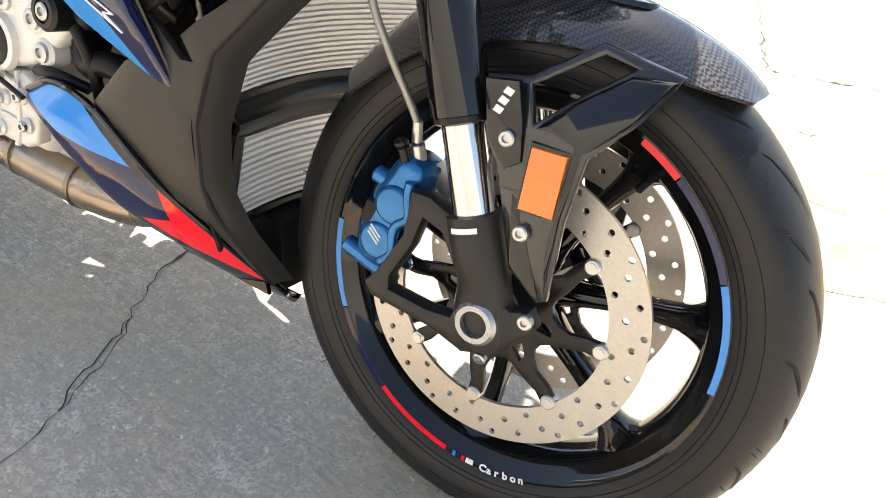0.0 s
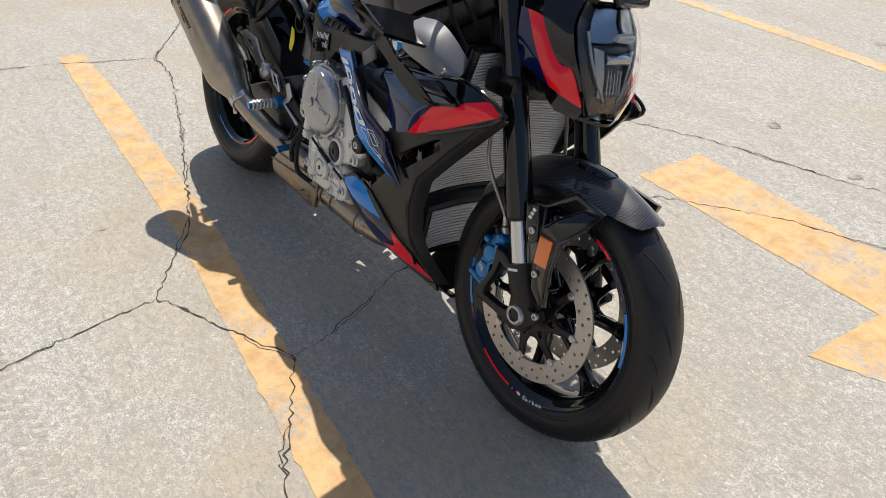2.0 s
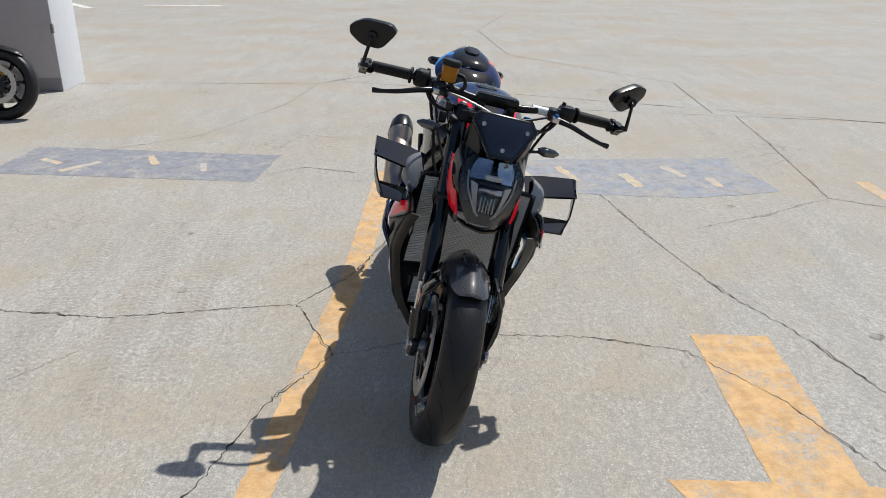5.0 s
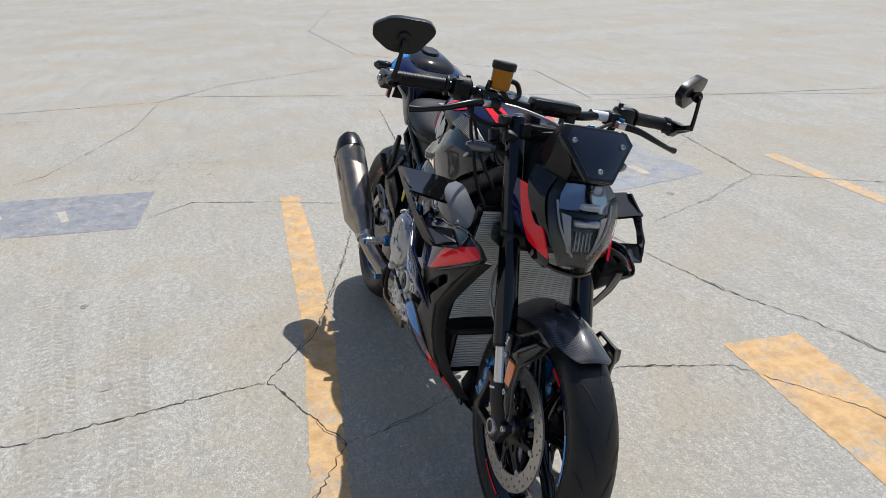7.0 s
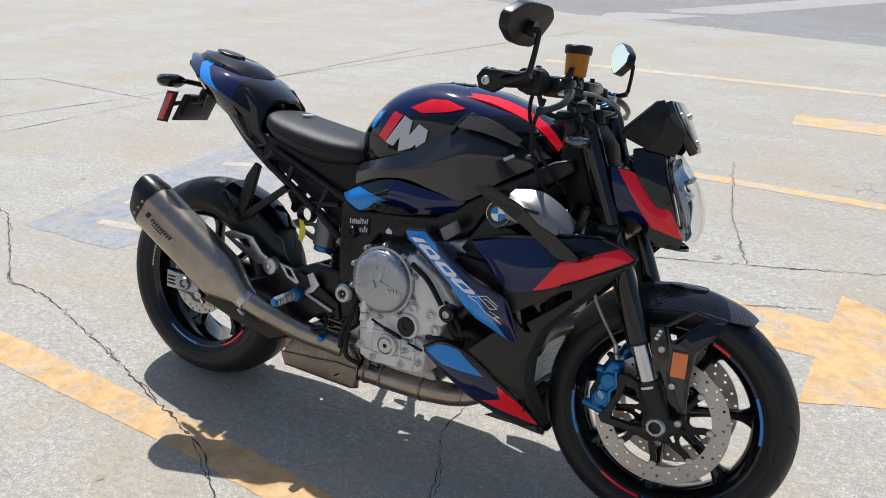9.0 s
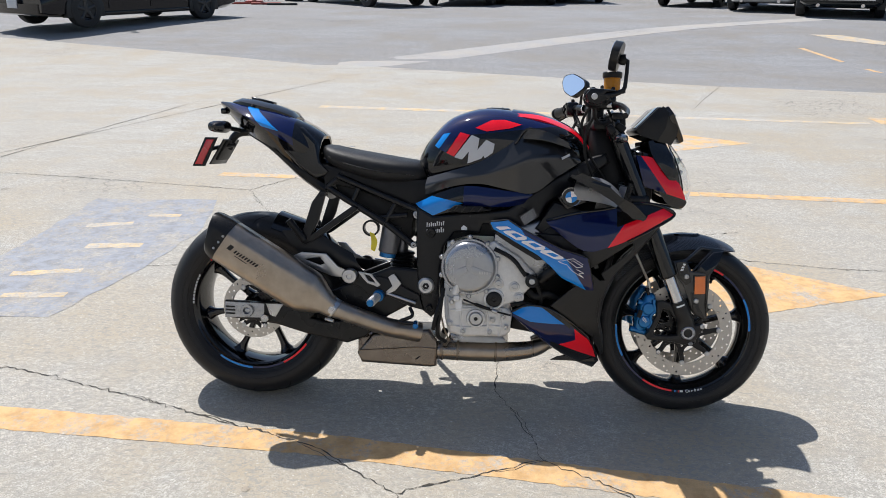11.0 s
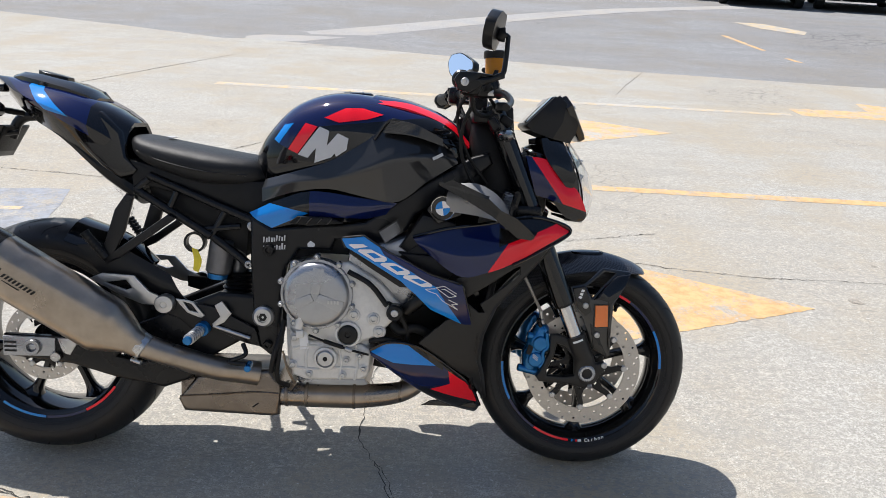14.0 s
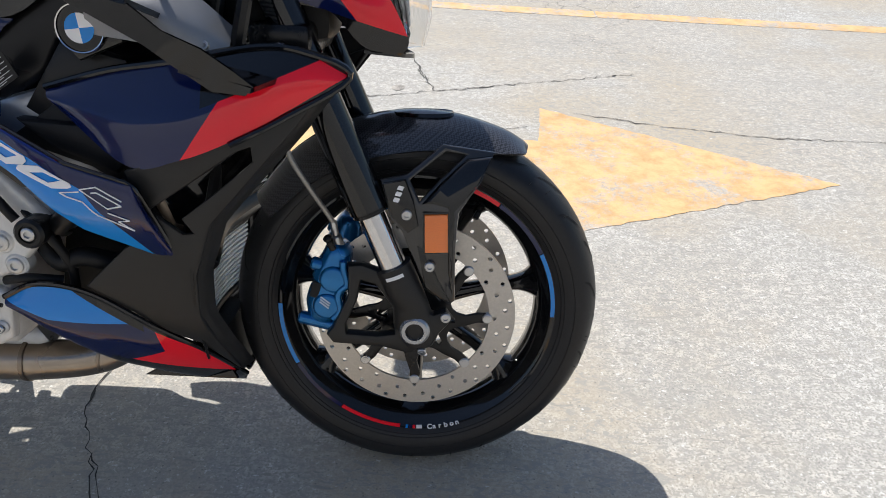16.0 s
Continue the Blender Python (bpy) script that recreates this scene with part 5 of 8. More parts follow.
tank_decal("tank_field", [(0.732, 0.957), (0.784, 0.983), (0.826, 0.985), (0.882, 0.970), (0.842, 0.957), (0.77, 0.946)], paint_red, "red field on the tank")
tank_decal("tank_stripe", [(0.599, 0.897), (0.626, 0.936), (0.651, 0.940), (0.613, 0.887)], paint_blue, "blue stripe")
tank_decal("tank_stripe", [(0.614, 0.886), (0.652, 0.940), (0.682, 0.942), (0.638, 0.875)], paint_navy, "navy stripe")
tank_decal("tank_stripe", [(0.639, 0.874), (0.683, 0.942), (0.715, 0.934), (0.664, 0.863)], paint_red, "red stripe")
tank_decal("tank_mark", [(0.665, 0.861), (0.721, 0.934), (0.746, 0.924), (0.741, 0.887), (0.768, 0.919), (0.796, 0.907), (0.791, 0.878), (0.765, 0.860), (0.761, 0.868), (0.753, 0.858), (0.709, 0.842), (0.713, 0.880), (0.691, 0.854)], decal_grey, "silver-white mark on the tank")
part("filler_cap", lathe([(0.008, 0.0), (0.008, 0.03), (0.005, 0.042), (-0.01, 0.046)], 32, (0.80, 0, 1.0205), "Z"), satin_black, tank, "black fuel filler cap")
for k in range(6):
    a = math.pi * k / 3
    hex_bolt("cap_screw", (0.80 + 0.034 * math.cos(a), 0.034 * math.sin(a), 1.0262), (0, 0, 1), 0.003, machined, tank)
part("tank_ridge", sheet([[(0.845, -0.105, 1.001), (0.850, -0.06, 1.019), (0.855, 0, 1.026), (0.850, 0.06, 1.019), (0.845, 0.105, 1.001)], [(0.95, -0.105, 0.986), (0.95, -0.06, 1.004), (0.95, 0, 1.011), (0.95, 0.06, 1.004), (0.95, 0.105, 0.986)], [(1.05, -0.088, 0.946), (1.05, -0.05, 0.962), (1.05, 0, 0.970), (1.05, 0.05, 0.962), (1.05, 0.088, 0.946)], [(1.107, -0.062, 0.893), (1.108, -0.035, 0.908), (1.11, 0, 0.914), (1.108, 0.035, 0.908), (1.107, 0.062, 0.893)]], 14, 12, 0.006), livery("tank_cover_paint", BLACK, [(NAVY, [(0, 0, 0.032, -1)]), (RED, [(0.2, 0, 0.258, -1)]), (NAVY, [(0, 0, 0.032, 1)]), (RED, [(0.2, 0, 0.258, 1)])], rough=0.12), tank, "navy and red top cover of the tank")
for sgn in (-1, 1):
    F = Matrix() if sgn < 0 else FLIP
    cover = part("tank_side_cover", sheet([[(0.575, -0.112, 0.792), (0.66, -0.150, 0.818), (0.754, -0.160, 0.851), (0.85, -0.160, 0.910), (0.905, -0.140, 0.960), (1.0, -0.128, 0.930), (1.055, -0.108, 0.892)], [(0.570, -0.128, 0.768), (0.66, -0.165, 0.792), (0.76, -0.178, 0.805), (0.85, -0.190, 0.835), (0.92, -0.184, 0.865), (1.0, -0.165, 0.870), (1.070, -0.130, 0.868)], [(0.572, -0.132, 0.735), (0.66, -0.162, 0.766), (0.75, -0.172, 0.778), (0.84, -0.176, 0.762), (0.925, -0.174, 0.752), (1.0, -0.160, 0.806), (1.078, -0.130, 0.855)]], 14, 34, 0.006, soft_u=False), carbon_fine, bike, "glossy dark carbon tank side cover", xf=F)
    ribs = []
    for i in range(41):
        f = i / 40
        a, b = Vector((0.884, -0.172, 0.924)).lerp(Vector((0.906, -0.146, 0.962)), f), Vector((1.036, -0.146, 0.896)).lerp(Vector((1.034, -0.124, 0.913)), f)
        m_ = a.lerp(b, 0.5) + Vector((0, -0.010 * (1 - f) - 0.003, 0.008))
        lift = Vector((0, -0.0022, 0.0016)) * (0.5 + 0.5 * math.cos(math.pi * 0.5 * i))
        ribs.append([a + lift, m_ + lift, b + lift])
    part("ribbed_panel", sheet(ribs, 40, 12, 0.003, soft_u=False), carbon_fine, cover, "ribbed carbon panel", xf=F)
    part("cover_trim", tube([(0.86, -0.166, 0.908), (0.905, -0.150, 0.957), (1.0, -0.135, 0.926), (1.052, -0.115, 0.89)], 0.005, 8, 20), gloss_black, cover, xf=F)
    part("cover_mark", slab([(1.01, 0.868), (1.035, 0.881), (1.038, 0.874), (1.013, 0.861)], -0.170, -0.1665, 0), decal_grey, cover, "small silver mark", xf=F)
    hex_bolt("cover_bolt", (0.912, -0.147, 0.951), (0, -1, 0.6), 0.006, machined, cover, F)
    side_paint = livery("seat_side_paint", BLACK, [(NAVY, [(1, 0, 0.70), (0, 1, 0.705)]), (BLUE, [(-0.19, -1, -0.8464), (-1, 0, -0.705), (-0.46, 1, 0.3925)])], rough=0.12) if sgn < 0 else bpy.data.materials["seat_side_paint"]
    sc = part("side_cover", sheet([[(0.540, -0.138, 0.706), (0.62, -0.150, 0.744), (0.71, -0.164, 0.770), (0.84, -0.172, 0.757), (0.925, -0.168, 0.748)], [(0.560, -0.150, 0.690), (0.64, -0.164, 0.715), (0.72, -0.176, 0.735), (0.82, -0.180, 0.728), (0.91, -0.170, 0.735)], [(0.600, -0.146, 0.668), (0.66, -0.158, 0.684), (0.72, -0.166, 0.704), (0.79, -0.168, 0.694), (0.895, -0.160, 0.716)]], 10, 24, 0.005), side_paint, bike, "glossy side cover with a blue wedge", xf=F)
    part("vent_grille", slab([(0.648, 0.688), (0.672, 0.706), (0.755, 0.706), (0.79, 0.692), (0.70, 0.683)], -0.186, -0.170, 0.003), dark_plastic, sc, "black vent grille", xf=F)
    for i in range(4):
        part("grille_bar", slab([(0.668 + i * 0.026, 0.688), (0.673 + i * 0.026, 0.688), (0.686 + i * 0.026, 0.704), (0.681 + i * 0.026, 0.704)], -0.190, -0.184, 0.001), gloss_black, sc, xf=F)

part("seat_base", slab([(0.225, 0.83), (0.30, 0.81), (0.42, 0.785), (0.565, 0.785), (0.625, 0.79), (0.63, 0.70), (0.56, 0.672), (0.40, 0.735), (0.27, 0.76), (0.235, 0.745)], -0.106, 0.106, 0.008), dark_plastic, bike, "black seat base above the rear frame")
seat = part("seat", loft([ring((x, 0, (t + b) / 2), (0, 1, 0), (0, 0, 1), w, (t - b) / 2, 28, 2.7) for x, t, b, w in ((0.222, 0.892, 0.85, 0.075), (0.245, 0.893, 0.825, 0.115), (0.30, 0.882, 0.796, 0.135), (0.40, 0.866, 0.766, 0.142), (0.48, 0.854, 0.763, 0.135), (0.545, 0.843, 0.768, 0.11), (0.578, 0.815, 0.778, 0.08))], 28, smooth=True), seat_vinyl, bike, "matte black rider seat")
part("seat_seam", tube([(0.25, -0.118, 0.852), (0.32, -0.138, 0.828), (0.42, -0.143, 0.808), (0.53, -0.120, 0.80)], 0.0025, 6, 20), satin_black, seat)
part("seat_tag", box((0.30, 0, 0.8885), (0.014, 0.05, 0.001), 0, Matrix.Rotation(radians(8), 4, "Y")), decal_grey, seat, "small printed tag on the seat")
tail_paint = livery("tail_paint", BLACK, [(NAVY, [(0.58, 1, 0.958), (-1, 0, -0.125)]), (BLUE, [(1.02, 1, 0.969), (-0.85, -1, -1.003), (0.26, 1, 0.954), (0, 0, 0.02, -1)]), (RED, [(1.02, 1, 0.969), (-0.85, -1, -1.003), (0.26, 1, 0.954), (0, 0, 0.02, 1)])], rough=0.1)
def tail_ring(x, t, b, w):
    """A faceted section of the tail: flat top, creased shoulders, narrow keel."""
    h = t - b
    half = [(0.50 * w, t), (0.78 * w, t - 0.10 * h), (w, t - 0.40 * h), (0.95 * w, t - 0.52 * h), (0.60 * w, b)]
    return [Vector((x + 0.12 * (z - b), y, z)) for y, z in half] + [Vector((x + 0.12 * (z - b), -y, z)) for y, z in reversed(half)]


tail = part("tail_fairing", loft([tail_ring(*q) for q in ((-0.131, 1.034, 1.022, 0.02), (-0.09, 1.030, 0.985, 0.066), (-0.05, 1.022, 0.950, 0.108), (0.0, 1.012, 0.915, 0.140), (0.06, 0.998, 0.882, 0.156), (0.115, 0.978, 0.842, 0.150), (0.158, 0.955, 0.80, 0.126), (0.190, 0.932, 0.765, 0.100), (0.200, 0.922, 0.752, 0.095), (0.200, 0.912, 0.762, 0.086), (0.172, 0.905, 0.77, 0.080))], None), tail_paint, bike, "pointed tail fairing in black, navy, blue and red")
for sgn in (-1, 1):
    part("seat_strut", slab([(0.060, 0.915), (0.095, 0.948), (0.165, 0.950), (0.212, 0.898), (0.222, 0.835), (0.250, 0.803), (0.236, 0.786), (0.205, 0.776), (0.156, 0.812), (0.104, 0.870)], -0.112, -0.088, 0.012, segments=3), gloss_black, tail, "black side strut beside the seat", xf=Matrix() if sgn < 0 else FLIP)
cowl = part("seat_cowl", loft([[Vector((x, y * w, z + k * h)) for y, k in ((0.62, 1), (1, 0.1), (1, -1), (-1, -1), (-1, 0.1), (-0.62, 1))] for x, z, w, h in ((-0.088, 1.030, 0.026, 0.006), (-0.050, 1.031, 0.058, 0.014), (0.0, 1.021, 0.078, 0.018), (0.07, 1.004, 0.085, 0.018), (0.115, 0.988, 0.076, 0.015), (0.132, 0.976, 0.060, 0.008))]), gloss_black, tail, "black raised seat cowl")
part("cowl_plate", loft([[Vector((x, y * w, 1.0405 - 0.24 * x + k)) for x, y in ((-0.024, 0.55), (0.0, 1), (0.034, 0.9), (0.048, 0.5), (0.048, -0.5), (0.034, -0.9), (0.0, -1), (-0.024, -0.55))] for k, w in ((-0.006, 0.037), (0.004, 0.036), (0.006, 0.033))]), satin_black, cowl, "raised satin plate")
part("tail_emblem", box((0.168, 0, 0.952), (0.022, 0.02, 0.004), 0.002, Matrix.Rotation(radians(32), 4, "Y")), anod_blue, tail, "small blue emblem")
part("tail_under", loft([ring((x, 0, z), (0, 1, 0), (0, 0, 1), w, h, 16, 3) for x, z, w, h in ((0.24, 0.735, 0.09, 0.03), (0.15, 0.80, 0.085, 0.03), (0.05, 0.885, 0.07, 0.02), (-0.03, 0.93, 0.05, 0.012))], 10, smooth=True), satin_black, tail)
part("tail_lamp", box((-0.118, 0, 1.0), (0.02, 0.07, 0.02), 0.005), gloss_black, tail, "smoked tail lamp")

# plate carrier and rear signals
carrier = part("plate_carrier", tube([(-0.01, 0, 0.925), (-0.08, 0, 0.93), (-0.12, 0, 0.915), (-0.142, 0, 0.87)], 0.014, 10, 14), satin_black, bike, "black plate carrier under the tail")
tilt = Matrix.Rotation(radians(31), 4, "Y")
part("plate_arm", tube([(-0.112, -0.02, 0.885), (-0.16, -0.055, 0.875), (-0.18, -0.08, 0.868)], 0.007, 8, 8), satin_black, carrier)
part("plate", box((-0.158, 0, 0.86), (0.006, 0.15, 0.10), 0.002, tilt), satin_black, carrier, "black plate backing")
part("plate_frame", box((-0.148, 0, 0.866), (0.01, 0.11, 0.08), 0.004, tilt), dark_plastic, carrier)
part("side_reflector", slab([(-0.229, 0.817), (-0.187, 0.901), (-0.162, 0.901), (-0.204, 0.817)], -0.093, -0.086, 0.002), red_lens, carrier, "red side reflector")
part("reflector_holder", slab([(-0.240, 0.810), (-0.194, 0.909), (-0.150, 0.909), (-0.196, 0.810)], -0.088, -0.080, 0.002), satin_black, carrier)
for sgn in (-1, 1):
    st = part("rear_signal", tube([(-0.09, sgn * 0.03, 0.935), (-0.12, sgn * 0.07, 0.942), (-0.13, sgn * 0.11, 0.944)], 0.008, 8, 8), satin_black, carrier, "black rear turn signal")
    part("signal_head", loft([ring((-0.118 + k, sgn * (0.1 + l), 0.944), (1, 0, 0), (0, 0, 1), a, b, 14, 2.5) for k, l, a, b in ((0, 0, 0.018, 0.012), (0, 0.03, 0.034, 0.021), (-0.004, 0.07, 0.028, 0.018), (-0.006, 0.085, 0.006, 0.006))]), gloss_black, st)

# frame and subframe
for sgn in (-1, 1):
    F = Matrix() if sgn < 0 else FLIP
    spar = slab([(0.545, 0.700), (0.60, 0.668), (0.70, 0.682), (0.79, 0.690), (0.844, 0.697), (0.987, 0.797), (1.116, 0.872), (1.158, 0.884), (1.170, 0.855), (1.062, 0.771), (0.974, 0.719), (0.953, 0.679), (0.892, 0.632), (0.85, 0.645), (0.766, 0.645), (0.756, 0.615), (0.672, 0.615), (0.640, 0.57), (0.63, 0.50), (0.624, 0.42), (0.63, 0.355), (0.60, 0.325), (0.568, 0.35), (0.552, 0.45), (0.545, 0.58)], -0.152, -0.108, 0.010, segments=3)
    for v in spar.verts:
        v.co.y += 0.045 * ease((v.co.x - 1.0) / 0.15) - 0.012 * ease((v.co.x - 0.72) / 0.1) * ease((1.0 - v.co.x) / 0.1)
    frame_ob = part("main_frame", spar, frame_black, bike, "black cast aluminium frame spar", xf=F)
    for x, z, r, m_ in ((0.582, 0.434, 0.028, machined), (0.594, 0.358, 0.012, satin_black), (0.596, 0.612, 0.016, satin_black)):
        part("frame_boss", lathe([(-0.168, 0.0), (-0.166, r * 0.45), (-0.170, r * 0.5), (-0.170, r * 0.8), (-0.164, r), (-0.14, r)], 26, (x, 0, z)), m_, frame_ob, "silver swingarm pivot cap" if r > 0.02 else "", xf=F)
    part("pivot_hex", lathe([(-0.1675, 0.0), (-0.1675, 0.0115)], 6, (0.582, 0, 0.434)), groove_dark, frame_ob, xf=F)
    for a, b in (((0.276, 0.789), (0.568, 0.672)), ((0.242, 0.751), (0.434, 0.636)), ((0.434, 0.636), (0.537, 0.562))):
        part("subframe_tube", tube([(a[0], -0.108, a[1]), (b[0], -0.118, b[1])], 0.0115, 10), frame_black, frame_ob, xf=F)
    for a, b in (((0.322, 0.695), (0.345, 0.750)), ((0.434, 0.636), (0.47, 0.703)), ((0.40, 0.652), (0.51, 0.665)), ((0.242, 0.75), (0.276, 0.78)), ((0.537, 0.562), (0.575, 0.6))):
        part("subframe_brace", tube([(a[0], -0.11, a[1]), (b[0], -0.112, b[1])], 0.0085, 8), frame_black, frame_ob, xf=F)
    hanger = part("peg_hanger", slab([(0.228, 0.742), (0.246, 0.735), (0.222, 0.64), (0.20, 0.592), (0.33, 0.692), (0.35, 0.682), (0.21, 0.572), (0.178, 0.556), (0.163, 0.566), (0.168, 0.592), (0.20, 0.7)], -0.138, -0.122, 0.004), frame_black, frame_ob, "black passenger peg hanger", xf=F)
    part("passenger_peg", tube([(0.178, -0.140, 0.572), (0.13, -0.150, 0.64)], 0.011, 12), satin_black, hanger, "folded ribbed passenger peg", xf=F)
    for i in range(7):
        c = Vector((0.168, -0.142, 0.586)).lerp(Vector((0.132, -0.150, 0.637)), i / 6)
        d = Vector((-0.048, -0.01, 0.068)).normalized()
        part("peg_rib", rod(c - d * 0.0018, c + d * 0.0018, 0.0135, 12, 0.0008), dark_plastic, hanger, xf=F)
    hex_bolt("frame_bolt", (0.545, -0.124, 0.668), (0, -1, 0), 0.014, alloy_dark, frame_ob, F)
    hex_bolt("frame_bolt", (0.535, -0.128, 0.566), (0, -1, 0), 0.010, alloy_dark, frame_ob, F)
part("subframe_cross", slab([(0.26, 0.775), (0.53, 0.68), (0.52, 0.58), (0.40, 0.655), (0.27, 0.73)], -0.085, 0.085, 0.01), dark_plastic, bike, "black under-seat tray")
part("frame_infill", slab([(0.60, 0.68), (0.85, 0.70), (0.93, 0.645), (0.87, 0.59), (0.80, 0.602), (0.72, 0.604), (0.64, 0.58)], -0.128, -0.09, 0.004), dark_plastic, bike, "black infill behind the frame")
plate = part("frame_label", slab([(0.876, 0.673), (0.926, 0.707), (0.943, 0.676), (0.895, 0.644)], -0.1668, -0.1656, 0), satin_black, bike, "small black data label with white print")
for i in range(10):
    f = i / 10
    part("print_line", slab([(0.881 + 0.016 * f, 0.671 - 0.027 * f), (0.924 + 0.014 * f - 0.01 * (i % 2), 0.7005 - 0.028 * f - 0.006 * (i % 2)), (0.9245 + 0.014 * f - 0.01 * (i % 2), 0.6997 - 0.028 * f - 0.006 * (i % 2)), (0.8815 + 0.016 * f, 0.6702 - 0.027 * f)], -0.1674, -0.1669, 0), decal_grey, plate, smooth=False)
part("white_mark", slab([(0.694, 0.632), (0.702, 0.640), (0.714, 0.632), (0.712, 0.624), (0.695, 0.624)], -0.154, -0.1525, 0), decal_white, bike, "small white sticker on the frame")
decal_print = part("frame_print", slab([(0.577, 0.604), (0.577, 0.648), (0.640, 0.655), (0.642, 0.610)], -0.1555, -0.1542, 0), frame_black, bike, "small printed block on the frame")
rng = random.Random(12)
for i in range(9):
    for k in range(2):
        z0, h_ = 0.609 + 0.022 * k + 0.0008 * i, rng.uniform(0.010, 0.017)
        x0 = 0.580 + 0.0067 * i
        part("print_line", slab([(x0, z0), (x0 + rng.uniform(0.002, 0.005), z0), (x0 + 0.0045, z0 + h_), (x0, z0 + h_)], -0.1561, -0.1556, 0), decal_grey, decal_print, smooth=False)
# round badge
bx, bz = 1.041, 0.742
badge = part("badge", lathe([(-0.186, 0), (-0.187, 0.022), (-0.186, 0.030), (-0.176, 0.032)], 36, (bx, 0, bz)), gloss_black, bike, "round black badge with blue and white quarters")
part("badge_ring", lathe([(-0.1878, 0.029), (-0.1885, 0.0305), (-0.185, 0.032)], 36, (bx, 0, bz)), chrome, badge)
for k in range(4):
    part("badge_quarter", slab([(bx, bz)] + [polar(bx, bz, 0.0185, k * 90 + 8 + i * 15) for i in range(7)], -0.1886, -0.1872, 0), paint_blue if k % 2 else decal_white, badge, smooth=False)
part("badge_mount", slab([(1.0, 0.735), (1.03, 0.775), (1.08, 0.765), (1.09, 0.725), (1.03, 0.70)], -0.178, -0.14, 0.006), gloss_black, bike, "black mount behind the badge")

# engine
case_ob = part("engine", slab([(0.64, 0.575), (0.80, 0.572), (0.925, 0.525), (0.93, 0.455), (0.892, 0.398), (0.862, 0.355), (0.862, 0.278), (0.846, 0.256), (0.70, 0.249), (0.650, 0.262), (0.636, 0.32), (0.632, 0.42)], -0.118, 0.118, 0.012, segments=3), alloy, bike, "silver cast inline engine block")
part("cylinder_block", slab([(0.79, 0.55), (0.80, 0.625), (0.88, 0.635), (0.96, 0.66), (1.04, 0.655), (1.06, 0.56), (0.98, 0.50), (0.93, 0.44)], -0.125, 0.125, 0.012), alloy_dark, case_ob, "dark grey cylinder block")
part("cylinder_head", slab([(0.93, 0.63), (0.99, 0.72), (1.08, 0.70), (1.09, 0.60), (1.05, 0.55)], -0.14, 0.14, 0.012), satin_black, case_ob, "black cylinder head")
part("crank_shell", slab([(0.745, 0.572), (0.80, 0.585), (0.885, 0.535), (0.940, 0.475), (0.925, 0.435), (0.880, 0.385), (0.80, 0.355), (0.71, 0.37), (0.66, 0.40), (0.65, 0.52)], -0.138, -0.112, 0.009, segments=3), alloy, case_ob, "cast silver crankcase shell")
part("lower_case", slab([(0.643, 0.395), (0.70, 0.365), (0.84, 0.36), (0.866, 0.345), (0.858, 0.275), (0.836, 0.262), (0.69, 0.258), (0.655, 0.27)], -0.134, -0.112, 0.007, segments=3), alloy, case_ob, "cast silver lower crankcase")
part("sump", slab([(0.66, 0.265), (0.84, 0.26), (0.86, 0.23), (0.84, 0.205), (0.68, 0.205), (0.655, 0.235)], -0.08, 0.09, 0.012), alloy_dark, case_ob)
CX, CZ = 0.7175, 0.497
clutch = part("clutch_cover", lathe([(-0.172, 0.0), (-0.1725, 0.035), (-0.1705, 0.066), (-0.166, 0.078), (-0.158, 0.086), (-0.150, 0.0875), (-0.149, 0.094), (-0.143, 0.0955), (-0.12, 0.0955)], 64, (CX, 0, CZ)), alloy_dark, case_ob, "grey round clutch cover with a raised triangle pattern")
for a0 in (84, 206, 338):
    out = [polar(CX, CZ, 0.013, a0 - 55), polar(CX, CZ, 0.076, a0 - 12), polar(CX, CZ, 0.078, a0 - 4), polar(CX, CZ, 0.078, a0 + 4), polar(CX, CZ, 0.076, a0 + 12), polar(CX, CZ, 0.013, a0 + 55)]
    plate = slab(out, -0.1765, -0.164, 0.002)
    for v in plate.verts:
        v.co.y += 0.007 * ease((math.hypot(v.co.x - CX, v.co.z - CZ) - 0.045) / 0.035)
    part("cover_rib", plate, alloy_dark, clutch, "raised wedge of the cover")
for i in range(4):
    part("badge_bar", box((CX + 0.036 + i * 0.008, -0.1762, CZ - 0.014), (0.005, 0.002, 0.009), 0), machined, clutch)
for k in range(10):
    x, z = polar(CX, CZ, 0.0985, 18 + k * 36)
    part("bolt_lug", rod((x, -0.125, z), (x, -0.150, z), 0.0085, 12), alloy_dark, clutch)
    hex_bolt("cover_bolt", (x, -0.1525, z), (0, -1, 0), 0.0058, machined, clutch)
part("clutch_lever", merge(rod((0.672, -0.155, 0.405), (0.684, -0.158, 0.455), 0.012, 14), box((0.678, -0.158, 0.392), (0.022, 0.022, 0.022), 0.006)), alloy, clutch, "grey clutch release arm")
for x, z, r, m_, lab in ((0.8025, 0.390, 0.026, satin_black, "black crank plug"), (0.7435, 0.321, 0.0225, machined, "round oil sight glass")):
    boss = part("case_boss", lathe([(-0.138, r + 0.010), (-0.146, r + 0.008), (-0.148, r + 0.002), (-0.13, r + 0.001)], 32, (x, 0, z)), alloy, case_ob)
    part("case_plug", lathe([(-0.1465, 0.0), (-0.1465, r * 0.25), (-0.149, r * 0.3), (-0.149, r * 0.85), (-0.146, r)], 32, (x, 0, z)), m_, boss, lab)
part("sight_window", lathe([(-0.1475, 0.0), (-0.1475, 0.015)], 24, (0.7435, 0, 0.321)), groove_dark, case_ob, "dark oil window")
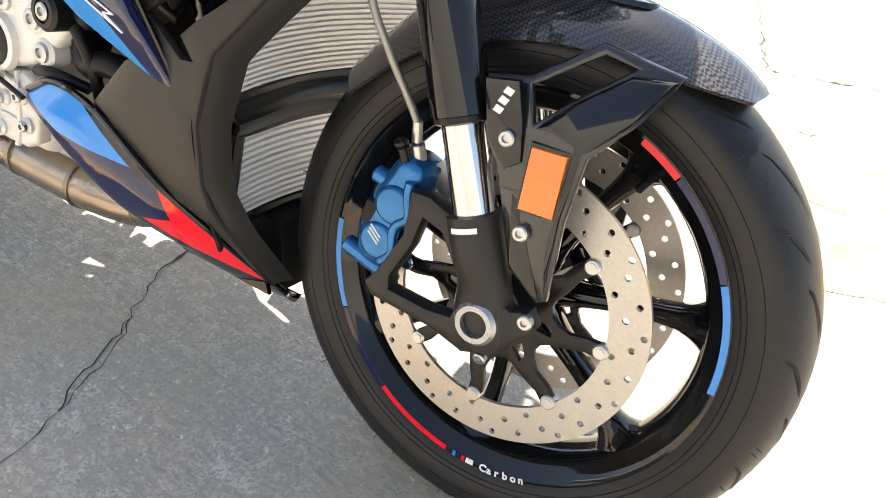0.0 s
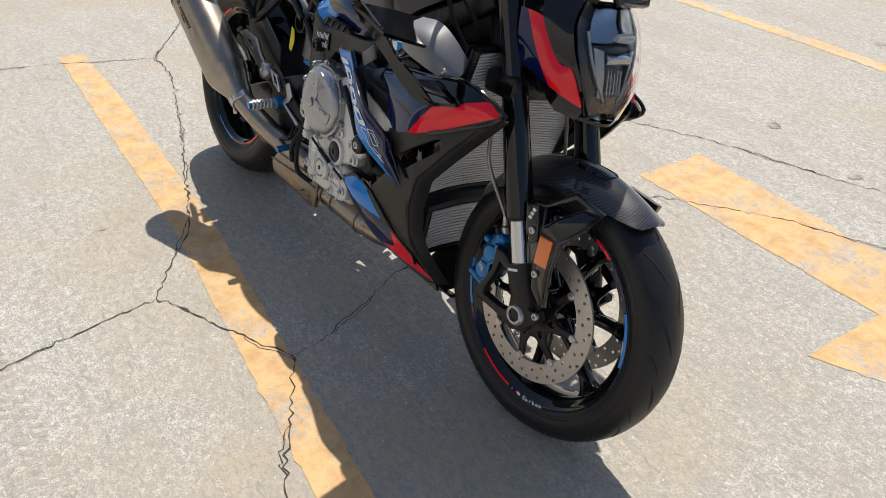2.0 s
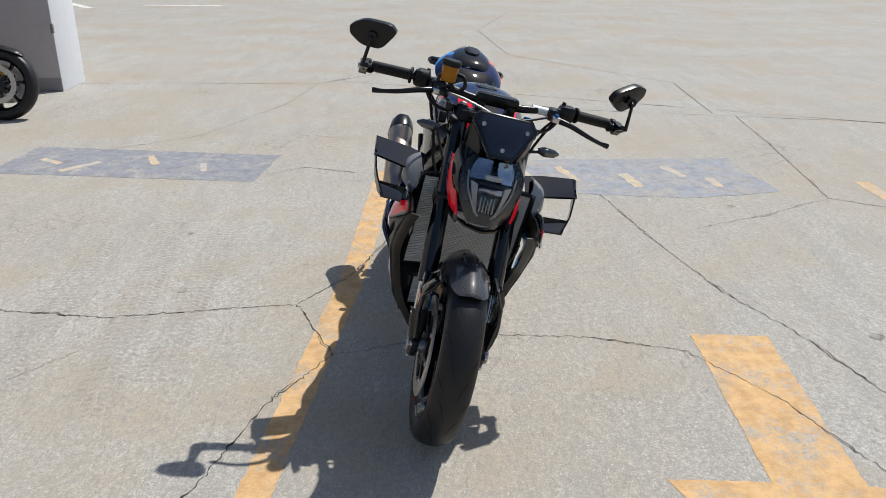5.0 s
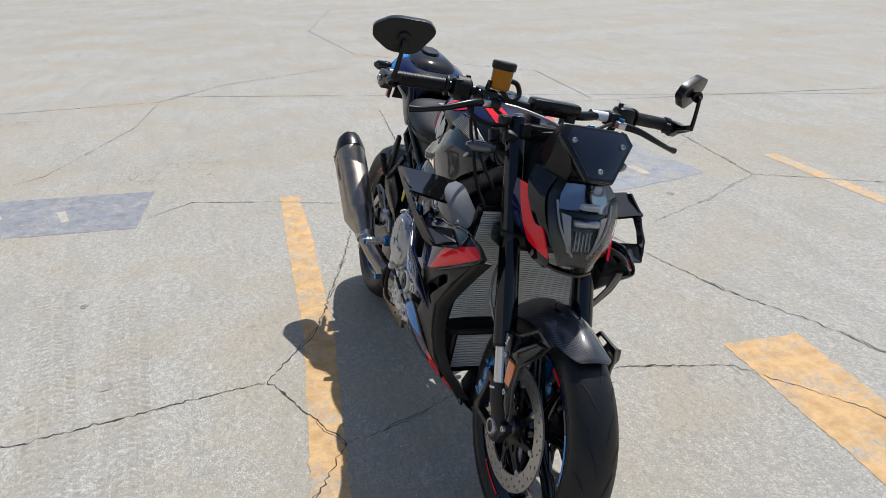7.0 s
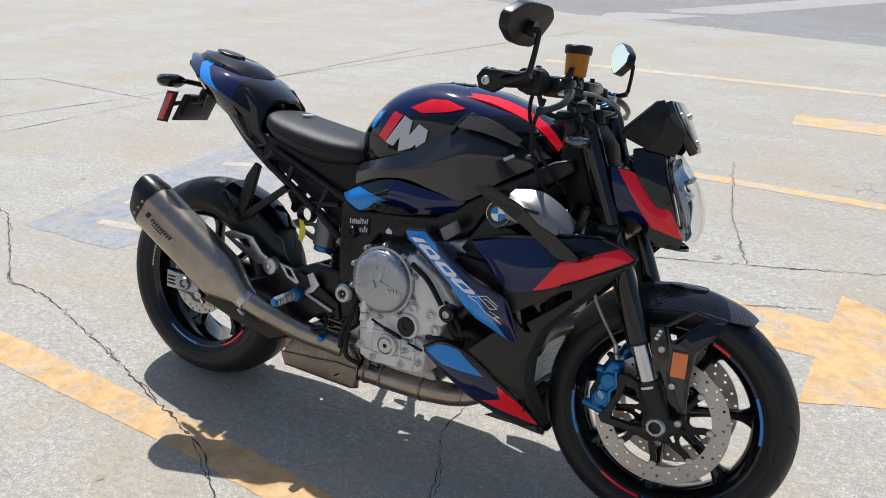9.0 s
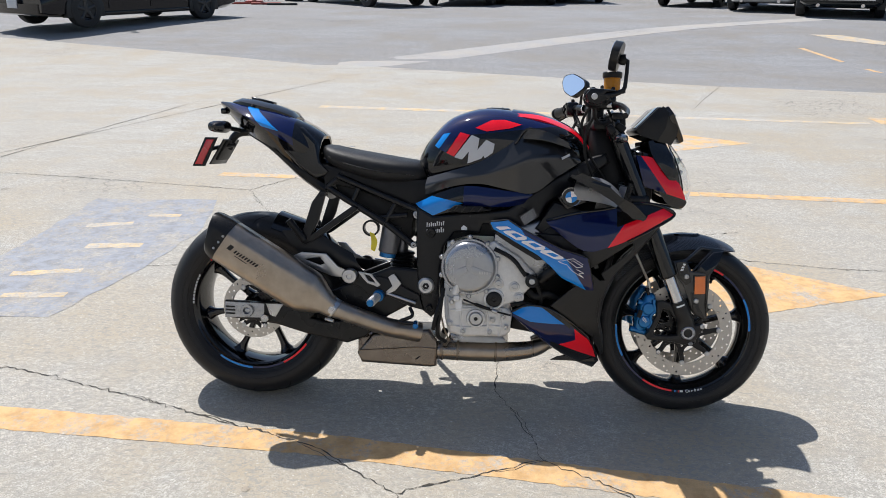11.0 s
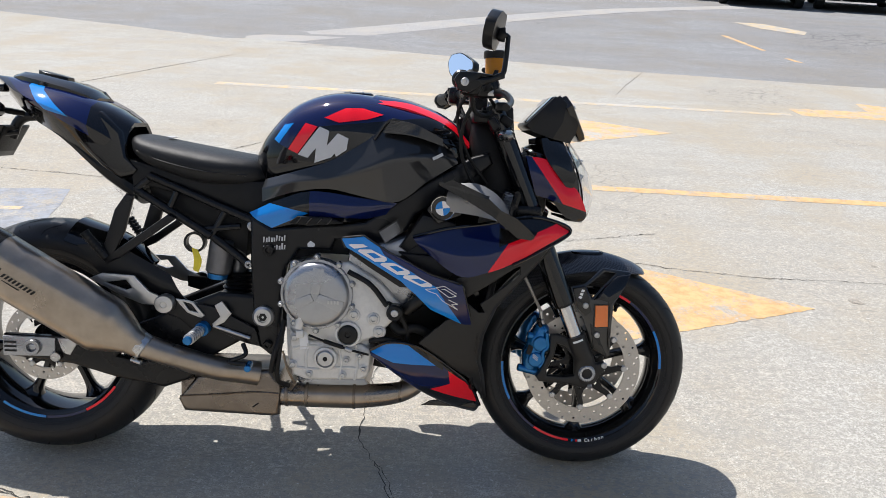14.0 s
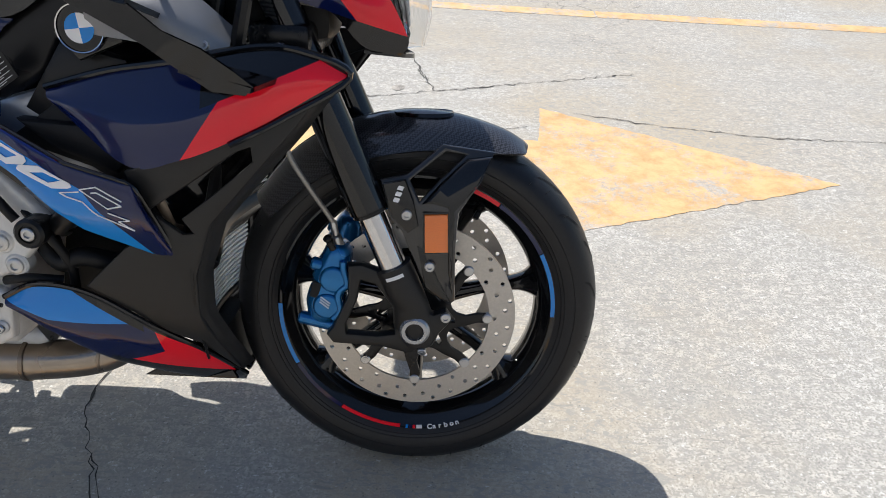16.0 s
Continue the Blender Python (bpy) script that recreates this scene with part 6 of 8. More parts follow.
for x, z, r in ((0.816, 0.443, 0.0125), (0.869, 0.434, 0.0125), (0.885, 0.399, 0.012), (0.835, 0.33, 0.007), (0.80, 0.318, 0.007), (0.79, 0.275, 0.007), (0.70, 0.275, 0.007), (0.656, 0.30, 0.008), (0.66, 0.375, 0.008), (0.845, 0.295, 0.007)):
    part("case_lug", rod((x, -0.115, z), (x, -0.1405, z), r * 1.5, 16, 0.003), alloy, case_ob)
    hex_bolt("case_bolt", (x, -0.1425, z), (0, -1, 0), r, machined, case_ob)
for pts in ([(0.655, 0.345), (0.70, 0.352), (0.76, 0.352), (0.83, 0.345)], [(0.66, 0.292), (0.72, 0.288), (0.80, 0.296), (0.85, 0.29)], [(0.695, 0.36), (0.69, 0.31), (0.70, 0.262)], [(0.775, 0.36), (0.785, 0.31), (0.782, 0.262)], [(0.825, 0.36), (0.828, 0.3), (0.822, 0.262)], [(0.76, 0.57), (0.83, 0.5), (0.86, 0.46)], [(0.74, 0.395), (0.76, 0.36)]):
    part("case_rib", tube([(x, -0.134, z) for x, z in pts], 0.004, 8, 12), alloy, case_ob)
part("case_plate", slab([(0.672, 0.388), (0.694, 0.392), (0.698, 0.345), (0.674, 0.341)], -0.1375, -0.134, 0.001), white_paint, case_ob, "small white plate on the case")
part("actuator_cable", tube([(0.70, -0.155, 0.388), (0.74, -0.152, 0.372), (0.80, -0.15, 0.352), (0.86, -0.15, 0.338)], 0.0032, 8, 14), dark_plastic, case_ob, "black control cable")
part("cable_boot", tube([(0.74, -0.152, 0.372), (0.765, -0.151, 0.364), (0.79, -0.15, 0.356)], [0.006, 0.0055, 0.006], 10, 10), dark_plastic, case_ob)
part("cable_sleeve", rod((0.796, -0.15, 0.354), (0.815, -0.15, 0.347), 0.0068, 12), machined, case_ob)
part("engine_front", slab([(0.865, 0.275), (0.895, 0.45), (1.0, 0.50), (1.07, 0.44), (1.03, 0.30), (0.95, 0.262)], -0.06, 0.10, 0.015), dark_plastic, case_ob, "dark engine front with pipes")
bush = part("engine_mount", lathe([(-0.165, 0.0), (-0.165, 0.012), (-0.168, 0.013), (-0.168, 0.018), (-0.164, 0.022), (-0.12, 0.022)], 24, (0.926, 0, 0.458)), satin_black, case_ob, "black rubber engine mount")
hex_bolt("mount_bolt", (0.926, -0.1665, 0.458), (0, -1, 0), 0.010, machined, bush)
for i, pts in enumerate(([(0.88, -0.12, 0.50), (0.93, -0.14, 0.46), (0.96, -0.13, 0.40), (0.95, -0.11, 0.34)], [(0.90, -0.10, 0.44), (0.94, -0.12, 0.40), (0.98, -0.12, 0.41), (1.04, -0.1, 0.38)], [(0.86, -0.13, 0.37), (0.90, -0.14, 0.38), (0.94, -0.12, 0.37)], [(0.63, -0.13, 0.42), (0.622, -0.15, 0.34), (0.615, -0.14, 0.26), (0.64, -0.11, 0.23)], [(0.63, -0.14, 0.40), (0.61, -0.16, 0.33), (0.60, -0.15, 0.28)], [(0.80, -0.14, 0.56), (0.86, -0.155, 0.53), (0.905, -0.155, 0.475)])):
    part("engine_hose", tube(pts, 0.007 if i != 1 else 0.015, 10, 18), dark_plastic, case_ob, "black rubber hose")
part("radiator_hose", tube([(0.955, -0.13, 0.46), (1.0, -0.15, 0.5), (1.05, -0.14, 0.52), (1.09, -0.12, 0.5)], 0.018, 12, 16), satin_black, case_ob, "black coolant hose")
part("cylinder_shroud", slab([(0.93, 0.62), (1.02, 0.615), (1.08, 0.575), (1.06, 0.55), (0.98, 0.58)], -0.165, -0.13, 0.008), dark_plastic, case_ob)
part("air_box", loft([ring((x, 0, z), (0, 1, 0), (0, 0, 1), w, h, 20, 3) for x, z, w, h in ((0.62, 0.70, 0.11, 0.03), (0.75, 0.72, 0.13, 0.06), (0.95, 0.76, 0.13, 0.08), (1.1, 0.80, 0.11, 0.07), (1.15, 0.82, 0.08, 0.04))], 12, smooth=True), dark_plastic, bike, "black air box under the tank")
part("head_tube", tube([(1.105, 0, 0.98), (1.205, 0, 0.72)], 0.036, 16), frame_black, bike, "black steering head")

part("steering_shroud", loft([ring((1.20, 0, 0.74), (1, 0, 0), (0, 1, 0), 0.05, 0.085, 16, 4), ring((1.185, 0, 0.82), (1, 0, 0), (0, 1, 0), 0.065, 0.088, 16, 4), ring((1.165, 0, 0.92), (1, 0, 0), (0, 1, 0), 0.06, 0.078, 16, 4), ring((1.15, 0, 0.965), (1, 0, 0), (0, 1, 0), 0.04, 0.06, 16, 4)]), dark_plastic, bike, "black shroud and wiring round the steering head")
# exhaust
collector = part("exhaust_collector", box((0.48, -0.005, 0.205), (0.27, 0.22, 0.1), 0.02), steel_dark, bike, "brown heat-tinted exhaust collector box")
box_shape = slab([(0.346, 0.186), (0.398, 0.256), (0.46, 0.262), (0.592, 0.278), (0.622, 0.235), (0.62, 0.15), (0.60, 0.145), (0.362, 0.152)], -0.128, -0.098, 0.012, segments=3)
part("collector_shield", box_shape, steel_dark, collector, "brown metal heat shield")
part("shield_seam", tube([(0.352, -0.1285, 0.196), (0.46, -0.130, 0.205), (0.55, -0.130, 0.214), (0.618, -0.129, 0.212)], 0.0025, 6, 16), steel_brown, collector)
part("shield_mark", slab([(0.545, 0.172), (0.56, 0.184), (0.566, 0.184), (0.552, 0.172)], -0.1292, -0.1282, 0), groove_dark, collector)
for y in (-0.075, -0.02, 0.035, 0.085):
    part("header_pipe", tube([(1.05, y, 0.52), (1.085, y, 0.44), (1.078, y * 0.9, 0.34), (1.03, y * 0.8, 0.25), (0.95, y * 0.6, 0.205)], 0.021, 14, 24), steel_brown, collector, "curved steel header pipe")
part("mid_pipe", tube([(1.02, -0.07, 0.262), (0.975, -0.085, 0.228), (0.92, -0.088, 0.210), (0.83, -0.086, 0.200), (0.72, -0.086, 0.198), (0.60, -0.086, 0.198)], [0.020, 0.026, 0.030, 0.034, 0.034, 0.032], 20, 30), titanium, collector, "titanium collector pipe")
for x in (0.945, 0.82, 0.69, 0.635):
    part("pipe_band", rod((x - 0.004, -0.0865, 0.2), (x + 0.004, -0.0865, 0.2), 0.0365, 24, 0.001) if x < 0.9 else rod((x - 0.003, -0.087, 0.217), (x + 0.003, -0.087, 0.2165), 0.0305, 24, 0.001), steel_brown, collector)
part("sensor", merge(rod((0.645, -0.118, 0.225), (0.66, -0.135, 0.250), 0.008, 10), tube([(0.66, -0.135, 0.25), (0.645, -0.15, 0.29), (0.632, -0.15, 0.34)], 0.003, 8, 10)), steel_brown, collector, "exhaust sensor with wire")
part("tail_pipe", tube([(0.56, -0.11, 0.262), (0.515, -0.125, 0.272), (0.455, -0.155, 0.288), (0.36, -0.192, 0.328), (0.285, -0.206, 0.358)], [0.034, 0.033, 0.031, 0.030, 0.032], 22, 26), titanium, bike, "titanium link pipe")
ax = Vector((-0.395, -0.02, 0.262)).normalized()
up = Vector((0.55, 0, 0.83)).normalized()
sidev = ax.cross(up).normalized()
def can(s, hu, hs, k=0.0, slant=0.0):
    c = Vector((0.285, -0.208, 0.358)) + ax * s + Vector((0, -0.012, 0)) * ease(s / 0.15) + up * k
    half = [(0.32, 1.0), (0.62, 0.87), (0.94, 0.54), (1.0, 0.36), (1.0, -0.42), (0.94, -0.60), (0.66, -0.88), (0.38, -1.0)]
    f = half + [(-a, b) for a, b in reversed(half)]
    return [c + sidev * hs * a + up * hu * b + ax * slant * b for a, b in f]
silencer = part("silencer", loft([can(-0.005, 0.031, 0.031), can(0.025, 0.036, 0.035), can(0.088, 0.069, 0.052), can(0.10, 0.0715, 0.054), can(0.392, 0.0725, 0.056)]), titanium, bike, "brushed titanium hexagonal exhaust silencer")
part("end_cap", loft([can(0.390, 0.0735, 0.057), can(0.405, 0.073, 0.0565, 0.0, 0.006), can(0.436, 0.0675, 0.051, 0.0, 0.016), can(0.447, 0.062, 0.046, 0.0, 0.019), can(0.449, 0.057, 0.042, 0.0, 0.019), can(0.436, 0.05, 0.036, 0.0, 0.018)]), satin_black, silencer, "dark carbon end cap")
part("clamp", rod(Vector((0.285, -0.208, 0.358)) - ax * 0.012, Vector((0.285, -0.208, 0.358)) + ax * 0.012, 0.0345, 24, 0.002), machined, silencer, "steel clamp ring")
part("clamp_screw", rod((0.262, -0.215, 0.322), (0.29, -0.228, 0.318), 0.006, 10), machined, silencer)
for k, s in enumerate((0.405, 0.407, 0.409)):
    p = can(s - 0.008, 0.074, 0.0575)
    q = p[3].lerp(p[4], 0.06 + 0.42 * k) if (p[3] - p[12]).y < 0 else p[12].lerp(p[11], 0.06 + 0.42 * k)
    hex_bolt("rivet", q, (0, -1, 0.2), 0.004, machined, silencer)
for i in range(11):
    s0, tall_ = (0.352, 0.018) if i == 0 else (0.336 - 0.0095 * (i - 1), 0.011) if i < 10 else (0.292, 0.002)
    s1 = s0 + (0.014 if i == 0 else 0.0055 if i < 10 else 0.060)
    a, b = (Vector((0.285, -0.2205, 0.358)) + ax * q + Vector((0, -0.0556, 0)) + up * (-0.004 if i < 10 else -0.012) for q in (s0, s1))
    lean_ = ax * -0.004
    part("engraved_bar", slab([(a.x, a.z), (b.x, b.z), (b.x + up.x * tall_ + lean_.x, b.z + up.z * tall_ + lean_.z), (a.x + up.x * tall_ + lean_.x, a.z + up.z * tall_ + lean_.z)], a.y - 0.0008, a.y + 0.0006, 0), satin_black, silencer, "dark engraved print", smooth=False)

# the machine swells at the engine and the fairings


def swell(ob, d, near=0.06, full=0.12):
    """Stands a part and its pieces further out from the middle plane, each along the line of sight from the side."""
    for o in (ob, *ob.children_recursive):
        for v in o.data.vertices:
            side = -1 if v.co.y < 0 else 1
            g = d * ease((abs(v.co.y) - near) / (full - near))
            k = g / (2.1 - abs(v.co.y))
            v.co.x, v.co.y, v.co.z = v.co.x + (1.05 - v.co.x) * k, v.co.y + side * g, v.co.z + (0.93 - v.co.z) * k


for o in list(bike.children):
    kind_ = o.name.split(".")[0]
    for names, d in ((("engine",), 0.055), (("side_fairing",), 0.018), (("intake_cover",), 0.045), (("badge", "badge_mount", "frame_label"), 0.045)):
        if kind_ in names:
            swell(o, d)

# swingarm and rear
for sgn in (-1, 1):
    F = Matrix() if sgn < 0 else FLIP
    arm = slab([(-0.085, 0.354), (0.045, 0.352), (0.12, 0.352), (0.20, 0.375), (0.33, 0.435), (0.46, 0.490), (0.56, 0.485), (0.60, 0.44), (0.56, 0.385), (0.45, 0.32), (0.378, 0.246), (0.316, 0.222), (0.192, 0.246), (0.087, 0.278), (-0.085, 0.296)], -0.142, -0.108, 0.010, segments=3, holes=[[(0.20, 0.305), (0.25, 0.295), (0.30, 0.300), (0.29, 0.322), (0.22, 0.326)]])
    swing = part("swingarm", arm, satin_black, bike, "black aluminium swingarm", xf=F)
    part("axle_block", slab([(-0.082, 0.352), (0.05, 0.350), (0.048, 0.300), (-0.082, 0.297)], -0.147, -0.138, 0.003), alloy_dark, swing, "grey axle adjuster block", xf=F)
    for z in (0.312, 0.324, 0.336):
        part("adjuster_slot", box((-0.062, -0.1475, z), (0.03, 0.002, 0.005), 0), groove_dark, swing, xf=F)
    part("adjuster_plate", slab([(0.055, 0.349), (0.11, 0.349), (0.085, 0.305), (0.068, 0.31)], -0.1455, -0.1415, 0.001), machined, swing, xf=F)
    part("axle_nut", lathe([(-0.158, 0.0), (-0.15, 0.012), (-0.158, 0.0125), (-0.158, 0.02), (-0.154, 0.022), (-0.14, 0.022)], 24, (-0.005, 0, 0.325)), alloy_dark, swing, "grey axle nut", xf=F)
    part("adjuster_bolt", rod((0.052, -0.146, 0.300), (0.052, -0.155, 0.300), 0.013, 14), machined, swing, xf=F)
    heel = part("heel_plate", slab([(0.144, 0.519), (0.174, 0.534), (0.252, 0.531), (0.288, 0.490), (0.340, 0.466), (0.335, 0.452), (0.271, 0.455), (0.218, 0.477)], -0.160, -0.152, 0.002, holes=[[(0.181, 0.510), (0.232, 0.518), (0.247, 0.498), (0.232, 0.492)]]), machined, bike, "silver machined heel guard", xf=F)
    part("rearset_plate", slab([(0.29, 0.475), (0.36, 0.470), (0.45, 0.455), (0.56, 0.40), (0.575, 0.35), (0.53, 0.36), (0.44, 0.40), (0.40, 0.385), (0.36, 0.42), (0.29, 0.44)], -0.157, -0.145, 0.004), satin_black, bike, "black foot-rest plate", xf=F)
    part("pivot_disc", lathe([(-0.172, 0.0), (-0.174, 0.008), (-0.176, 0.009), (-0.174, 0.022), (-0.168, 0.0255), (-0.15, 0.0255)], 28, (0.328, 0, 0.459)), machined, heel, "silver drilled pivot disc", xf=F)
    part("link_plate", slab([(0.355, 0.475), (0.40, 0.468), (0.43, 0.432), (0.42, 0.425), (0.385, 0.438), (0.365, 0.46)], -0.166, -0.158, 0.002, holes=[[(0.375, 0.467), (0.395, 0.462), (0.412, 0.44), (0.39, 0.445)]]), machined, heel, "silver cut-out bracket", xf=F)
    part("heel_bracket", slab([(0.455, 0.46), (0.475, 0.472), (0.50, 0.440), (0.48, 0.415), (0.455, 0.402), (0.448, 0.41), (0.47, 0.43)], -0.165, -0.158, 0.002), machined, heel, "silver pedal bracket", xf=F)
    part("foot_peg", rod((0.425, -0.16, 0.398), (0.410, -0.240, 0.386), 0.0115, 16), machined, heel, "knurled alloy foot peg", xf=F)
    for i in range(6):
        c = Vector((0.42, -0.185, 0.394)).lerp(Vector((0.411, -0.235, 0.387)), i / 5)
        part("peg_ring", rod(c - Vector((0.0005, 0.003, 0)), c + Vector((0, 0.003, 0)), 0.0148, 14, 0.001), machined, heel, xf=F)
    part("peg_tip", rod((0.410, -0.238, 0.386), (0.409, -0.248, 0.3845), 0.0115, 14), anod_blue, heel, "blue anodised peg end", xf=F)
    part("peg_joint", rod((0.425, -0.15, 0.398), (0.423, -0.175, 0.395), 0.019, 16), anod_blue, heel, "blue anodised peg joint", xf=F)
    part("pedal", tube([(0.53, -0.165, 0.36), (0.54, -0.18, 0.335), (0.50, -0.185, 0.315), (0.555, -0.195, 0.312)], 0.006, 10, 16), satin_black, heel, "black brake pedal", xf=F)
    part("pedal_pad", rod((0.553, -0.185, 0.313), (0.556, -0.225, 0.310), 0.009, 12), anod_blue, heel, "blue pedal tip", xf=F)
    part("pedal_rod", rod((0.45, -0.16, 0.405), (0.55, -0.165, 0.375), 0.005, 10), machined, heel, xf=F)
part("rear_caliper", box((0.055, -0.095, 0.375), (0.07, 0.05, 0.045), 0.01, Matrix.Rotation(radians(-25), 4, "Y")), satin_black, bike, "black rear brake caliper")
rows = []
for a, w, r in ((40, 0.080, 0.332), (58, 0.095, 0.334), (78, 0.098, 0.334)):
    rows.append([(RX + (r - 0.05 * abs(f) ** 2.5) * math.cos(radians(a)), w * f, RZ + (r - 0.05 * abs(f) ** 2.5) * math.sin(radians(a))) for f in (-1, -0.8, -0.4, 0, 0.4, 0.8, 1)])
part("rear_hugger", sheet(rows, 14, 14, 0.004), gloss_black, bike, "black rear wheel hugger")
part("hugger_arm", sheet([[(0.10, -0.12, 0.60), (0.20, -0.125, 0.60), (0.33, -0.125, 0.53)], [(0.14, -0.13, 0.55), (0.24, -0.135, 0.54), (0.36, -0.135, 0.48)], [(0.18, -0.13, 0.50), (0.28, -0.13, 0.47), (0.40, -0.13, 0.44)]], 6, 8, 0.005), satin_black, bike, "black arm beside the hugger")
shock = part("rear_shock", merge(rod((0.475, -0.03, 0.40), (0.49, -0.03, 0.66), 0.022, 18), rod((0.44, -0.075, 0.53), (0.455, -0.075, 0.625), 0.034, 24, 0.004)), surface("shock_grey", (0.16, 0.16, 0.17), 0.35, metal=0.7), bike, "grey rear shock with a separate canister")
for i in range(9):
    part("spring_coil", lathe([(-0.006, 0.036), (0, 0.042), (0.006, 0.036), (0, 0.03)], 24, (0.4775 + i * 0.0012, -0.03, 0.42 + i * 0.013), "Z", closed=True), satin_black, shock)
part("canister_cap", rod((0.438, -0.075, 0.515), (0.44, -0.075, 0.532), 0.028, 20), anod_blue, shock, "blue adjuster ring")
part("hose_ring", lathe([(-0.012, 0.022), (-0.012, 0.028), (0.012, 0.028), (0.012, 0.022)], 24, (0.385, -0.09, 0.615), closed=True), satin_black, shock)
part("warning_tag", sheet([[(0.385, -0.125, 0.605), (0.400, -0.125, 0.60)], [(0.392, -0.130, 0.575), (0.412, -0.128, 0.572)], [(0.390, -0.13, 0.545), (0.404, -0.13, 0.54)]], 8, 4, 0.0015), yellow_tag, shock, "yellow warning tag on the shock")
part("side_stand", tube([(0.63, 0.10, 0.22), (0.60, 0.20, 0.14), (0.565, 0.295, 0.085)], [0.013, 0.012, 0.011], 12, 8), satin_black, bike, "black side stand resting on the ground")
part("stand_foot", box((0.56, 0.302, 0.076), (0.05, 0.035, 0.008), 0.003, Matrix.Rotation(radians(12.8), 4, "X")), satin_black, bike, "flat foot of the side stand")

# headlight and cowl
lamp_grey = surface("lamp_grey", (0.35, 0.35, 0.36), 0.3, metal=0.5)
head_paint = livery("headlight_cowl_paint", NAVY, [(RED, [(0.80, 0.60, 1.543)]), (BLACK, [(0.62, 0.78, 1.497)]), (BLACK, [(-0.305, -1, -1.172)])], rough=0.12)
lamp = part("headlight", loft([ring((1.27, 0, 0.855), (0, 1, 0), (-0.3, 0, 1), 0.055, 0.045, 20, 3), ring((1.30, 0, 0.835), (0, 1, 0), (-0.3, 0, 1), 0.080, 0.075, 20, 2.6), ring((1.335, 0, 0.825), (0, 1, 0), (-0.3, 0, 1), 0.086, 0.085, 20, 2.5), ring((1.355, 0, 0.818), (0, 1, 0), (-0.3, 0, 1), 0.080, 0.082, 20, 2.4)]), gloss_black, bike, "angular headlight in a black housing", xf=STEER)
lens_rows = [[(x, -w, z), (x + d * 0.7, -w * 0.5, z), (x + d, 0, z), (x + d * 0.7, w * 0.5, z), (x, w, z)] for x, w, z, d in ((1.362, 0.066, 0.918, 0.024), (1.378, 0.096, 0.876, 0.040), (1.398, 0.095, 0.826, 0.050), (1.416, 0.078, 0.768, 0.044), (1.424, 0.044, 0.716, 0.026))]
glass = part("lens", sheet(lens_rows, 18, 14, 0.003), lens_clear, lamp, "clear headlight lens", xf=STEER)
glass.visible_shadow = False
part("bezel", sheet([[(r[0][0] - 0.006, r[0][1] * 0.97, r[0][2]), (r[1][0] - 0.030, r[1][1], r[1][2]), (r[2][0] - 0.036, 0, r[2][2]), (r[3][0] - 0.030, r[3][1], r[3][2]), (r[4][0] - 0.006, r[4][1] * 0.97, r[4][2])] for r in lens_rows], 8, 8, 0.004, soft_u=False, soft_v=False), surface("lamp_bowl", (0.012, 0.012, 0.014), 0.18, amount=0.3), lamp, "metallic reflector bowl", xf=STEER)
lamp_mirror = surface("lamp_mirror", (0.34, 0.37, 0.43), 0.08, metal=1.0, amount=0.1, rough_var=0.03)
for y in (-1, 1):
    part("led_unit", sheet([[(1.381, y * 0.008, 0.910), (1.376, y * 0.030, 0.909), (1.368, y * 0.052, 0.906)], [(1.392, y * 0.010, 0.884), (1.384, y * 0.034, 0.880), (1.376, y * 0.064, 0.880)], [(1.412, y * 0.012, 0.862), (1.406, y * 0.034, 0.852), (1.388, y * 0.068, 0.848)]], 8, 8, 0.003), lamp_mirror, lamp, "bright curved lamp reflector", xf=STEER)
    part("lamp_wall", sheet([[(1.398, y * 0.062, 0.842), (1.408, y * 0.040, 0.838)], [(1.410, y * 0.050, 0.800), (1.420, y * 0.036, 0.798)], [(1.418, y * 0.034, 0.752), (1.424, y * 0.026, 0.752)]], 8, 4, 0.003), lamp_grey, lamp, "grey side of the lower reflector", xf=STEER)
part("led_bar", loft([ring((1.412, 0, 0.866), (0, 1, 0), (0.5, 0, 1), 0.028, 0.009, 12, 4), ring((1.420, 0, 0.864), (0, 1, 0), (0.5, 0, 1), 0.025, 0.007, 12, 4)]), decal_grey, lamp, "pale light bar in the middle", xf=STEER)
part("lamp_step", box((1.412, 0, 0.826), (0.020, 0.070, 0.016), 0.003, Matrix.Rotation(radians(25), 4, "Y")), lamp_mirror, lamp, "bright step between the reflectors", xf=STEER)
for i in range(5):
    part("lamp_fin", box((1.412, -0.020 + i * 0.010, 0.780), (0.020, 0.0030, 0.046), 0.001, Matrix.Rotation(radians(-14), 4, "Y")), alloy_dark, lamp, "grey lamp fin", xf=STEER)
part("lamp_cup", loft([ring((1.398, 0, 0.778), (0, 1, 0), (-0.25, 0, 1), 0.034, 0.030, 14, 4), ring((1.403, 0, 0.778), (0, 1, 0), (-0.25, 0, 1), 0.030, 0.026, 14, 4)]), lamp_grey, lamp, "grey lower reflector", xf=STEER)
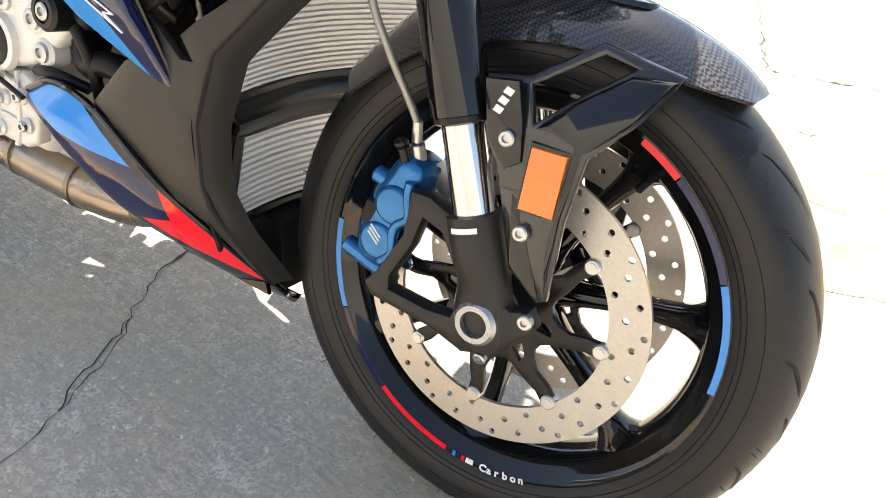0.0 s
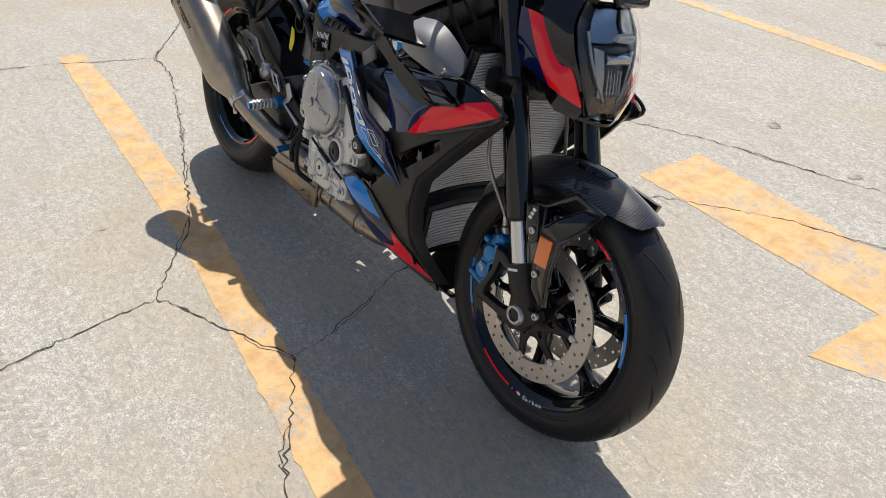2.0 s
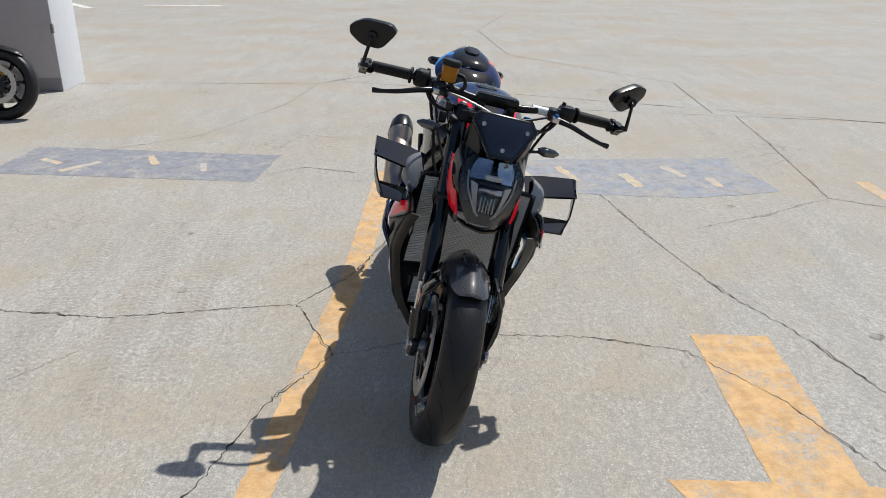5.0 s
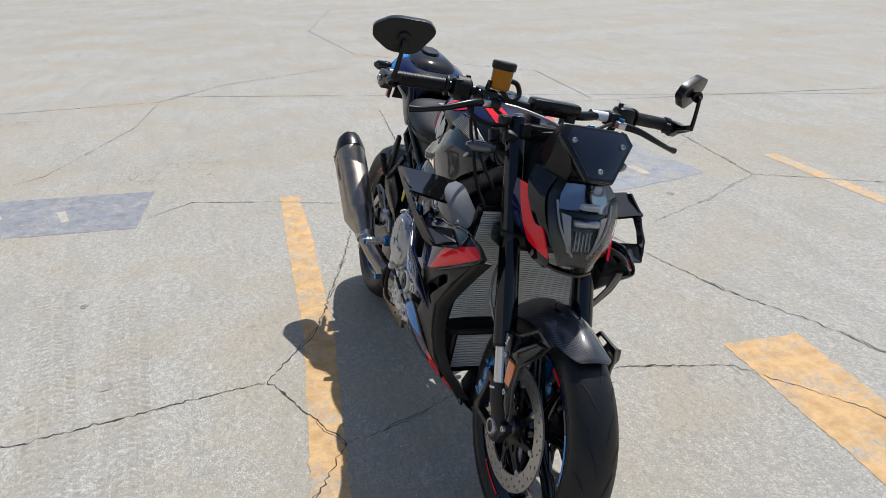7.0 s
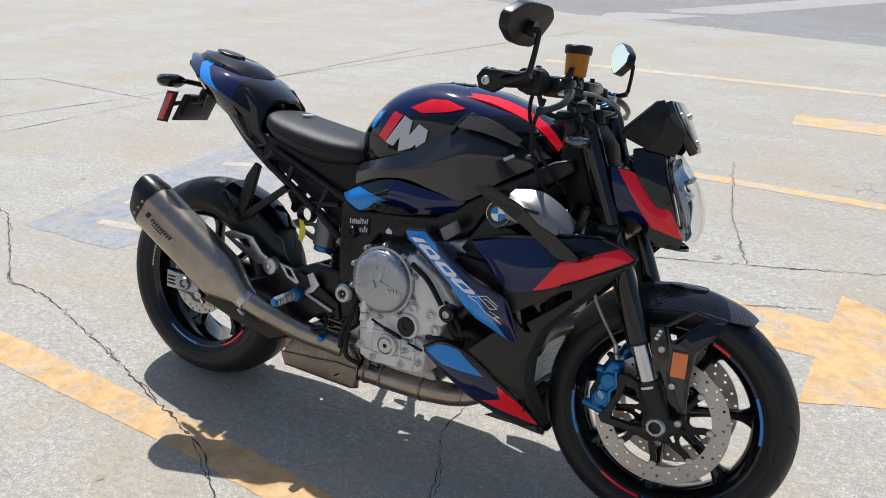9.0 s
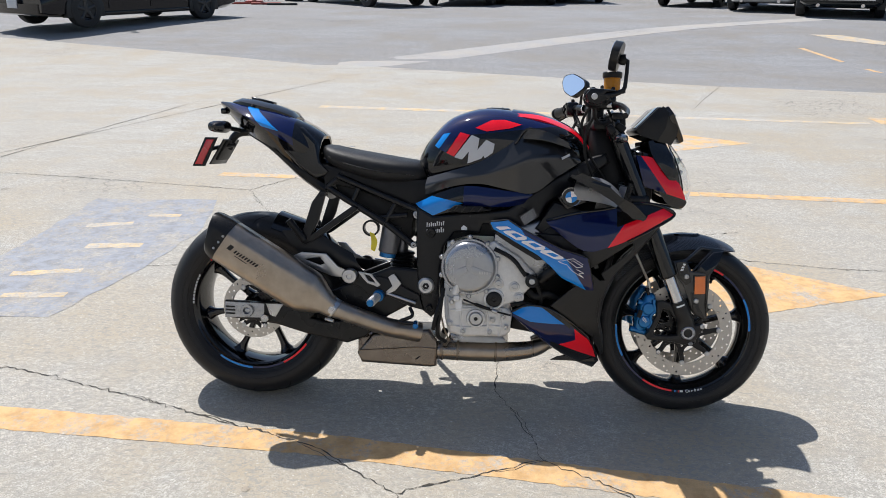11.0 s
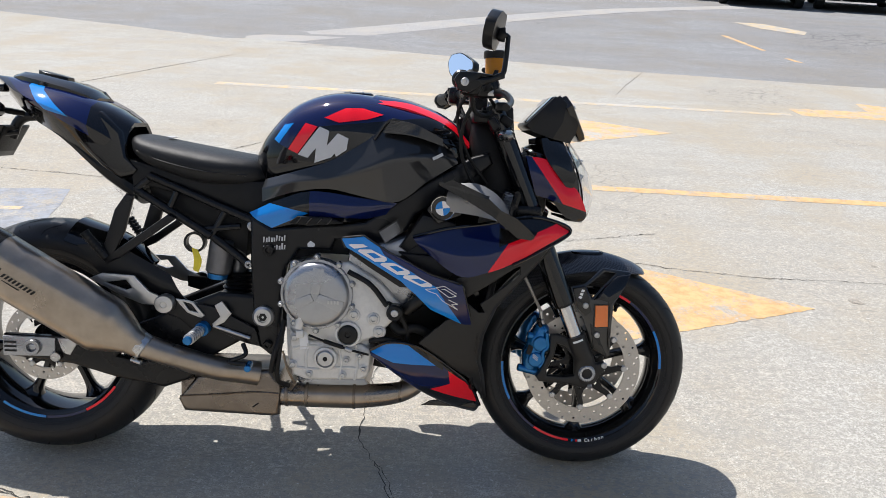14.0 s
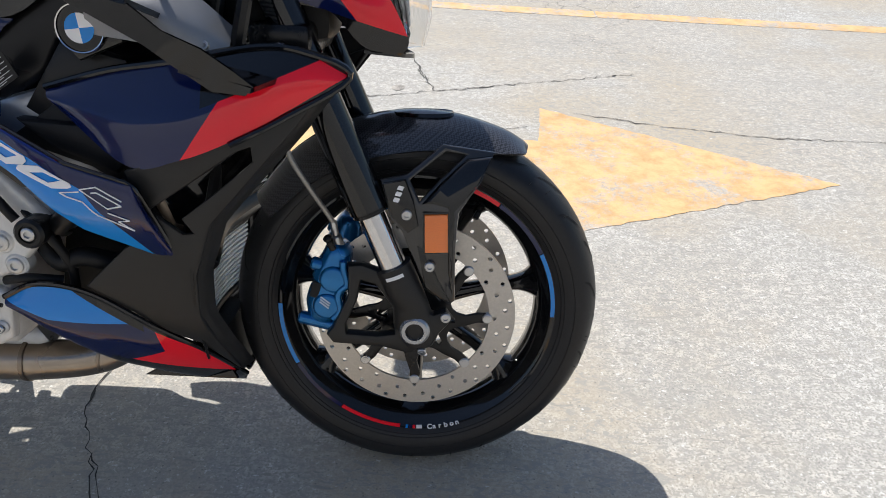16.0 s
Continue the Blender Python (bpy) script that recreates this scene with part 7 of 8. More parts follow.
for s in (-1, 1):
    part("daylight_strip", tube([(1.385, s * 0.074, 0.868), (1.405, s * 0.066, 0.822), (1.42, s * 0.045, 0.778), (1.425, s * 0.02, 0.745)], 0.0026, 8, 14), lamp_grey, lamp, "pale running-light strip", xf=STEER)
    F = STEER @ (Matrix() if s < 0 else FLIP)
    part("headlight_cowl", sheet([[(1.248, -0.118, 0.878), (1.31, -0.108, 0.868), (1.362, -0.098, 0.815), (1.395, -0.096, 0.792), (1.418, -0.088, 0.752), (1.428, -0.080, 0.727)], [(1.262, -0.124, 0.83), (1.305, -0.120, 0.815), (1.345, -0.114, 0.782), (1.382, -0.104, 0.758), (1.405, -0.092, 0.732), (1.424, -0.082, 0.716)], [(1.280, -0.116, 0.774), (1.30, -0.115, 0.771), (1.325, -0.11, 0.763), (1.362, -0.098, 0.722), (1.392, -0.088, 0.712), (1.416, -0.080, 0.708)]], 10, 22, 0.006), head_paint, lamp, "navy and red headlight cowl", xf=F)
    part("cowl_infill", sheet([[(1.29, -0.10, 0.925), (1.325, -0.078, 0.93), (1.352, -0.066, 0.922)], [(1.30, -0.114, 0.88), (1.345, -0.106, 0.87), (1.368, -0.097, 0.874)], [(1.345, -0.110, 0.82), (1.375, -0.102, 0.81), (1.39, -0.095, 0.82)], [(1.39, -0.088, 0.77), (1.405, -0.078, 0.76), (1.412, -0.071, 0.765)]], 10, 8, 0.005), gloss_black, lamp, "black cowl infill", xf=F)
    part("front_signal", tube([(1.20, -0.10, 0.915), (1.19, -0.15, 0.922), (1.185, -0.17, 0.926)], 0.007, 8, 6), satin_black, lamp, "stalk of the front turn signal", xf=F)
    part("signal_lens", loft([ring((1.185 + k, -0.165 - l, 0.927), (1, 0, 0), (0, 0, 1), a, b, 14, 2.5) for k, l, a, b in ((0, 0, 0.012, 0.009), (0, 0.02, 0.022, 0.016), (-0.006, 0.055, 0.018, 0.013), (-0.01, 0.072, 0.005, 0.004))]), surface("smoked_lens", (0.05, 0.05, 0.052), 0.15, amount=0.2, coat=1.0) if s < 0 else bpy.data.materials["smoked_lens"], lamp, "smoked turn signal lens", xf=F)
part("cowl_chin", sheet([[(1.365, -0.085, 0.716), (1.40, 0, 0.705), (1.365, 0.085, 0.716)], [(1.42, -0.048, 0.708), (1.436, 0, 0.704), (1.42, 0.048, 0.708)]], 4, 10, 0.006), gloss_black, lamp, "black chin of the cowl", xf=STEER)
part("lamp_bracket", box((1.27, 0, 0.80), (0.1, 0.15, 0.16), 0.02), dark_plastic, lamp, xf=STEER)
SC = Matrix(((0, 0.850, -0.526, 1.351), (1, 0, 0, 0), (0, 0.526, 0.850, 1.036), (0, 0, 0, 1)))
front = [(-0.078, 0.0), (0.078, 0.0), (0.094, -0.028), (0.036, -0.124), (-0.036, -0.124), (-0.094, -0.028)]
screen = part("flyscreen", slab([(a * 1.07, b * 1.05 + 0.003) for a, b in front], -0.016, 0.004, 0.004), gloss_black, bike, "angular dark navy flyscreen with a black surround", xf=STEER @ SC)
part("screen_panel", slab([(a * 0.90, b * 0.93 - 0.004) for a, b in front], 0.003, 0.0075, 0.002), surface("screen_navy", (0.006, 0.008, 0.018), 0.12, amount=0.3, coat=0.6), screen, "smooth dark panel", xf=STEER @ SC)
for a, b in ((-0.066, -0.036), (0.066, -0.036), (0.0, -0.104)):
    hex_bolt("screen_screw", (a, 0.0085, b), (0, 1, 0), 0.0065, machined, screen, STEER @ SC, "silver screw")
for s in (-1, 1):
    F = STEER @ (Matrix() if s < 0 else FLIP)
    part("screen_side", sheet([[(1.262, -0.078, 0.945), (1.29, -0.084, 0.995), (1.335, -0.084, 1.040)], [(1.32, -0.092, 0.925), (1.345, -0.096, 0.97), (1.352, -0.098, 1.018)], [(1.375, -0.058, 0.915), (1.388, -0.062, 0.94), (1.392, -0.072, 0.968)]], 8, 8, 0.004, soft_u=False, soft_v=False), satin_black, screen, "black screen side", xf=F)
dash = part("instrument", box((1.295, 0, 0.992), (0.022, 0.160, 0.112), 0.006, Matrix.Rotation(radians(44), 4, "Y")), satin_black, bike, "black instrument display", xf=STEER)
part("display", box((1.2868, 0, 1.0005), (0.004, 0.146, 0.096), 0.001, Matrix.Rotation(radians(44), 4, "Y")), car_glass, dash, "dark glass display", xf=STEER)

# handlebar
bar = part("handlebar", tube([(1.048, -0.415, 1.040), (1.072, -0.30, 1.046), (1.10, -0.19, 1.046), (1.128, -0.09, 1.034), (1.132, 0, 1.032), (1.128, 0.09, 1.034), (1.10, 0.19, 1.046), (1.072, 0.30, 1.046), (1.048, 0.415, 1.040)], 0.0125, 14, 48), satin_black, bike, "wide black tapered handlebar", xf=STEER)
for s in (-1, 1):
    F = STEER @ (Matrix() if s < 0 else FLIP)
    part("riser", box((1.128, -0.05, 1.01), (0.04, 0.032, 0.07), 0.008), satin_black, bar, xf=F)
    grip = part("grip", tube([(1.050, -0.405, 1.0405), (1.0745, -0.285, 1.046)], 0.0175, 16), dark_plastic, bar, "black rubber grip", xf=F)
    for i in range(14):
        c = Vector((1.052, -0.397, 1.041)).lerp(Vector((1.073, -0.292, 1.0458)), i / 13)
        part("grip_ring", rod(c - Vector((0.0005, 0.0022, 0)), c + Vector((0.0005, 0.0022, 0)), 0.0179, 14, 0.0006), dark_plastic, grip, xf=F)
    part("grip_flange", rod((1.0745, -0.285, 1.046), (1.076, -0.277, 1.046), 0.026, 18), dark_plastic, grip, xf=F)
    switch = part("switch_pod", box((1.083, -0.245, 1.045), (0.05, 0.055, 0.055), 0.014), satin_black, bar, "black switch housing", xf=F)
    for dx, dz in ((-0.02, 0.018), (-0.026, 0.0), (0.0, 0.03), (-0.02, -0.018)):
        part("button", box((1.083 + dx, -0.245 + dz * 0.5, 1.045 + dz), (0.012, 0.012, 0.012), 0.003), dark_plastic, switch, xf=F)
    lever = part("lever_clamp", box((1.115, -0.19, 1.038), (0.05, 0.035, 0.04), 0.01), satin_black, bar, "black lever clamp", xf=F)
    part("lever_knuckle", box((1.145, -0.20, 1.030), (0.035, 0.03, 0.02), 0.006), machined, lever, "bright lever knuckle", xf=F)
    part("lever_adjuster", rod((1.152, -0.198, 1.04), (1.152, -0.198, 1.048), 0.008, 12), anod_blue, lever, "blue lever adjuster", xf=F)
    part("lever", tube([(1.15, -0.205, 1.03), (1.168, -0.25, 1.024), (1.174, -0.31, 1.006), (1.163, -0.36, 0.992), (1.152, -0.392, 0.986)], [0.011, 0.009, 0.0075, 0.0065, 0.009], 10, 20), satin_black, lever, "black brake or clutch lever", xf=F)
    arm = part("mirror_arm", tube([(1.052, -0.412, 1.034), (1.075, -0.430, 1.034), (1.105, -0.440, 1.040), (1.132, -0.440, 1.050), (1.138, -0.438, 1.062), (1.142, -0.434, 1.10), (1.144, -0.430, 1.136), (1.128, -0.43, 1.138)], [0.019, 0.013, 0.008, 0.0065, 0.006, 0.0055, 0.0055, 0.007], 10, 34, soft=False), satin_black, bar, "black bar-end mirror arm", xf=F)
    part("bar_weight", rod((1.049, -0.41, 1.040), (1.047, -0.43, 1.040), 0.0215, 20, 0.004), satin_black, bar, xf=F)
    hexm = [(-0.077, 0.022), (-0.055, 0.044), (0.03, 0.040), (0.074, 0.012), (0.070, -0.016), (0.028, -0.042), (-0.035, -0.040)]
    for _ in range(2):
        hexm = [(p[0] * (1 - f) + q[0] * f, p[1] * (1 - f) + q[1] * f) for p, q in zip(hexm, hexm[1:] + hexm[:1]) for f in (0.16, 0.84)]
    mm = Matrix.Translation((1.108, -0.426 if s < 0 else -0.414, 1.149)) @ Matrix.Rotation(radians(-14 if s < 0 else -34), 4, "Z") @ Matrix.Rotation(radians(14), 4, "Y") @ Matrix.Rotation(radians(90), 4, "Z") @ Matrix.Rotation(radians(0 if s < 0 else 27), 4, "Y")
    mirror = part("mirror", slab([(-a, b) for a, b in hexm], -0.016, 0.006, 0.006, segments=3), satin_black, bar, "black hexagonal mirror housing", xf=F @ mm)
    part("mirror_glass", slab([(-a * 0.93, b * 0.92) for a, b in hexm], 0.0055, 0.0075, 0), mirror_glass, mirror, "mirror glass", xf=F @ mm, smooth=False)
res = part("fluid_reservoir", lathe([(0.0, 0.0), (0.0, 0.02), (0.004, 0.0245), (0.05, 0.0265), (0.05, 0.0)], 28, (1.15, -0.172, 1.066), "Z"), fluid, bike, "amber brake fluid reservoir", xf=STEER)
part("reservoir_cap", lathe([(0.0, 0.0), (0.0, 0.029), (0.003, 0.0305), (0.016, 0.0305), (0.019, 0.028), (0.019, 0.0)], 28, (1.15, -0.172, 1.115), "Z"), dark_plastic, res, "black ribbed reservoir cap", xf=STEER)
part("reservoir_hose", tube([(1.15, -0.165, 1.066), (1.155, -0.14, 1.045), (1.15, -0.115, 1.06), (1.135, -0.12, 1.085), (1.125, -0.14, 1.09)], 0.0065, 10, 20), dark_plastic, res, "black reservoir hose", xf=STEER)
part("bar_sticker", lathe([(-0.028, 0.0135), (0.028, 0.0135)], 20, (1.114, 0.150, 1.041)), decal_white, bar, "white printed sticker round the bar", xf=STEER)

# the rear of the machine sits a little further back; wheel and plate carrier move as rigid pieces
rear_set, carrier_set = {rear_wheel, *rear_wheel.children_recursive}, {carrier, *carrier.children_recursive}
for o in bike.children_recursive:
    for v in o.data.vertices:
        v.co.x -= 0.026 if o in rear_set else 0.0 if o in carrier_set else 0.030 * ease((0.42 - v.co.x) / 0.55)

for i, pts in enumerate(([(1.08, -0.235, 1.03), (1.06, -0.18, 0.97), (1.09, -0.15, 0.88), (1.15, -0.11, 0.80)], [(1.14, -0.17, 1.02), (1.17, -0.12, 0.98), (1.19, -0.09, 0.9), (1.22, -0.07, 0.8)], [(1.09, 0.22, 1.03), (1.12, 0.16, 0.96), (1.17, 0.1, 0.88), (1.2, 0.08, 0.78)], [(1.15, 0.17, 1.03), (1.2, 0.08, 1.01), (1.21, -0.03, 0.99), (1.16, -0.10, 0.97)], [(1.15, -0.19, 1.035), (1.19, -0.10, 1.03), (1.22, 0.0, 1.0), (1.235, 0.05, 0.93)])):
    part("control_cable", tube(pts, 0.0045, 8, 20), dark_plastic if i != 4 else braided, bar, xf=STEER)
for s in (-1, 1):
    F = STEER @ (Matrix() if s < 0 else FLIP)
    mount = part("mirror_mount", slab([(1.030, 1.040), (1.042, 1.056), (1.075, 1.056), (1.115, 1.052), (1.138, 1.060), (1.140, 1.046), (1.10, 1.034), (1.065, 1.012), (1.038, 1.018)], -0.446, -0.420, 0.004, holes=[[(1.082, 1.042), (1.112, 1.044), (1.118, 1.049), (1.09, 1.048)]]), satin_black, bar, "black slotted mirror mount", xf=F)
    hex_bolt("mount_bolt", (1.053, -0.448, 1.034), (0, -1, 0), 0.009, machined, mount, F, "silver bolt")
    part("mirror_joint", lathe([(-0.02, 0.0), (-0.02, 0.008), (-0.012, 0.014), (0.0, 0.016), (0.0, 0.0)], 16, (1.136, -0.43, 1.138), "X"), satin_black, mount, xf=F)
    part("top_nut", rod((leg_x(1.0), -0.107, 1.0), (leg_x(1.016), -0.107, 1.016), 0.013, 6), anod_blue if s > 0 else machined, bar, xf=F)
    part("switch_wire", tube([(1.09, -0.225, 1.02), (1.10, -0.20, 0.985), (1.13, -0.16, 0.975), (1.16, -0.12, 0.99)], 0.006, 8, 16), dark_plastic, bar, xf=F)
    part("wire_loop", tube([(1.10, -0.21, 1.01), (1.075, -0.19, 0.95), (1.075, -0.165, 0.88), (1.105, -0.15, 0.81), (1.14, -0.13, 0.76)], 0.005, 8, 22), dark_plastic, bar, xf=F)
    part("line_clip", box((1.165, -0.12, 0.955), (0.03, 0.03, 0.035), 0.006), satin_black, bar, xf=F)
master = part("brake_master", box((1.122, -0.192, 1.040), (0.075, 0.045, 0.046), 0.012), satin_black, bar, "black radial brake master cylinder", xf=STEER)
part("master_barrel", rod((1.125, -0.215, 1.045), (1.165, -0.165, 1.03), 0.014, 16), satin_black, master, xf=STEER)
part("reservoir_bracket", slab([(1.125, 1.045), (1.15, 1.05), (1.155, 1.085), (1.145, 1.085), (1.135, 1.06), (1.12, 1.06)], -0.205, -0.196, 0.002), satin_black, master, xf=STEER)
part("throttle_case", rod((1.079, -0.262, 1.046), (1.086, -0.222, 1.046), 0.031, 20, 0.005), dark_plastic, bar, "black throttle housing", xf=STEER)
part("fork_top_bridge", box((1.165, 0, 0.992), (0.07, 0.19, 0.018), 0.006), satin_black, bar, xf=STEER)
for i, (x, y, z) in enumerate(((1.175, -0.15, 1.0), (1.19, -0.13, 0.965), (1.155, -0.16, 0.955), (1.20, -0.1, 0.985), (1.19, 0.13, 0.975))):
    part("connector", box((x, y, z), (0.034, 0.026, 0.022), 0.005, Matrix.Rotation(0.5 * i, 4, "Y")), dark_plastic if i % 2 else satin_black, bar, xf=STEER)
for i in range(3):
    part("sticker_bar", box((1.114 + 0.0135 * math.cos(1.9), 0.135 + i * 0.014, 1.041 + 0.0142 * math.sin(1.9)), (0.006, 0.006, 0.0012), 0), dark_plastic, bar, "dark print on the sticker", xf=STEER)
part("clamp_cover", box((1.135, 0, 1.047), (0.05, 0.14, 0.03), 0.01), satin_black, bar, xf=STEER)
part("ignition", rod((1.145, 0, 0.985), (1.15, 0, 1.0), 0.018, 18), satin_black, bike, "ignition barrel", xf=STEER)

# ---- parked vehicles and the edge of the lot ----
def car_paint(name, colour, rough=0.12):
    return surface(name, colour, rough, amount=0.1, coat=0.5, rough_var=0.03, spec=0.15)


tyre_black = surface("car_tyre", (0.018, 0.018, 0.018), 0.75, amount=0.5)
trim_black = surface("car_trim", (0.012, 0.012, 0.012), 0.5, amount=0.4)
lamp_clear = surface("lamp_glass", (0.5, 0.52, 0.55), 0.1, amount=0.3, coat=1.0)
lamp_red = surface("rear_lamp_red", (0.42, 0.01, 0.012), 0.15, amount=0.3, coat=1.0)
rim_silver = surface("rim_silver", (0.5, 0.5, 0.51), 0.3, metal=0.8)
rim_black = surface("rim_black", (0.015, 0.015, 0.016), 0.3)
plate_pale = surface("plate_pale", (0.55, 0.56, 0.58), 0.5)
chrome_trim = surface("chrome_trim", (0.6, 0.6, 0.62), 0.15, metal=1.0)


def car_wheel(parent, x, y, r, w, rim_mat, out):
    wh = part("wheel", lathe([(-w / 2, r * 0.62), (-w / 2, r * 0.9), (-w * 0.42, r * 0.98), (0, r), (w * 0.42, r * 0.98), (w / 2, r * 0.9), (w / 2, r * 0.62)], 36, (x, y, r)), tyre_black, parent)
    part("rim", lathe([(out * w * 0.1, r * 0.2), (out * w * 0.30, r * 0.55), (out * w * 0.46, r * 0.60), (out * w * 0.49, r * 0.64), (out * w * 0.40, r * 0.67), (-out * w * 0.3, r * 0.6)], 32, (x, y, r)), rim_black, wh)
    for k in range(5):
        a = 2 * math.pi * k / 5 + 0.3
        d = Vector((math.cos(a), 0, math.sin(a)))
        e = Vector((-math.sin(a), 0, math.cos(a)))
        o = Vector((x, y + out * w * 0.42, r))
        part("rim_spoke", loft([ring(o + d * r * 0.08, e, (0, 1, 0), r * 0.16, 0.02, 8), ring(o + d * r * 0.35, e, (0, 1, 0), r * 0.1, 0.016, 8), ring(o + d * r * 0.62, e, (0, 1, 0), r * 0.14, 0.016, 8)]), rim_mat, wh)
    part("hub", lathe([(out * w * 0.5, 0.0), (out * w * 0.5, r * 0.12), (out * w * 0.38, r * 0.16)], 16, (x, y, r)), rim_mat, wh)


def car(name, label, rear_left, heading, base, wide, tall, paint, rim_mat, r=0.34, nose=0.85, tail_over=0.95, kind="sedan", group="parked cars"):
    """A road vehicle about its rear axle: x ahead, y to its left."""
    h = Vector((heading[0], heading[1])).normalized()
    ang = math.atan2(h.y, h.x)
    z = ground_z(*rear_left)
    th = thing(name, label, "car" if kind != "pickup" else "pickup truck", Matrix.Translation((rear_left[0], rear_left[1], z)) @ Matrix.Rotation(ang, 4, "Z") @ Matrix.Translation((0, -wide * 0.42, 0)), group)
    w = wide / 2
    L0, L1 = -tail_over, base + nose
    if kind == "sedan":
        deck = [(L0, 0.78, 0.30), (L0 + 0.05, 0.98, 0.26), (L0 + 0.5, 1.02, 0.2), (base * 0.4, 0.98, 0.19), (base * 0.75, 0.97, 0.19), (base + 0.1, 0.93, 0.2), (L1 - 0.25, 0.80, 0.22), (L1, 0.62, 0.28)]
        house = [(L0 + 0.55, 1.0, 0.0), (0.15, tall - 0.1, 0.2), (0.75, tall, 0.22), (1.5, tall - 0.03, 0.22), (base - 0.62, 0.99, 0.0)]
    elif kind == "suv":
        deck = [(L0, 0.85, 0.36), (L0 + 0.06, 1.08, 0.30), (L0 + 0.5, 1.12, 0.24), (base * 0.5, 1.08, 0.22), (base * 0.85, 1.06, 0.22), (base + 0.15, 1.02, 0.24), (L1 - 0.22, 0.92, 0.26), (L1, 0.70, 0.32)]
        house = [(L0 + 0.12, 1.1, 0.0), (L0 + 0.35, tall - 0.08, 0.18), (0.4, tall, 0.2), (1.4, tall - 0.02, 0.2), (2.0, tall - 0.2, 0.16), (base - 0.25, 1.06, 0.0)]
    else:
        deck = [(L0, 1.0, 0.5), (L0 + 0.05, 1.08, 0.48), (0.5, 1.08, 0.42), (0.9, 1.1, 0.4), (base * 0.8, 1.1, 0.4), (base + 0.1, 1.08, 0.42), (L1 - 0.2, 1.0, 0.46), (L1, 0.85, 0.5)]
        house = [(0.62, 1.08, 0.0), (0.78, tall - 0.08, 0.2), (1.2, tall, 0.22), (2.1, tall - 0.05, 0.22), (2.75, 1.1, 0.0)]

    def section(x, top, low):
        k = 1.0 - 0.10 * max(0, (x - base) / nose) ** 2 - 0.08 * max(0, -x / tail_over) ** 2
        ww = w * k
        return [(x, s * ww * a, low + (top - low) * b) for s, a, b in ((1, 0.80, 0.0), (1, 0.97, 0.10), (1, 1.0, 0.45), (1, 0.985, 0.72), (1, 0.93, 0.95), (1, 0.78, 1.0), (-1, 0.78, 1.0), (-1, 0.93, 0.95), (-1, 0.985, 0.72), (-1, 1.0, 0.45), (-1, 0.97, 0.10), (-1, 0.80, 0.0))]

    body = part("body", loft([section(*d) for d in deck], 30, smooth=True), paint, th)
    rows = []
    for x, top, inset in house:
        low = 0.96 if kind == "sedan" else 1.04
        ww = w * 0.9
        rows.append([(x, s * (ww - (inset if b else 0.0) * (0.9 if b else 0)), (low if not b else max(low + 0.01, top - (0.05 if c else 0)))) for s, b, c in ((1, 0, 0), (1, 1, 1), (1, 1, 0), (-1, 1, 0), (-1, 1, 1), (-1, 0, 0))])
    part("glasshouse", loft(rows, 16, smooth=False), car_glass, th, "dark tinted windows")
    part("roof", sheet([[(x, s * (w * 0.9 - inset * 0.9 + 0.004), top + 0.008) for s in (-1, -0.5, 0, 0.5, 1)] for x, top, inset in house[1:-1]], 10, 8, 0.02), paint, th)
    for s in (-1, 1):
        for a, b in zip(house, house[1:]):
            if a[2] == 0 or b[2] == 0:
                part("pillar", tube([(p[0], s * (w * 0.9 - p[2] * 0.9), max(0.98 if kind == "sedan" else 1.06, p[1])) for p in (a, b)], 0.035, 8), paint, th)
        part("centre_pillar", tube([(base * 0.46, s * w * 0.905, 1.0), (base * 0.44, s * (w * 0.9 - 0.19), tall - 0.06)], 0.035, 8), trim_black, th)
        part("sill", box((base / 2, s * (w - 0.03), 0.25 if kind != "pickup" else 0.45), (base - r * 2.3, 0.05, 0.07), 0.015), trim_black if kind == "suv" else paint, th)
        part("mirror", box((base - 0.72, s * (w + 0.09), 1.06 if kind == "sedan" else 1.14), (0.12, 0.2, 0.13), 0.04), paint, th)
        for x in (base * 0.30, base * 0.64):
            part("door_handle", box((x, s * (w + 0.004), 0.80 if kind == "sedan" else 0.92), (0.18, 0.02, 0.03), 0.008), paint, th)
        for x in (base * 0.48, base * 0.82):
            part("door_gap", box((x, s * (w * 0.995 + 0.002), 0.62), (0.008, 0.01, 0.55), 0), trim_black, th)
        for x in (0, base):
            arch = [(x + (r + 0.075) * math.cos(math.pi * i / 12), r + (r + 0.065) * math.sin(math.pi * i / 12)) for i in range(13)] + [(x - r - 0.075, 0.2), (x + r + 0.075, 0.2)]
            part("wheel_arch", slab(arch, s * (w - 0.16), s * (w + 0.004), 0.004), trim_black, th)
            car_wheel(th, x, s * (w - 0.08), r, 0.22, rim_mat, s)
        part("headlight", box((L1 - 0.16, s * w * 0.70, 0.70 if kind == "sedan" else 0.86), (0.34, w * 0.34, 0.13), 0.04, Matrix.Rotation(-s * 0.35, 4, "Z")), lamp_clear, th, "clear headlight")
        part("tail_light", box((L0 + 0.05, s * w * 0.74, 0.86 if kind == "sedan" else 1.0), (0.16, w * 0.40, 0.13), 0.03), lamp_red, th, "red tail light")
        part("side_marker", box((base + r + 0.2, s * (w - 0.035), 0.62), (0.09, 0.03, 0.03), 0.008), amber, th)
        part("fog_lamp", box((L1 - 0.09, s * w * 0.66, 0.42 if kind == "sedan" else 0.52), (0.06, 0.16, 0.08), 0.02), trim_black, th)
        part("exhaust_tip", rod((L0 - 0.02, s * w * 0.5, 0.3), (L0 + 0.1, s * w * 0.5, 0.3), 0.045, 14), chrome_trim, th)
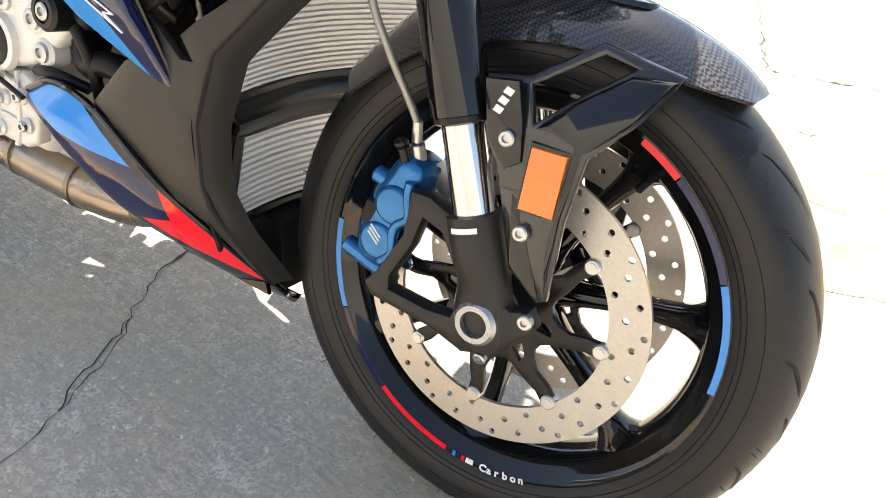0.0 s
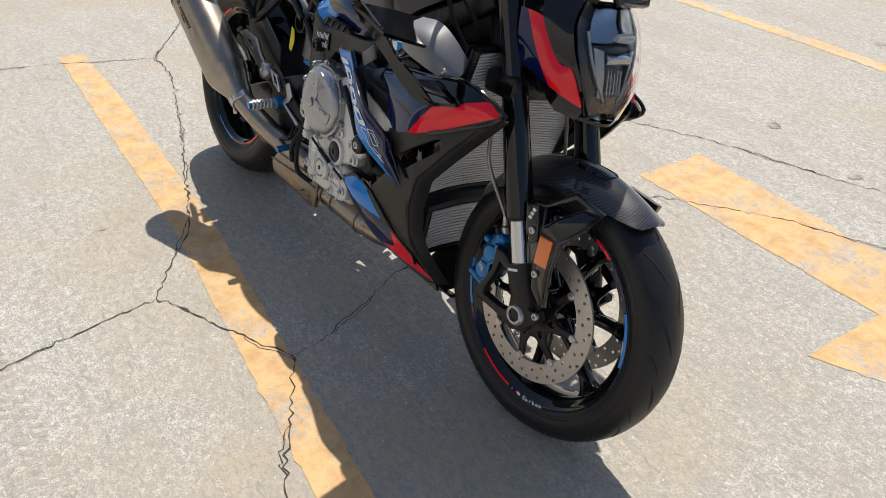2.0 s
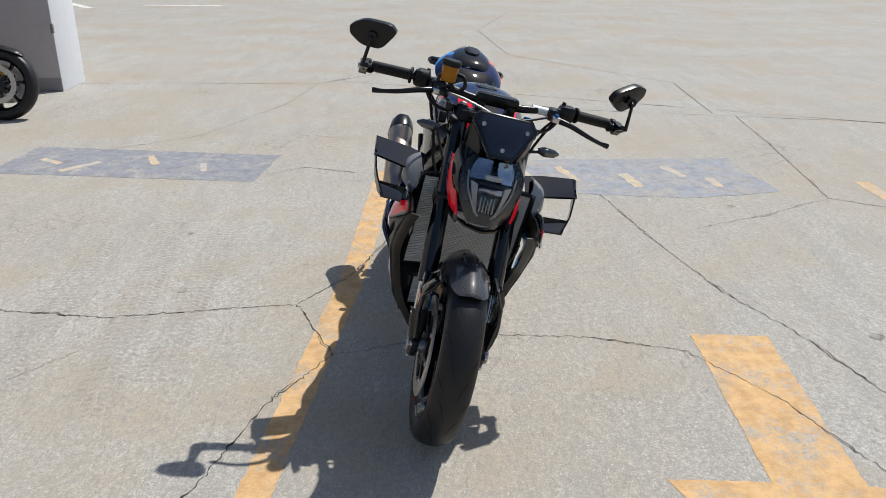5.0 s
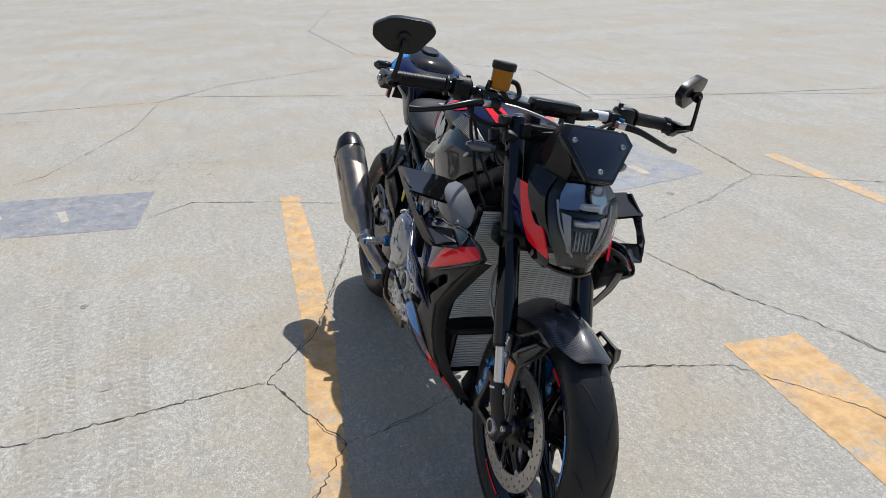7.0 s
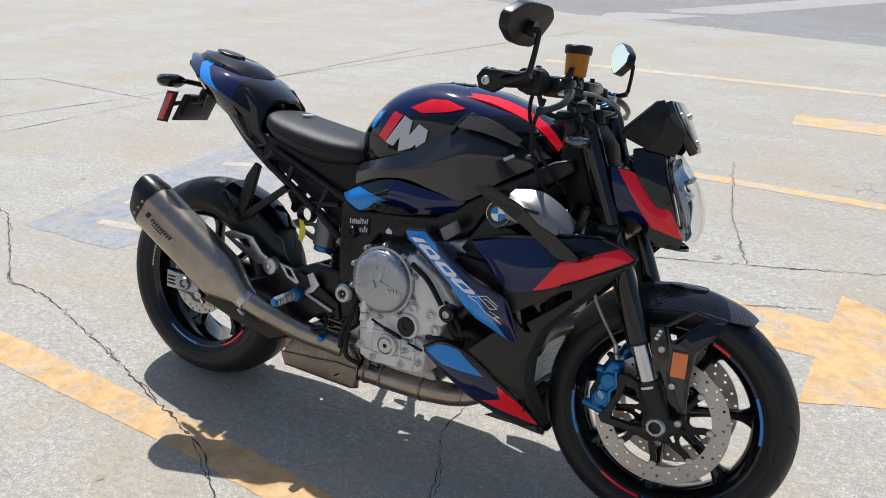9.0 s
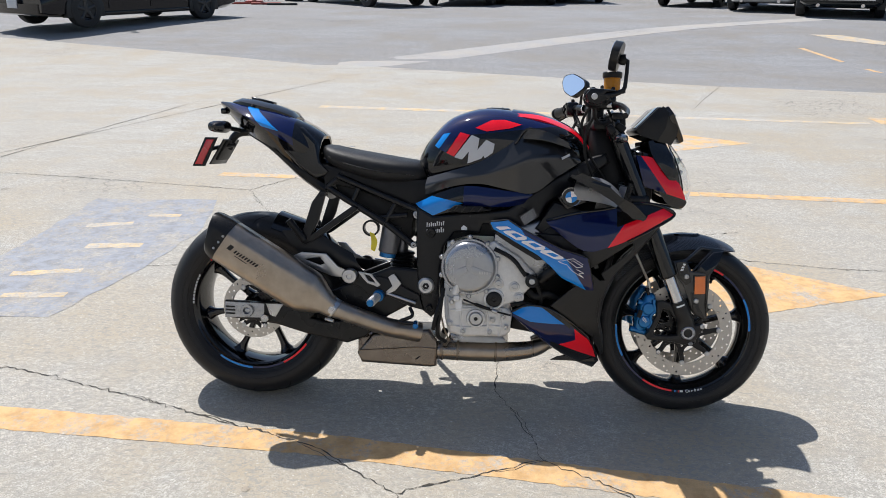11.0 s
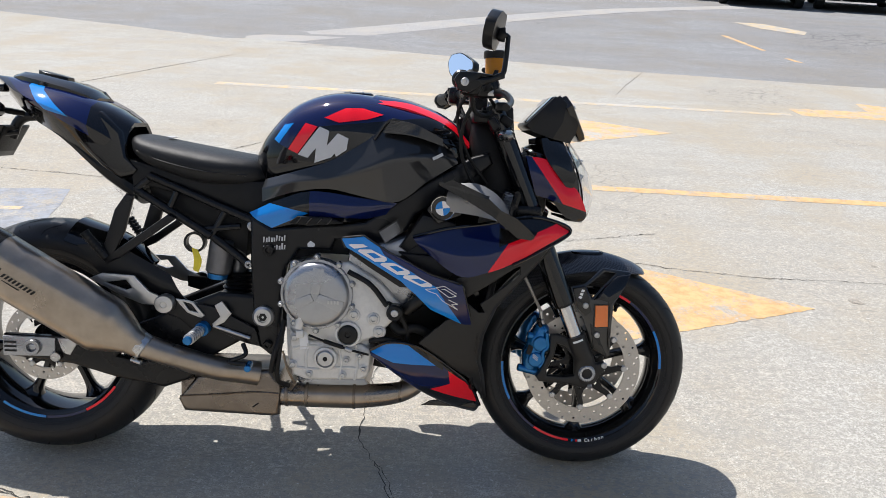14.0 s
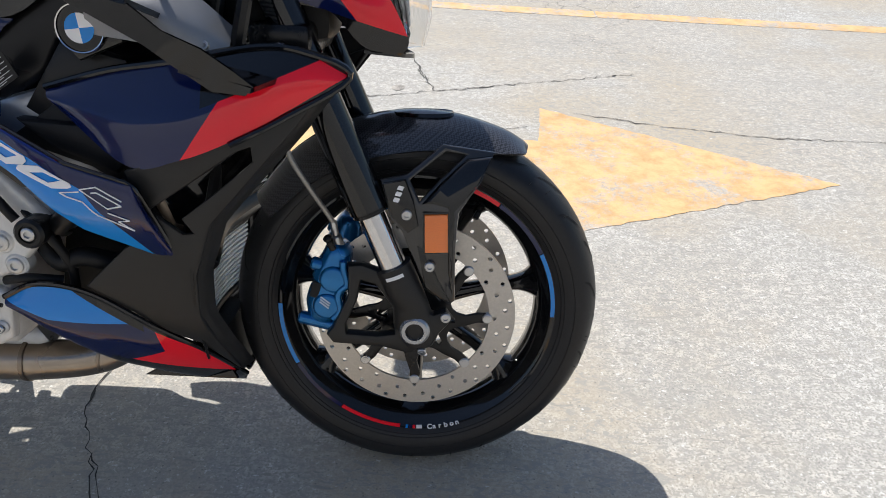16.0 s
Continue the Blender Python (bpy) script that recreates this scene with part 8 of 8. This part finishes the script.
    part("grille", box((L1 - 0.03, 0, 0.62 if kind == "sedan" else 0.78), (0.06, w * 0.85, 0.2), 0.03), trim_black, th, "dark grille")
    part("front_bumper", loft([[(L1 - 0.35, s * w * 0.93 * 1, z_) for s, z_ in ((1, 0.24), (1, 0.45), (-1, 0.45), (-1, 0.24))], [(L1 + 0.02, s * w * 0.78, z_) for s, z_ in ((1, 0.26), (1, 0.46), (-1, 0.46), (-1, 0.26))], [(L1 + 0.06, s * w * 0.5, z_) for s, z_ in ((1, 0.28), (1, 0.46), (-1, 0.46), (-1, 0.28))]]), trim_black if kind == "suv" else paint, th)
    part("rear_bumper", box((L0 + 0.04, 0, 0.47 if kind != "pickup" else 0.62), (0.2, w * 1.72, 0.2), 0.06), trim_black if kind == "suv" else paint, th)
    part("bumper_trim", box((L0 - 0.055, 0, 0.44 if kind != "pickup" else 0.60), (0.03, w * 1.5, 0.05), 0.012), chrome_trim, th)
    part("number_plate", box((L0 - 0.01 if kind != "sedan" else L0 - 0.01, 0, 0.80), (0.03, 0.32, 0.16), 0.006), plate_pale, th, "pale plate with a plain bar")
    part("plate_bar", box((L0 - 0.028, 0, 0.80), (0.004, 0.22, 0.05), 0), trim_black, th)
    part("number_plate", box((L1 + 0.06, 0, 0.45), (0.03, 0.32, 0.15), 0.006), plate_pale, th, "pale plate with a plain bar")
    part("badge", lathe([(L1 + 0.005, 0), (L1 + 0.01, 0.05), (L1 - 0.02, 0.06)], 18, (0, 0, 0.72 if kind == "sedan" else 0.9), "X"), chrome_trim, th)
    part("underbody", box((base / 2, 0, 0.28 if kind != "pickup" else 0.42), (base + nose, wide * 0.8, 0.12), 0.03), trim_black, th)
    if kind == "pickup":
        part("bed_opening", box((-0.15, 0, 1.075), (1.3, wide * 0.78, 0.03), 0.005), trim_black, th, "open dark cargo bed")
    return th


black_paint = car_paint("car_black", (0.006, 0.006, 0.008), 0.08)
tan_paint = car_paint("car_tan", (0.34, 0.29, 0.23), 0.25)
blue_paint = car_paint("car_blue", (0.008, 0.018, 0.07))
silver_paint = car_paint("car_silver", (0.5, 0.52, 0.5), 0.3)
white_car = car_paint("car_white", (0.75, 0.76, 0.78), 0.15)
grey_car = car_paint("car_grey", (0.09, 0.095, 0.105), 0.2)
dark_car = car_paint("car_dark_green", (0.008, 0.011, 0.012), 0.12)

car("sedan", "glossy black sedan with black wheels parked on the asphalt", (-6.2, 15.3), (-0.45, -0.893), 2.97, 1.86, 1.46, black_paint, rim_black, 0.335, 0.85, 1.05)
hp = Vector((0.653, -0.757))
car("pickup_truck", "tan pickup truck with silver wheels parked by the wall", Vector((-5.58, 23.78)) + Vector((0.757, 0.653)) * 1.5, (0.653, -0.757), 3.6, 1.85, 1.78, tan_paint, rim_silver, 0.385, 0.9, 1.15, "pickup")
car("suv", "dark blue sport utility car facing the lane", (0.49, 25.3), (-0.12, -0.99), 2.9, 1.95, 1.70, blue_paint, rim_silver, 0.37, 0.88, 0.95, "suv")
dam = car("sedan", "silver sedan with a crumpled front wing and bumper", (2.35, 25.9), (-0.1, -0.99), 2.75, 1.8, 1.42, silver_paint, rim_silver, 0.32, 0.85, 1.0)
part("crumpled_wing", sheet([[(3.25, -0.86, 0.78), (3.5, -0.7, 0.76), (3.62, -0.3, 0.70)], [(3.2, -0.98, 0.62), (3.62, -0.72, 0.58), (3.70, -0.25, 0.55)], [(3.3, -0.82, 0.45), (3.5, -0.78, 0.36), (3.66, -0.3, 0.38)]], 5, 5, 0.02, soft_u=False, soft_v=False), trim_black, dam, "torn dark inner wing", smooth=False)
part("bent_panel", sheet([[(2.9, -0.93, 0.9), (3.2, -0.97, 0.84), (3.4, -0.8, 0.80)], [(2.95, -0.97, 0.72), (3.25, -1.05, 0.70), (3.5, -0.9, 0.66)]], 4, 4, 0.015, soft_u=False, soft_v=False), silver_paint, dam, "bent silver panel", smooth=False)
car("sedan", "white sedan seen from behind near the wall", (2.2, 24.7), (-0.15, 0.99), 2.75, 1.82, 1.45, white_car, rim_silver, 0.325, 0.85, 0.95)
car("suv", "dark grey compact sport utility car facing the lane", (8.35, 24.7), (-0.5, -0.866), 2.7, 1.85, 1.68, grey_car, rim_black, 0.355, 0.85, 0.9, "suv")
car("suv", "white sport utility car with dark lower trim", (7.15, 20.8), (0.457, 0.89), 2.85, 1.9, 1.72, white_car, rim_black, 0.365, 0.9, 0.95, "suv")
car("suv", "black sport utility car with a chrome bumper strip", (8.2, 18.5), (0.36, 0.93), 2.85, 1.92, 1.72, dark_car, rim_black, 0.365, 0.9, 0.95, "suv")
car("suv", "black sport utility car with a chrome bumper strip", (10.4, 18.0), (0.36, 0.93), 2.85, 1.92, 1.72, dark_car, rim_black, 0.365, 0.9, 0.95, "suv")
car("suv", "black sport utility car parked at the end of the row", (12.9, 17.2), (0.35, 0.937), 2.85, 1.92, 1.72, dark_car, rim_black, 0.365, 0.9, 0.95, "suv")

# boundary wall with iron fence
WY = 29.6
wz = ground_z(0, WY)
tagged(part("wall_north", box((0, WY, wz + 0.2), (60, 0.2, 0.5), 0.01), white_paint), "low white rendered boundary wall", "wall", kind="structure")
fence = thing("fence", "black iron picket fence on the boundary wall", "fence", Matrix.Translation((0, WY, wz + 0.45)))
iron = surface("iron_black", (0.012, 0.012, 0.013), 0.5)
for z in (0.12, 1.3):
    part("rail", box((0, 0, z), (60, 0.035, 0.04), 0.005), iron, fence)
bar_me = None
for i in range(290):
    x = -21.0 + i * 0.145
    if bar_me is None:
        ob = part("picket", box((0, 0, 0.72), (0.018, 0.018, 1.45), 0), iron, fence)
        bar_me = ob.data
    else:
        ob = new("picket", bar_me)
        ob.parent = fence
    ob.location = (x, 0, 0)
for i in range(18):
    ob = part("fence_post", box((-21 + i * 2.47, 0, 0.75), (0.06, 0.06, 1.5), 0.006), iron, fence)
gate = thing("iron_fence", "leaning black iron fence panel beside the sedan", "fence", Matrix.Translation((-8.5, 24.2, ground_z(-8.5, 24.2))))
for z in (0.15, 1.25):
    part("rail", box((0, 0, z), (3.0, 0.03, 0.04), 0.004), iron, gate)
for i in range(22):
    ob = new("picket", bar_me)
    ob.parent = gate
    ob.location = (-1.45 + i * 0.138, 0, 0)
post_paint = surface("weathered_wood", (0.36, 0.24, 0.16), 0.8, amount=0.5)
post = thing("wooden_post", "weathered tan wooden post on a red base", "post", Matrix.Translation((-7.2, 22.3, ground_z(-7, 22.3))))
part("pole", box((0, 0, 0.75), (0.1, 0.1, 1.5), 0.01), post_paint, post)
part("base", box((0, 0, 0.05), (0.5, 0.3, 0.09), 0.02), surface("faded_red", (0.34, 0.07, 0.05), 0.7, amount=0.4), post, "faded red base")
for i, (x, y, r) in enumerate(((-6.7, 21.9, 0.3), (-6.1, 21.6, -0.2), (-7.7, 22.0, 0.1))):
    tagged(part("plank", box((0, 0, 0), (0.9, 0.14, 0.06), 0.01, bm=None), bpy.data.materials["faded_red"] if i != 1 else tyre_black, smooth=False), "weathered board lying on the asphalt", "plank", "boards on the ground").matrix_world = pose(x, y, ground_z(x, y) + 0.03, 0, 0, 20 * r + 10)
drum = thing("barrel", "white dented steel barrel with a dark base", "barrel", Matrix.Translation((-6.5, 24.4, ground_z(-6.5, 24.4))))
part("body", lathe([(0.0, 0.0), (0.0, 0.29), (0.04, 0.3), (0.28, 0.29), (0.30, 0.305), (0.32, 0.29), (0.58, 0.29), (0.60, 0.305), (0.62, 0.29), (0.86, 0.295), (0.88, 0.3), (0.88, 0.0)], 32, (0, 0, 0), "Z"), surface("chalky_white_steel", (0.6, 0.6, 0.58), 0.6, amount=0.4, patches=5), drum)
part("band", lathe([(0.0, 0.303), (0.05, 0.303)], 32, (0, 0, 0), "Z"), tyre_black, drum)
bicycle = thing("bicycle", "old black bicycle leaning behind the white sedan", "bicycle", Matrix.Translation((4.2, 27.8, ground_z(4.2, 27.8))))
for x in (-0.52, 0.52):
    part("wheel", lathe([(-0.018, 0.31), (-0.018, 0.335), (0.018, 0.335), (0.018, 0.31)], 32, (x, 0, 0.335), closed=True), tyre_black, bicycle)
for a, b in (((-0.52, 0, 0.335), (-0.05, 0, 0.3)), ((-0.05, 0, 0.3), (0.35, 0, 0.75)), ((-0.05, 0, 0.3), (-0.2, 0, 0.85)), ((-0.2, 0, 0.75), (0.35, 0, 0.8)), ((0.35, 0, 0.9), (0.52, 0, 0.335)), ((-0.52, 0, 0.335), (-0.18, 0, 0.75))):
    part("frame_tube", tube([a, b], 0.018, 8), trim_black, bicycle)
part("saddle", box((-0.22, 0, 0.88), (0.25, 0.14, 0.05), 0.02), trim_black, bicycle)
part("handlebar", tube([(0.33, -0.25, 0.95), (0.34, 0, 0.95), (0.33, 0.25, 0.95)], 0.014, 8), trim_black, bicycle)

# unseen plain building wall behind the camera, added for reflections and bounced fill
facade = surface("facade_render", (0.46, 0.45, 0.43), 0.8, amount=0.2, grain=6, patches=0.4, bump=0.2, bump_scale=30)
tagged(part("wall_south", box((9.0, -8.2, 2.6), (36.0, 0.3, 5.2), 0.02), facade), "plain rendered wall of an unseen building, added for reflections and fill", "wall", kind="structure")

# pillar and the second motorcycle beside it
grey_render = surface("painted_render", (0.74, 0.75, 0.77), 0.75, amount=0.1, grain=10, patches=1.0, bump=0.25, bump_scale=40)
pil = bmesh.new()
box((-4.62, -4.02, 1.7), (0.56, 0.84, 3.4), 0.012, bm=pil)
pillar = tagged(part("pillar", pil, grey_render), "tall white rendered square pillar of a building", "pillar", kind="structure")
# thin layer that makes the +x face a darker grey than the others
part("painted_face", box((-4.337, -4.02, 1.77), (0.006, 0.836, 3.26), 0.002), surface("darker_face_grey", (0.42, 0.42, 0.425), 0.75, amount=0.2, grain=10, patches=1.0, bump=0.25, bump_scale=40), pillar, "darker grey face of the pillar")
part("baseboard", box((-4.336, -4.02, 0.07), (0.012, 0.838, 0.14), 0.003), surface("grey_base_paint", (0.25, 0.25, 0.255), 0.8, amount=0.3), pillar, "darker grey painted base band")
part("chip", box((-4.335, -3.605, 0.62), (0.03, 0.03, 0.09), 0.01), concrete("bare_concrete", (0.3, 0.28, 0.25), (0.2, 0.19, 0.17), (0.2, 0.19, 0.17)), pillar)

gold = surface("gold_anodised", (0.55, 0.33, 0.08), 0.3, metal=0.9)
second = thing("motorcycle", "black and red motorcycle with a gold fork beside the pillar", "motorcycle", Matrix.Translation((-3.05, -3.55 - 1.45, 0.002)) @ Matrix.Rotation(radians(90), 4, "Z") @ Matrix.Rotation(radians(-11), 4, "X"))
w2 = tyre_and_rim(second, FX, FZ, 0.06, front_profile, 0.047, Matrix(), 7, 5, 14, 0.055)
w3 = tyre_and_rim(second, RX, RZ, 0.10, rear_profile, 0.08, Matrix(), 7, 20, 14, 0.08)
for y in (-0.083, 0.083):
    brake_disc(w2, FX, FZ, y, 0.16, 0.118, 8, Matrix(), 45)
brake_disc(w3, RX, RZ, -0.088, 0.11, 0.078, 6, Matrix(), 30)
for sgn in (-1, 1):
    y = sgn * 0.107
    part("fork_leg", tube([(1.45, y, 0.29), (1.36, y, 0.49), (1.16, y, 0.97)], [0.024, 0.027, 0.027], 16, 10, soft=False), gold, second, "gold fork leg")
    part("caliper", slab([(1.33, 0.41), (1.29, 0.40), (1.28, 0.31), (1.32, 0.29), (1.35, 0.37)], sgn * 0.065, sgn * 0.125, 0.01), satin_black, second)
    part("side_fairing", sheet([[(0.85, sgn * 0.17, 0.78), (1.05, sgn * 0.2, 0.80), (1.28, sgn * 0.17, 0.86)], [(0.86, sgn * 0.18, 0.62), (1.04, sgn * 0.22, 0.62), (1.22, sgn * 0.19, 0.66)], [(0.92, sgn * 0.15, 0.42), (1.0, sgn * 0.17, 0.40), (1.12, sgn * 0.14, 0.45)]], 8, 10, 0.006), paint_red, second, "red side fairing")
    part("swingarm", slab([(-0.08, 0.36), (0.1, 0.36), (0.6, 0.48), (0.6, 0.38), (0.1, 0.28), (-0.08, 0.29)], sgn * 0.11, sgn * 0.14, 0.008), satin_black, second)
    part("grip", rod((1.06, sgn * 0.27, 1.04), (1.04, sgn * 0.41, 1.035), 0.017, 14), dark_plastic, second)
    part("mirror", loft([ring((1.09, sgn * 0.42, 1.16), (0, 1, 0), (0.2, 0, 1), 0.05, 0.03, 12), ring((1.12, sgn * 0.42, 1.16), (0, 1, 0), (0.2, 0, 1), 0.04, 0.022, 12)]), satin_black, second)
    part("mirror_stalk", tube([(1.06, sgn * 0.30, 1.05), (1.08, sgn * 0.36, 1.10), (1.10, sgn * 0.41, 1.15)], 0.007, 8, 8), satin_black, second)
rows = []
for a, w, r, drop in ((50, 0.03, 0.315, 0.01), (62, 0.06, 0.32, 0.025), (90, 0.072, 0.324, 0.034), (120, 0.07, 0.322, 0.034), (138, 0.06, 0.315, 0.025)):
    rows.append([(FX + (r - drop * abs(f) ** 2.4) * math.cos(radians(a)), w * f, FZ + (r - drop * abs(f) ** 2.4) * math.sin(radians(a))) for f in (-1, -0.6, 0, 0.6, 1)])
part("front_mudguard", sheet(rows, 24, 12, 0.004), matte_black, second, "black front mudguard")
part("fuel_tank", loft([ring((x, 0, (t + b) / 2), (0, 1, 0), (0, 0, 1), w, (t - b) / 2, 24, 2.7) for x, t, b, w in TANK], 20, smooth=True), paint_red, second, "red fuel tank")
part("seat", loft([ring((x, 0, z), (0, 1, 0), (0, 0, 1), w, 0.05, 16, 2.8) for x, z, w in ((-0.05, 0.93, 0.06), (0.15, 0.87, 0.11), (0.4, 0.82, 0.13), (0.55, 0.81, 0.1))], 12, smooth=True), seat_vinyl, second)
part("engine", slab([(0.6, 0.58), (0.9, 0.62), (1.05, 0.5), (0.95, 0.28), (0.62, 0.26)], -0.14, 0.14, 0.02), alloy_dark, second, "grey engine")
part("frame", slab([(0.5, 0.74), (1.12, 0.9), (1.16, 0.84), (0.9, 0.64), (0.62, 0.6), (0.6, 0.4), (0.55, 0.4)], -0.15, 0.15, 0.01), frame_black, second)
part("headlight", loft([ring((1.25, 0, 0.9), (0, 1, 0), (0.2, 0, 1), 0.1, 0.07, 18), ring((1.36, 0, 0.86), (0, 1, 0), (0.4, 0, 1), 0.09, 0.08, 18), ring((1.41, 0, 0.84), (0, 1, 0), (0.4, 0, 1), 0.06, 0.05, 18)]), gloss_black, second)
part("handlebar", tube([(1.04, -0.41, 1.035), (1.12, -0.1, 1.03), (1.12, 0.1, 1.03), (1.04, 0.41, 1.035)], 0.013, 12, 20), satin_black, second)
part("silencer", rod((0.3, -0.2, 0.36), (-0.08, -0.22, 0.56), 0.05, 20), titanium, second)
part("side_stand", tube([(0.62, 0.1, 0.2), (0.58, 0.27, 0.07)], 0.011, 8), satin_black, second)
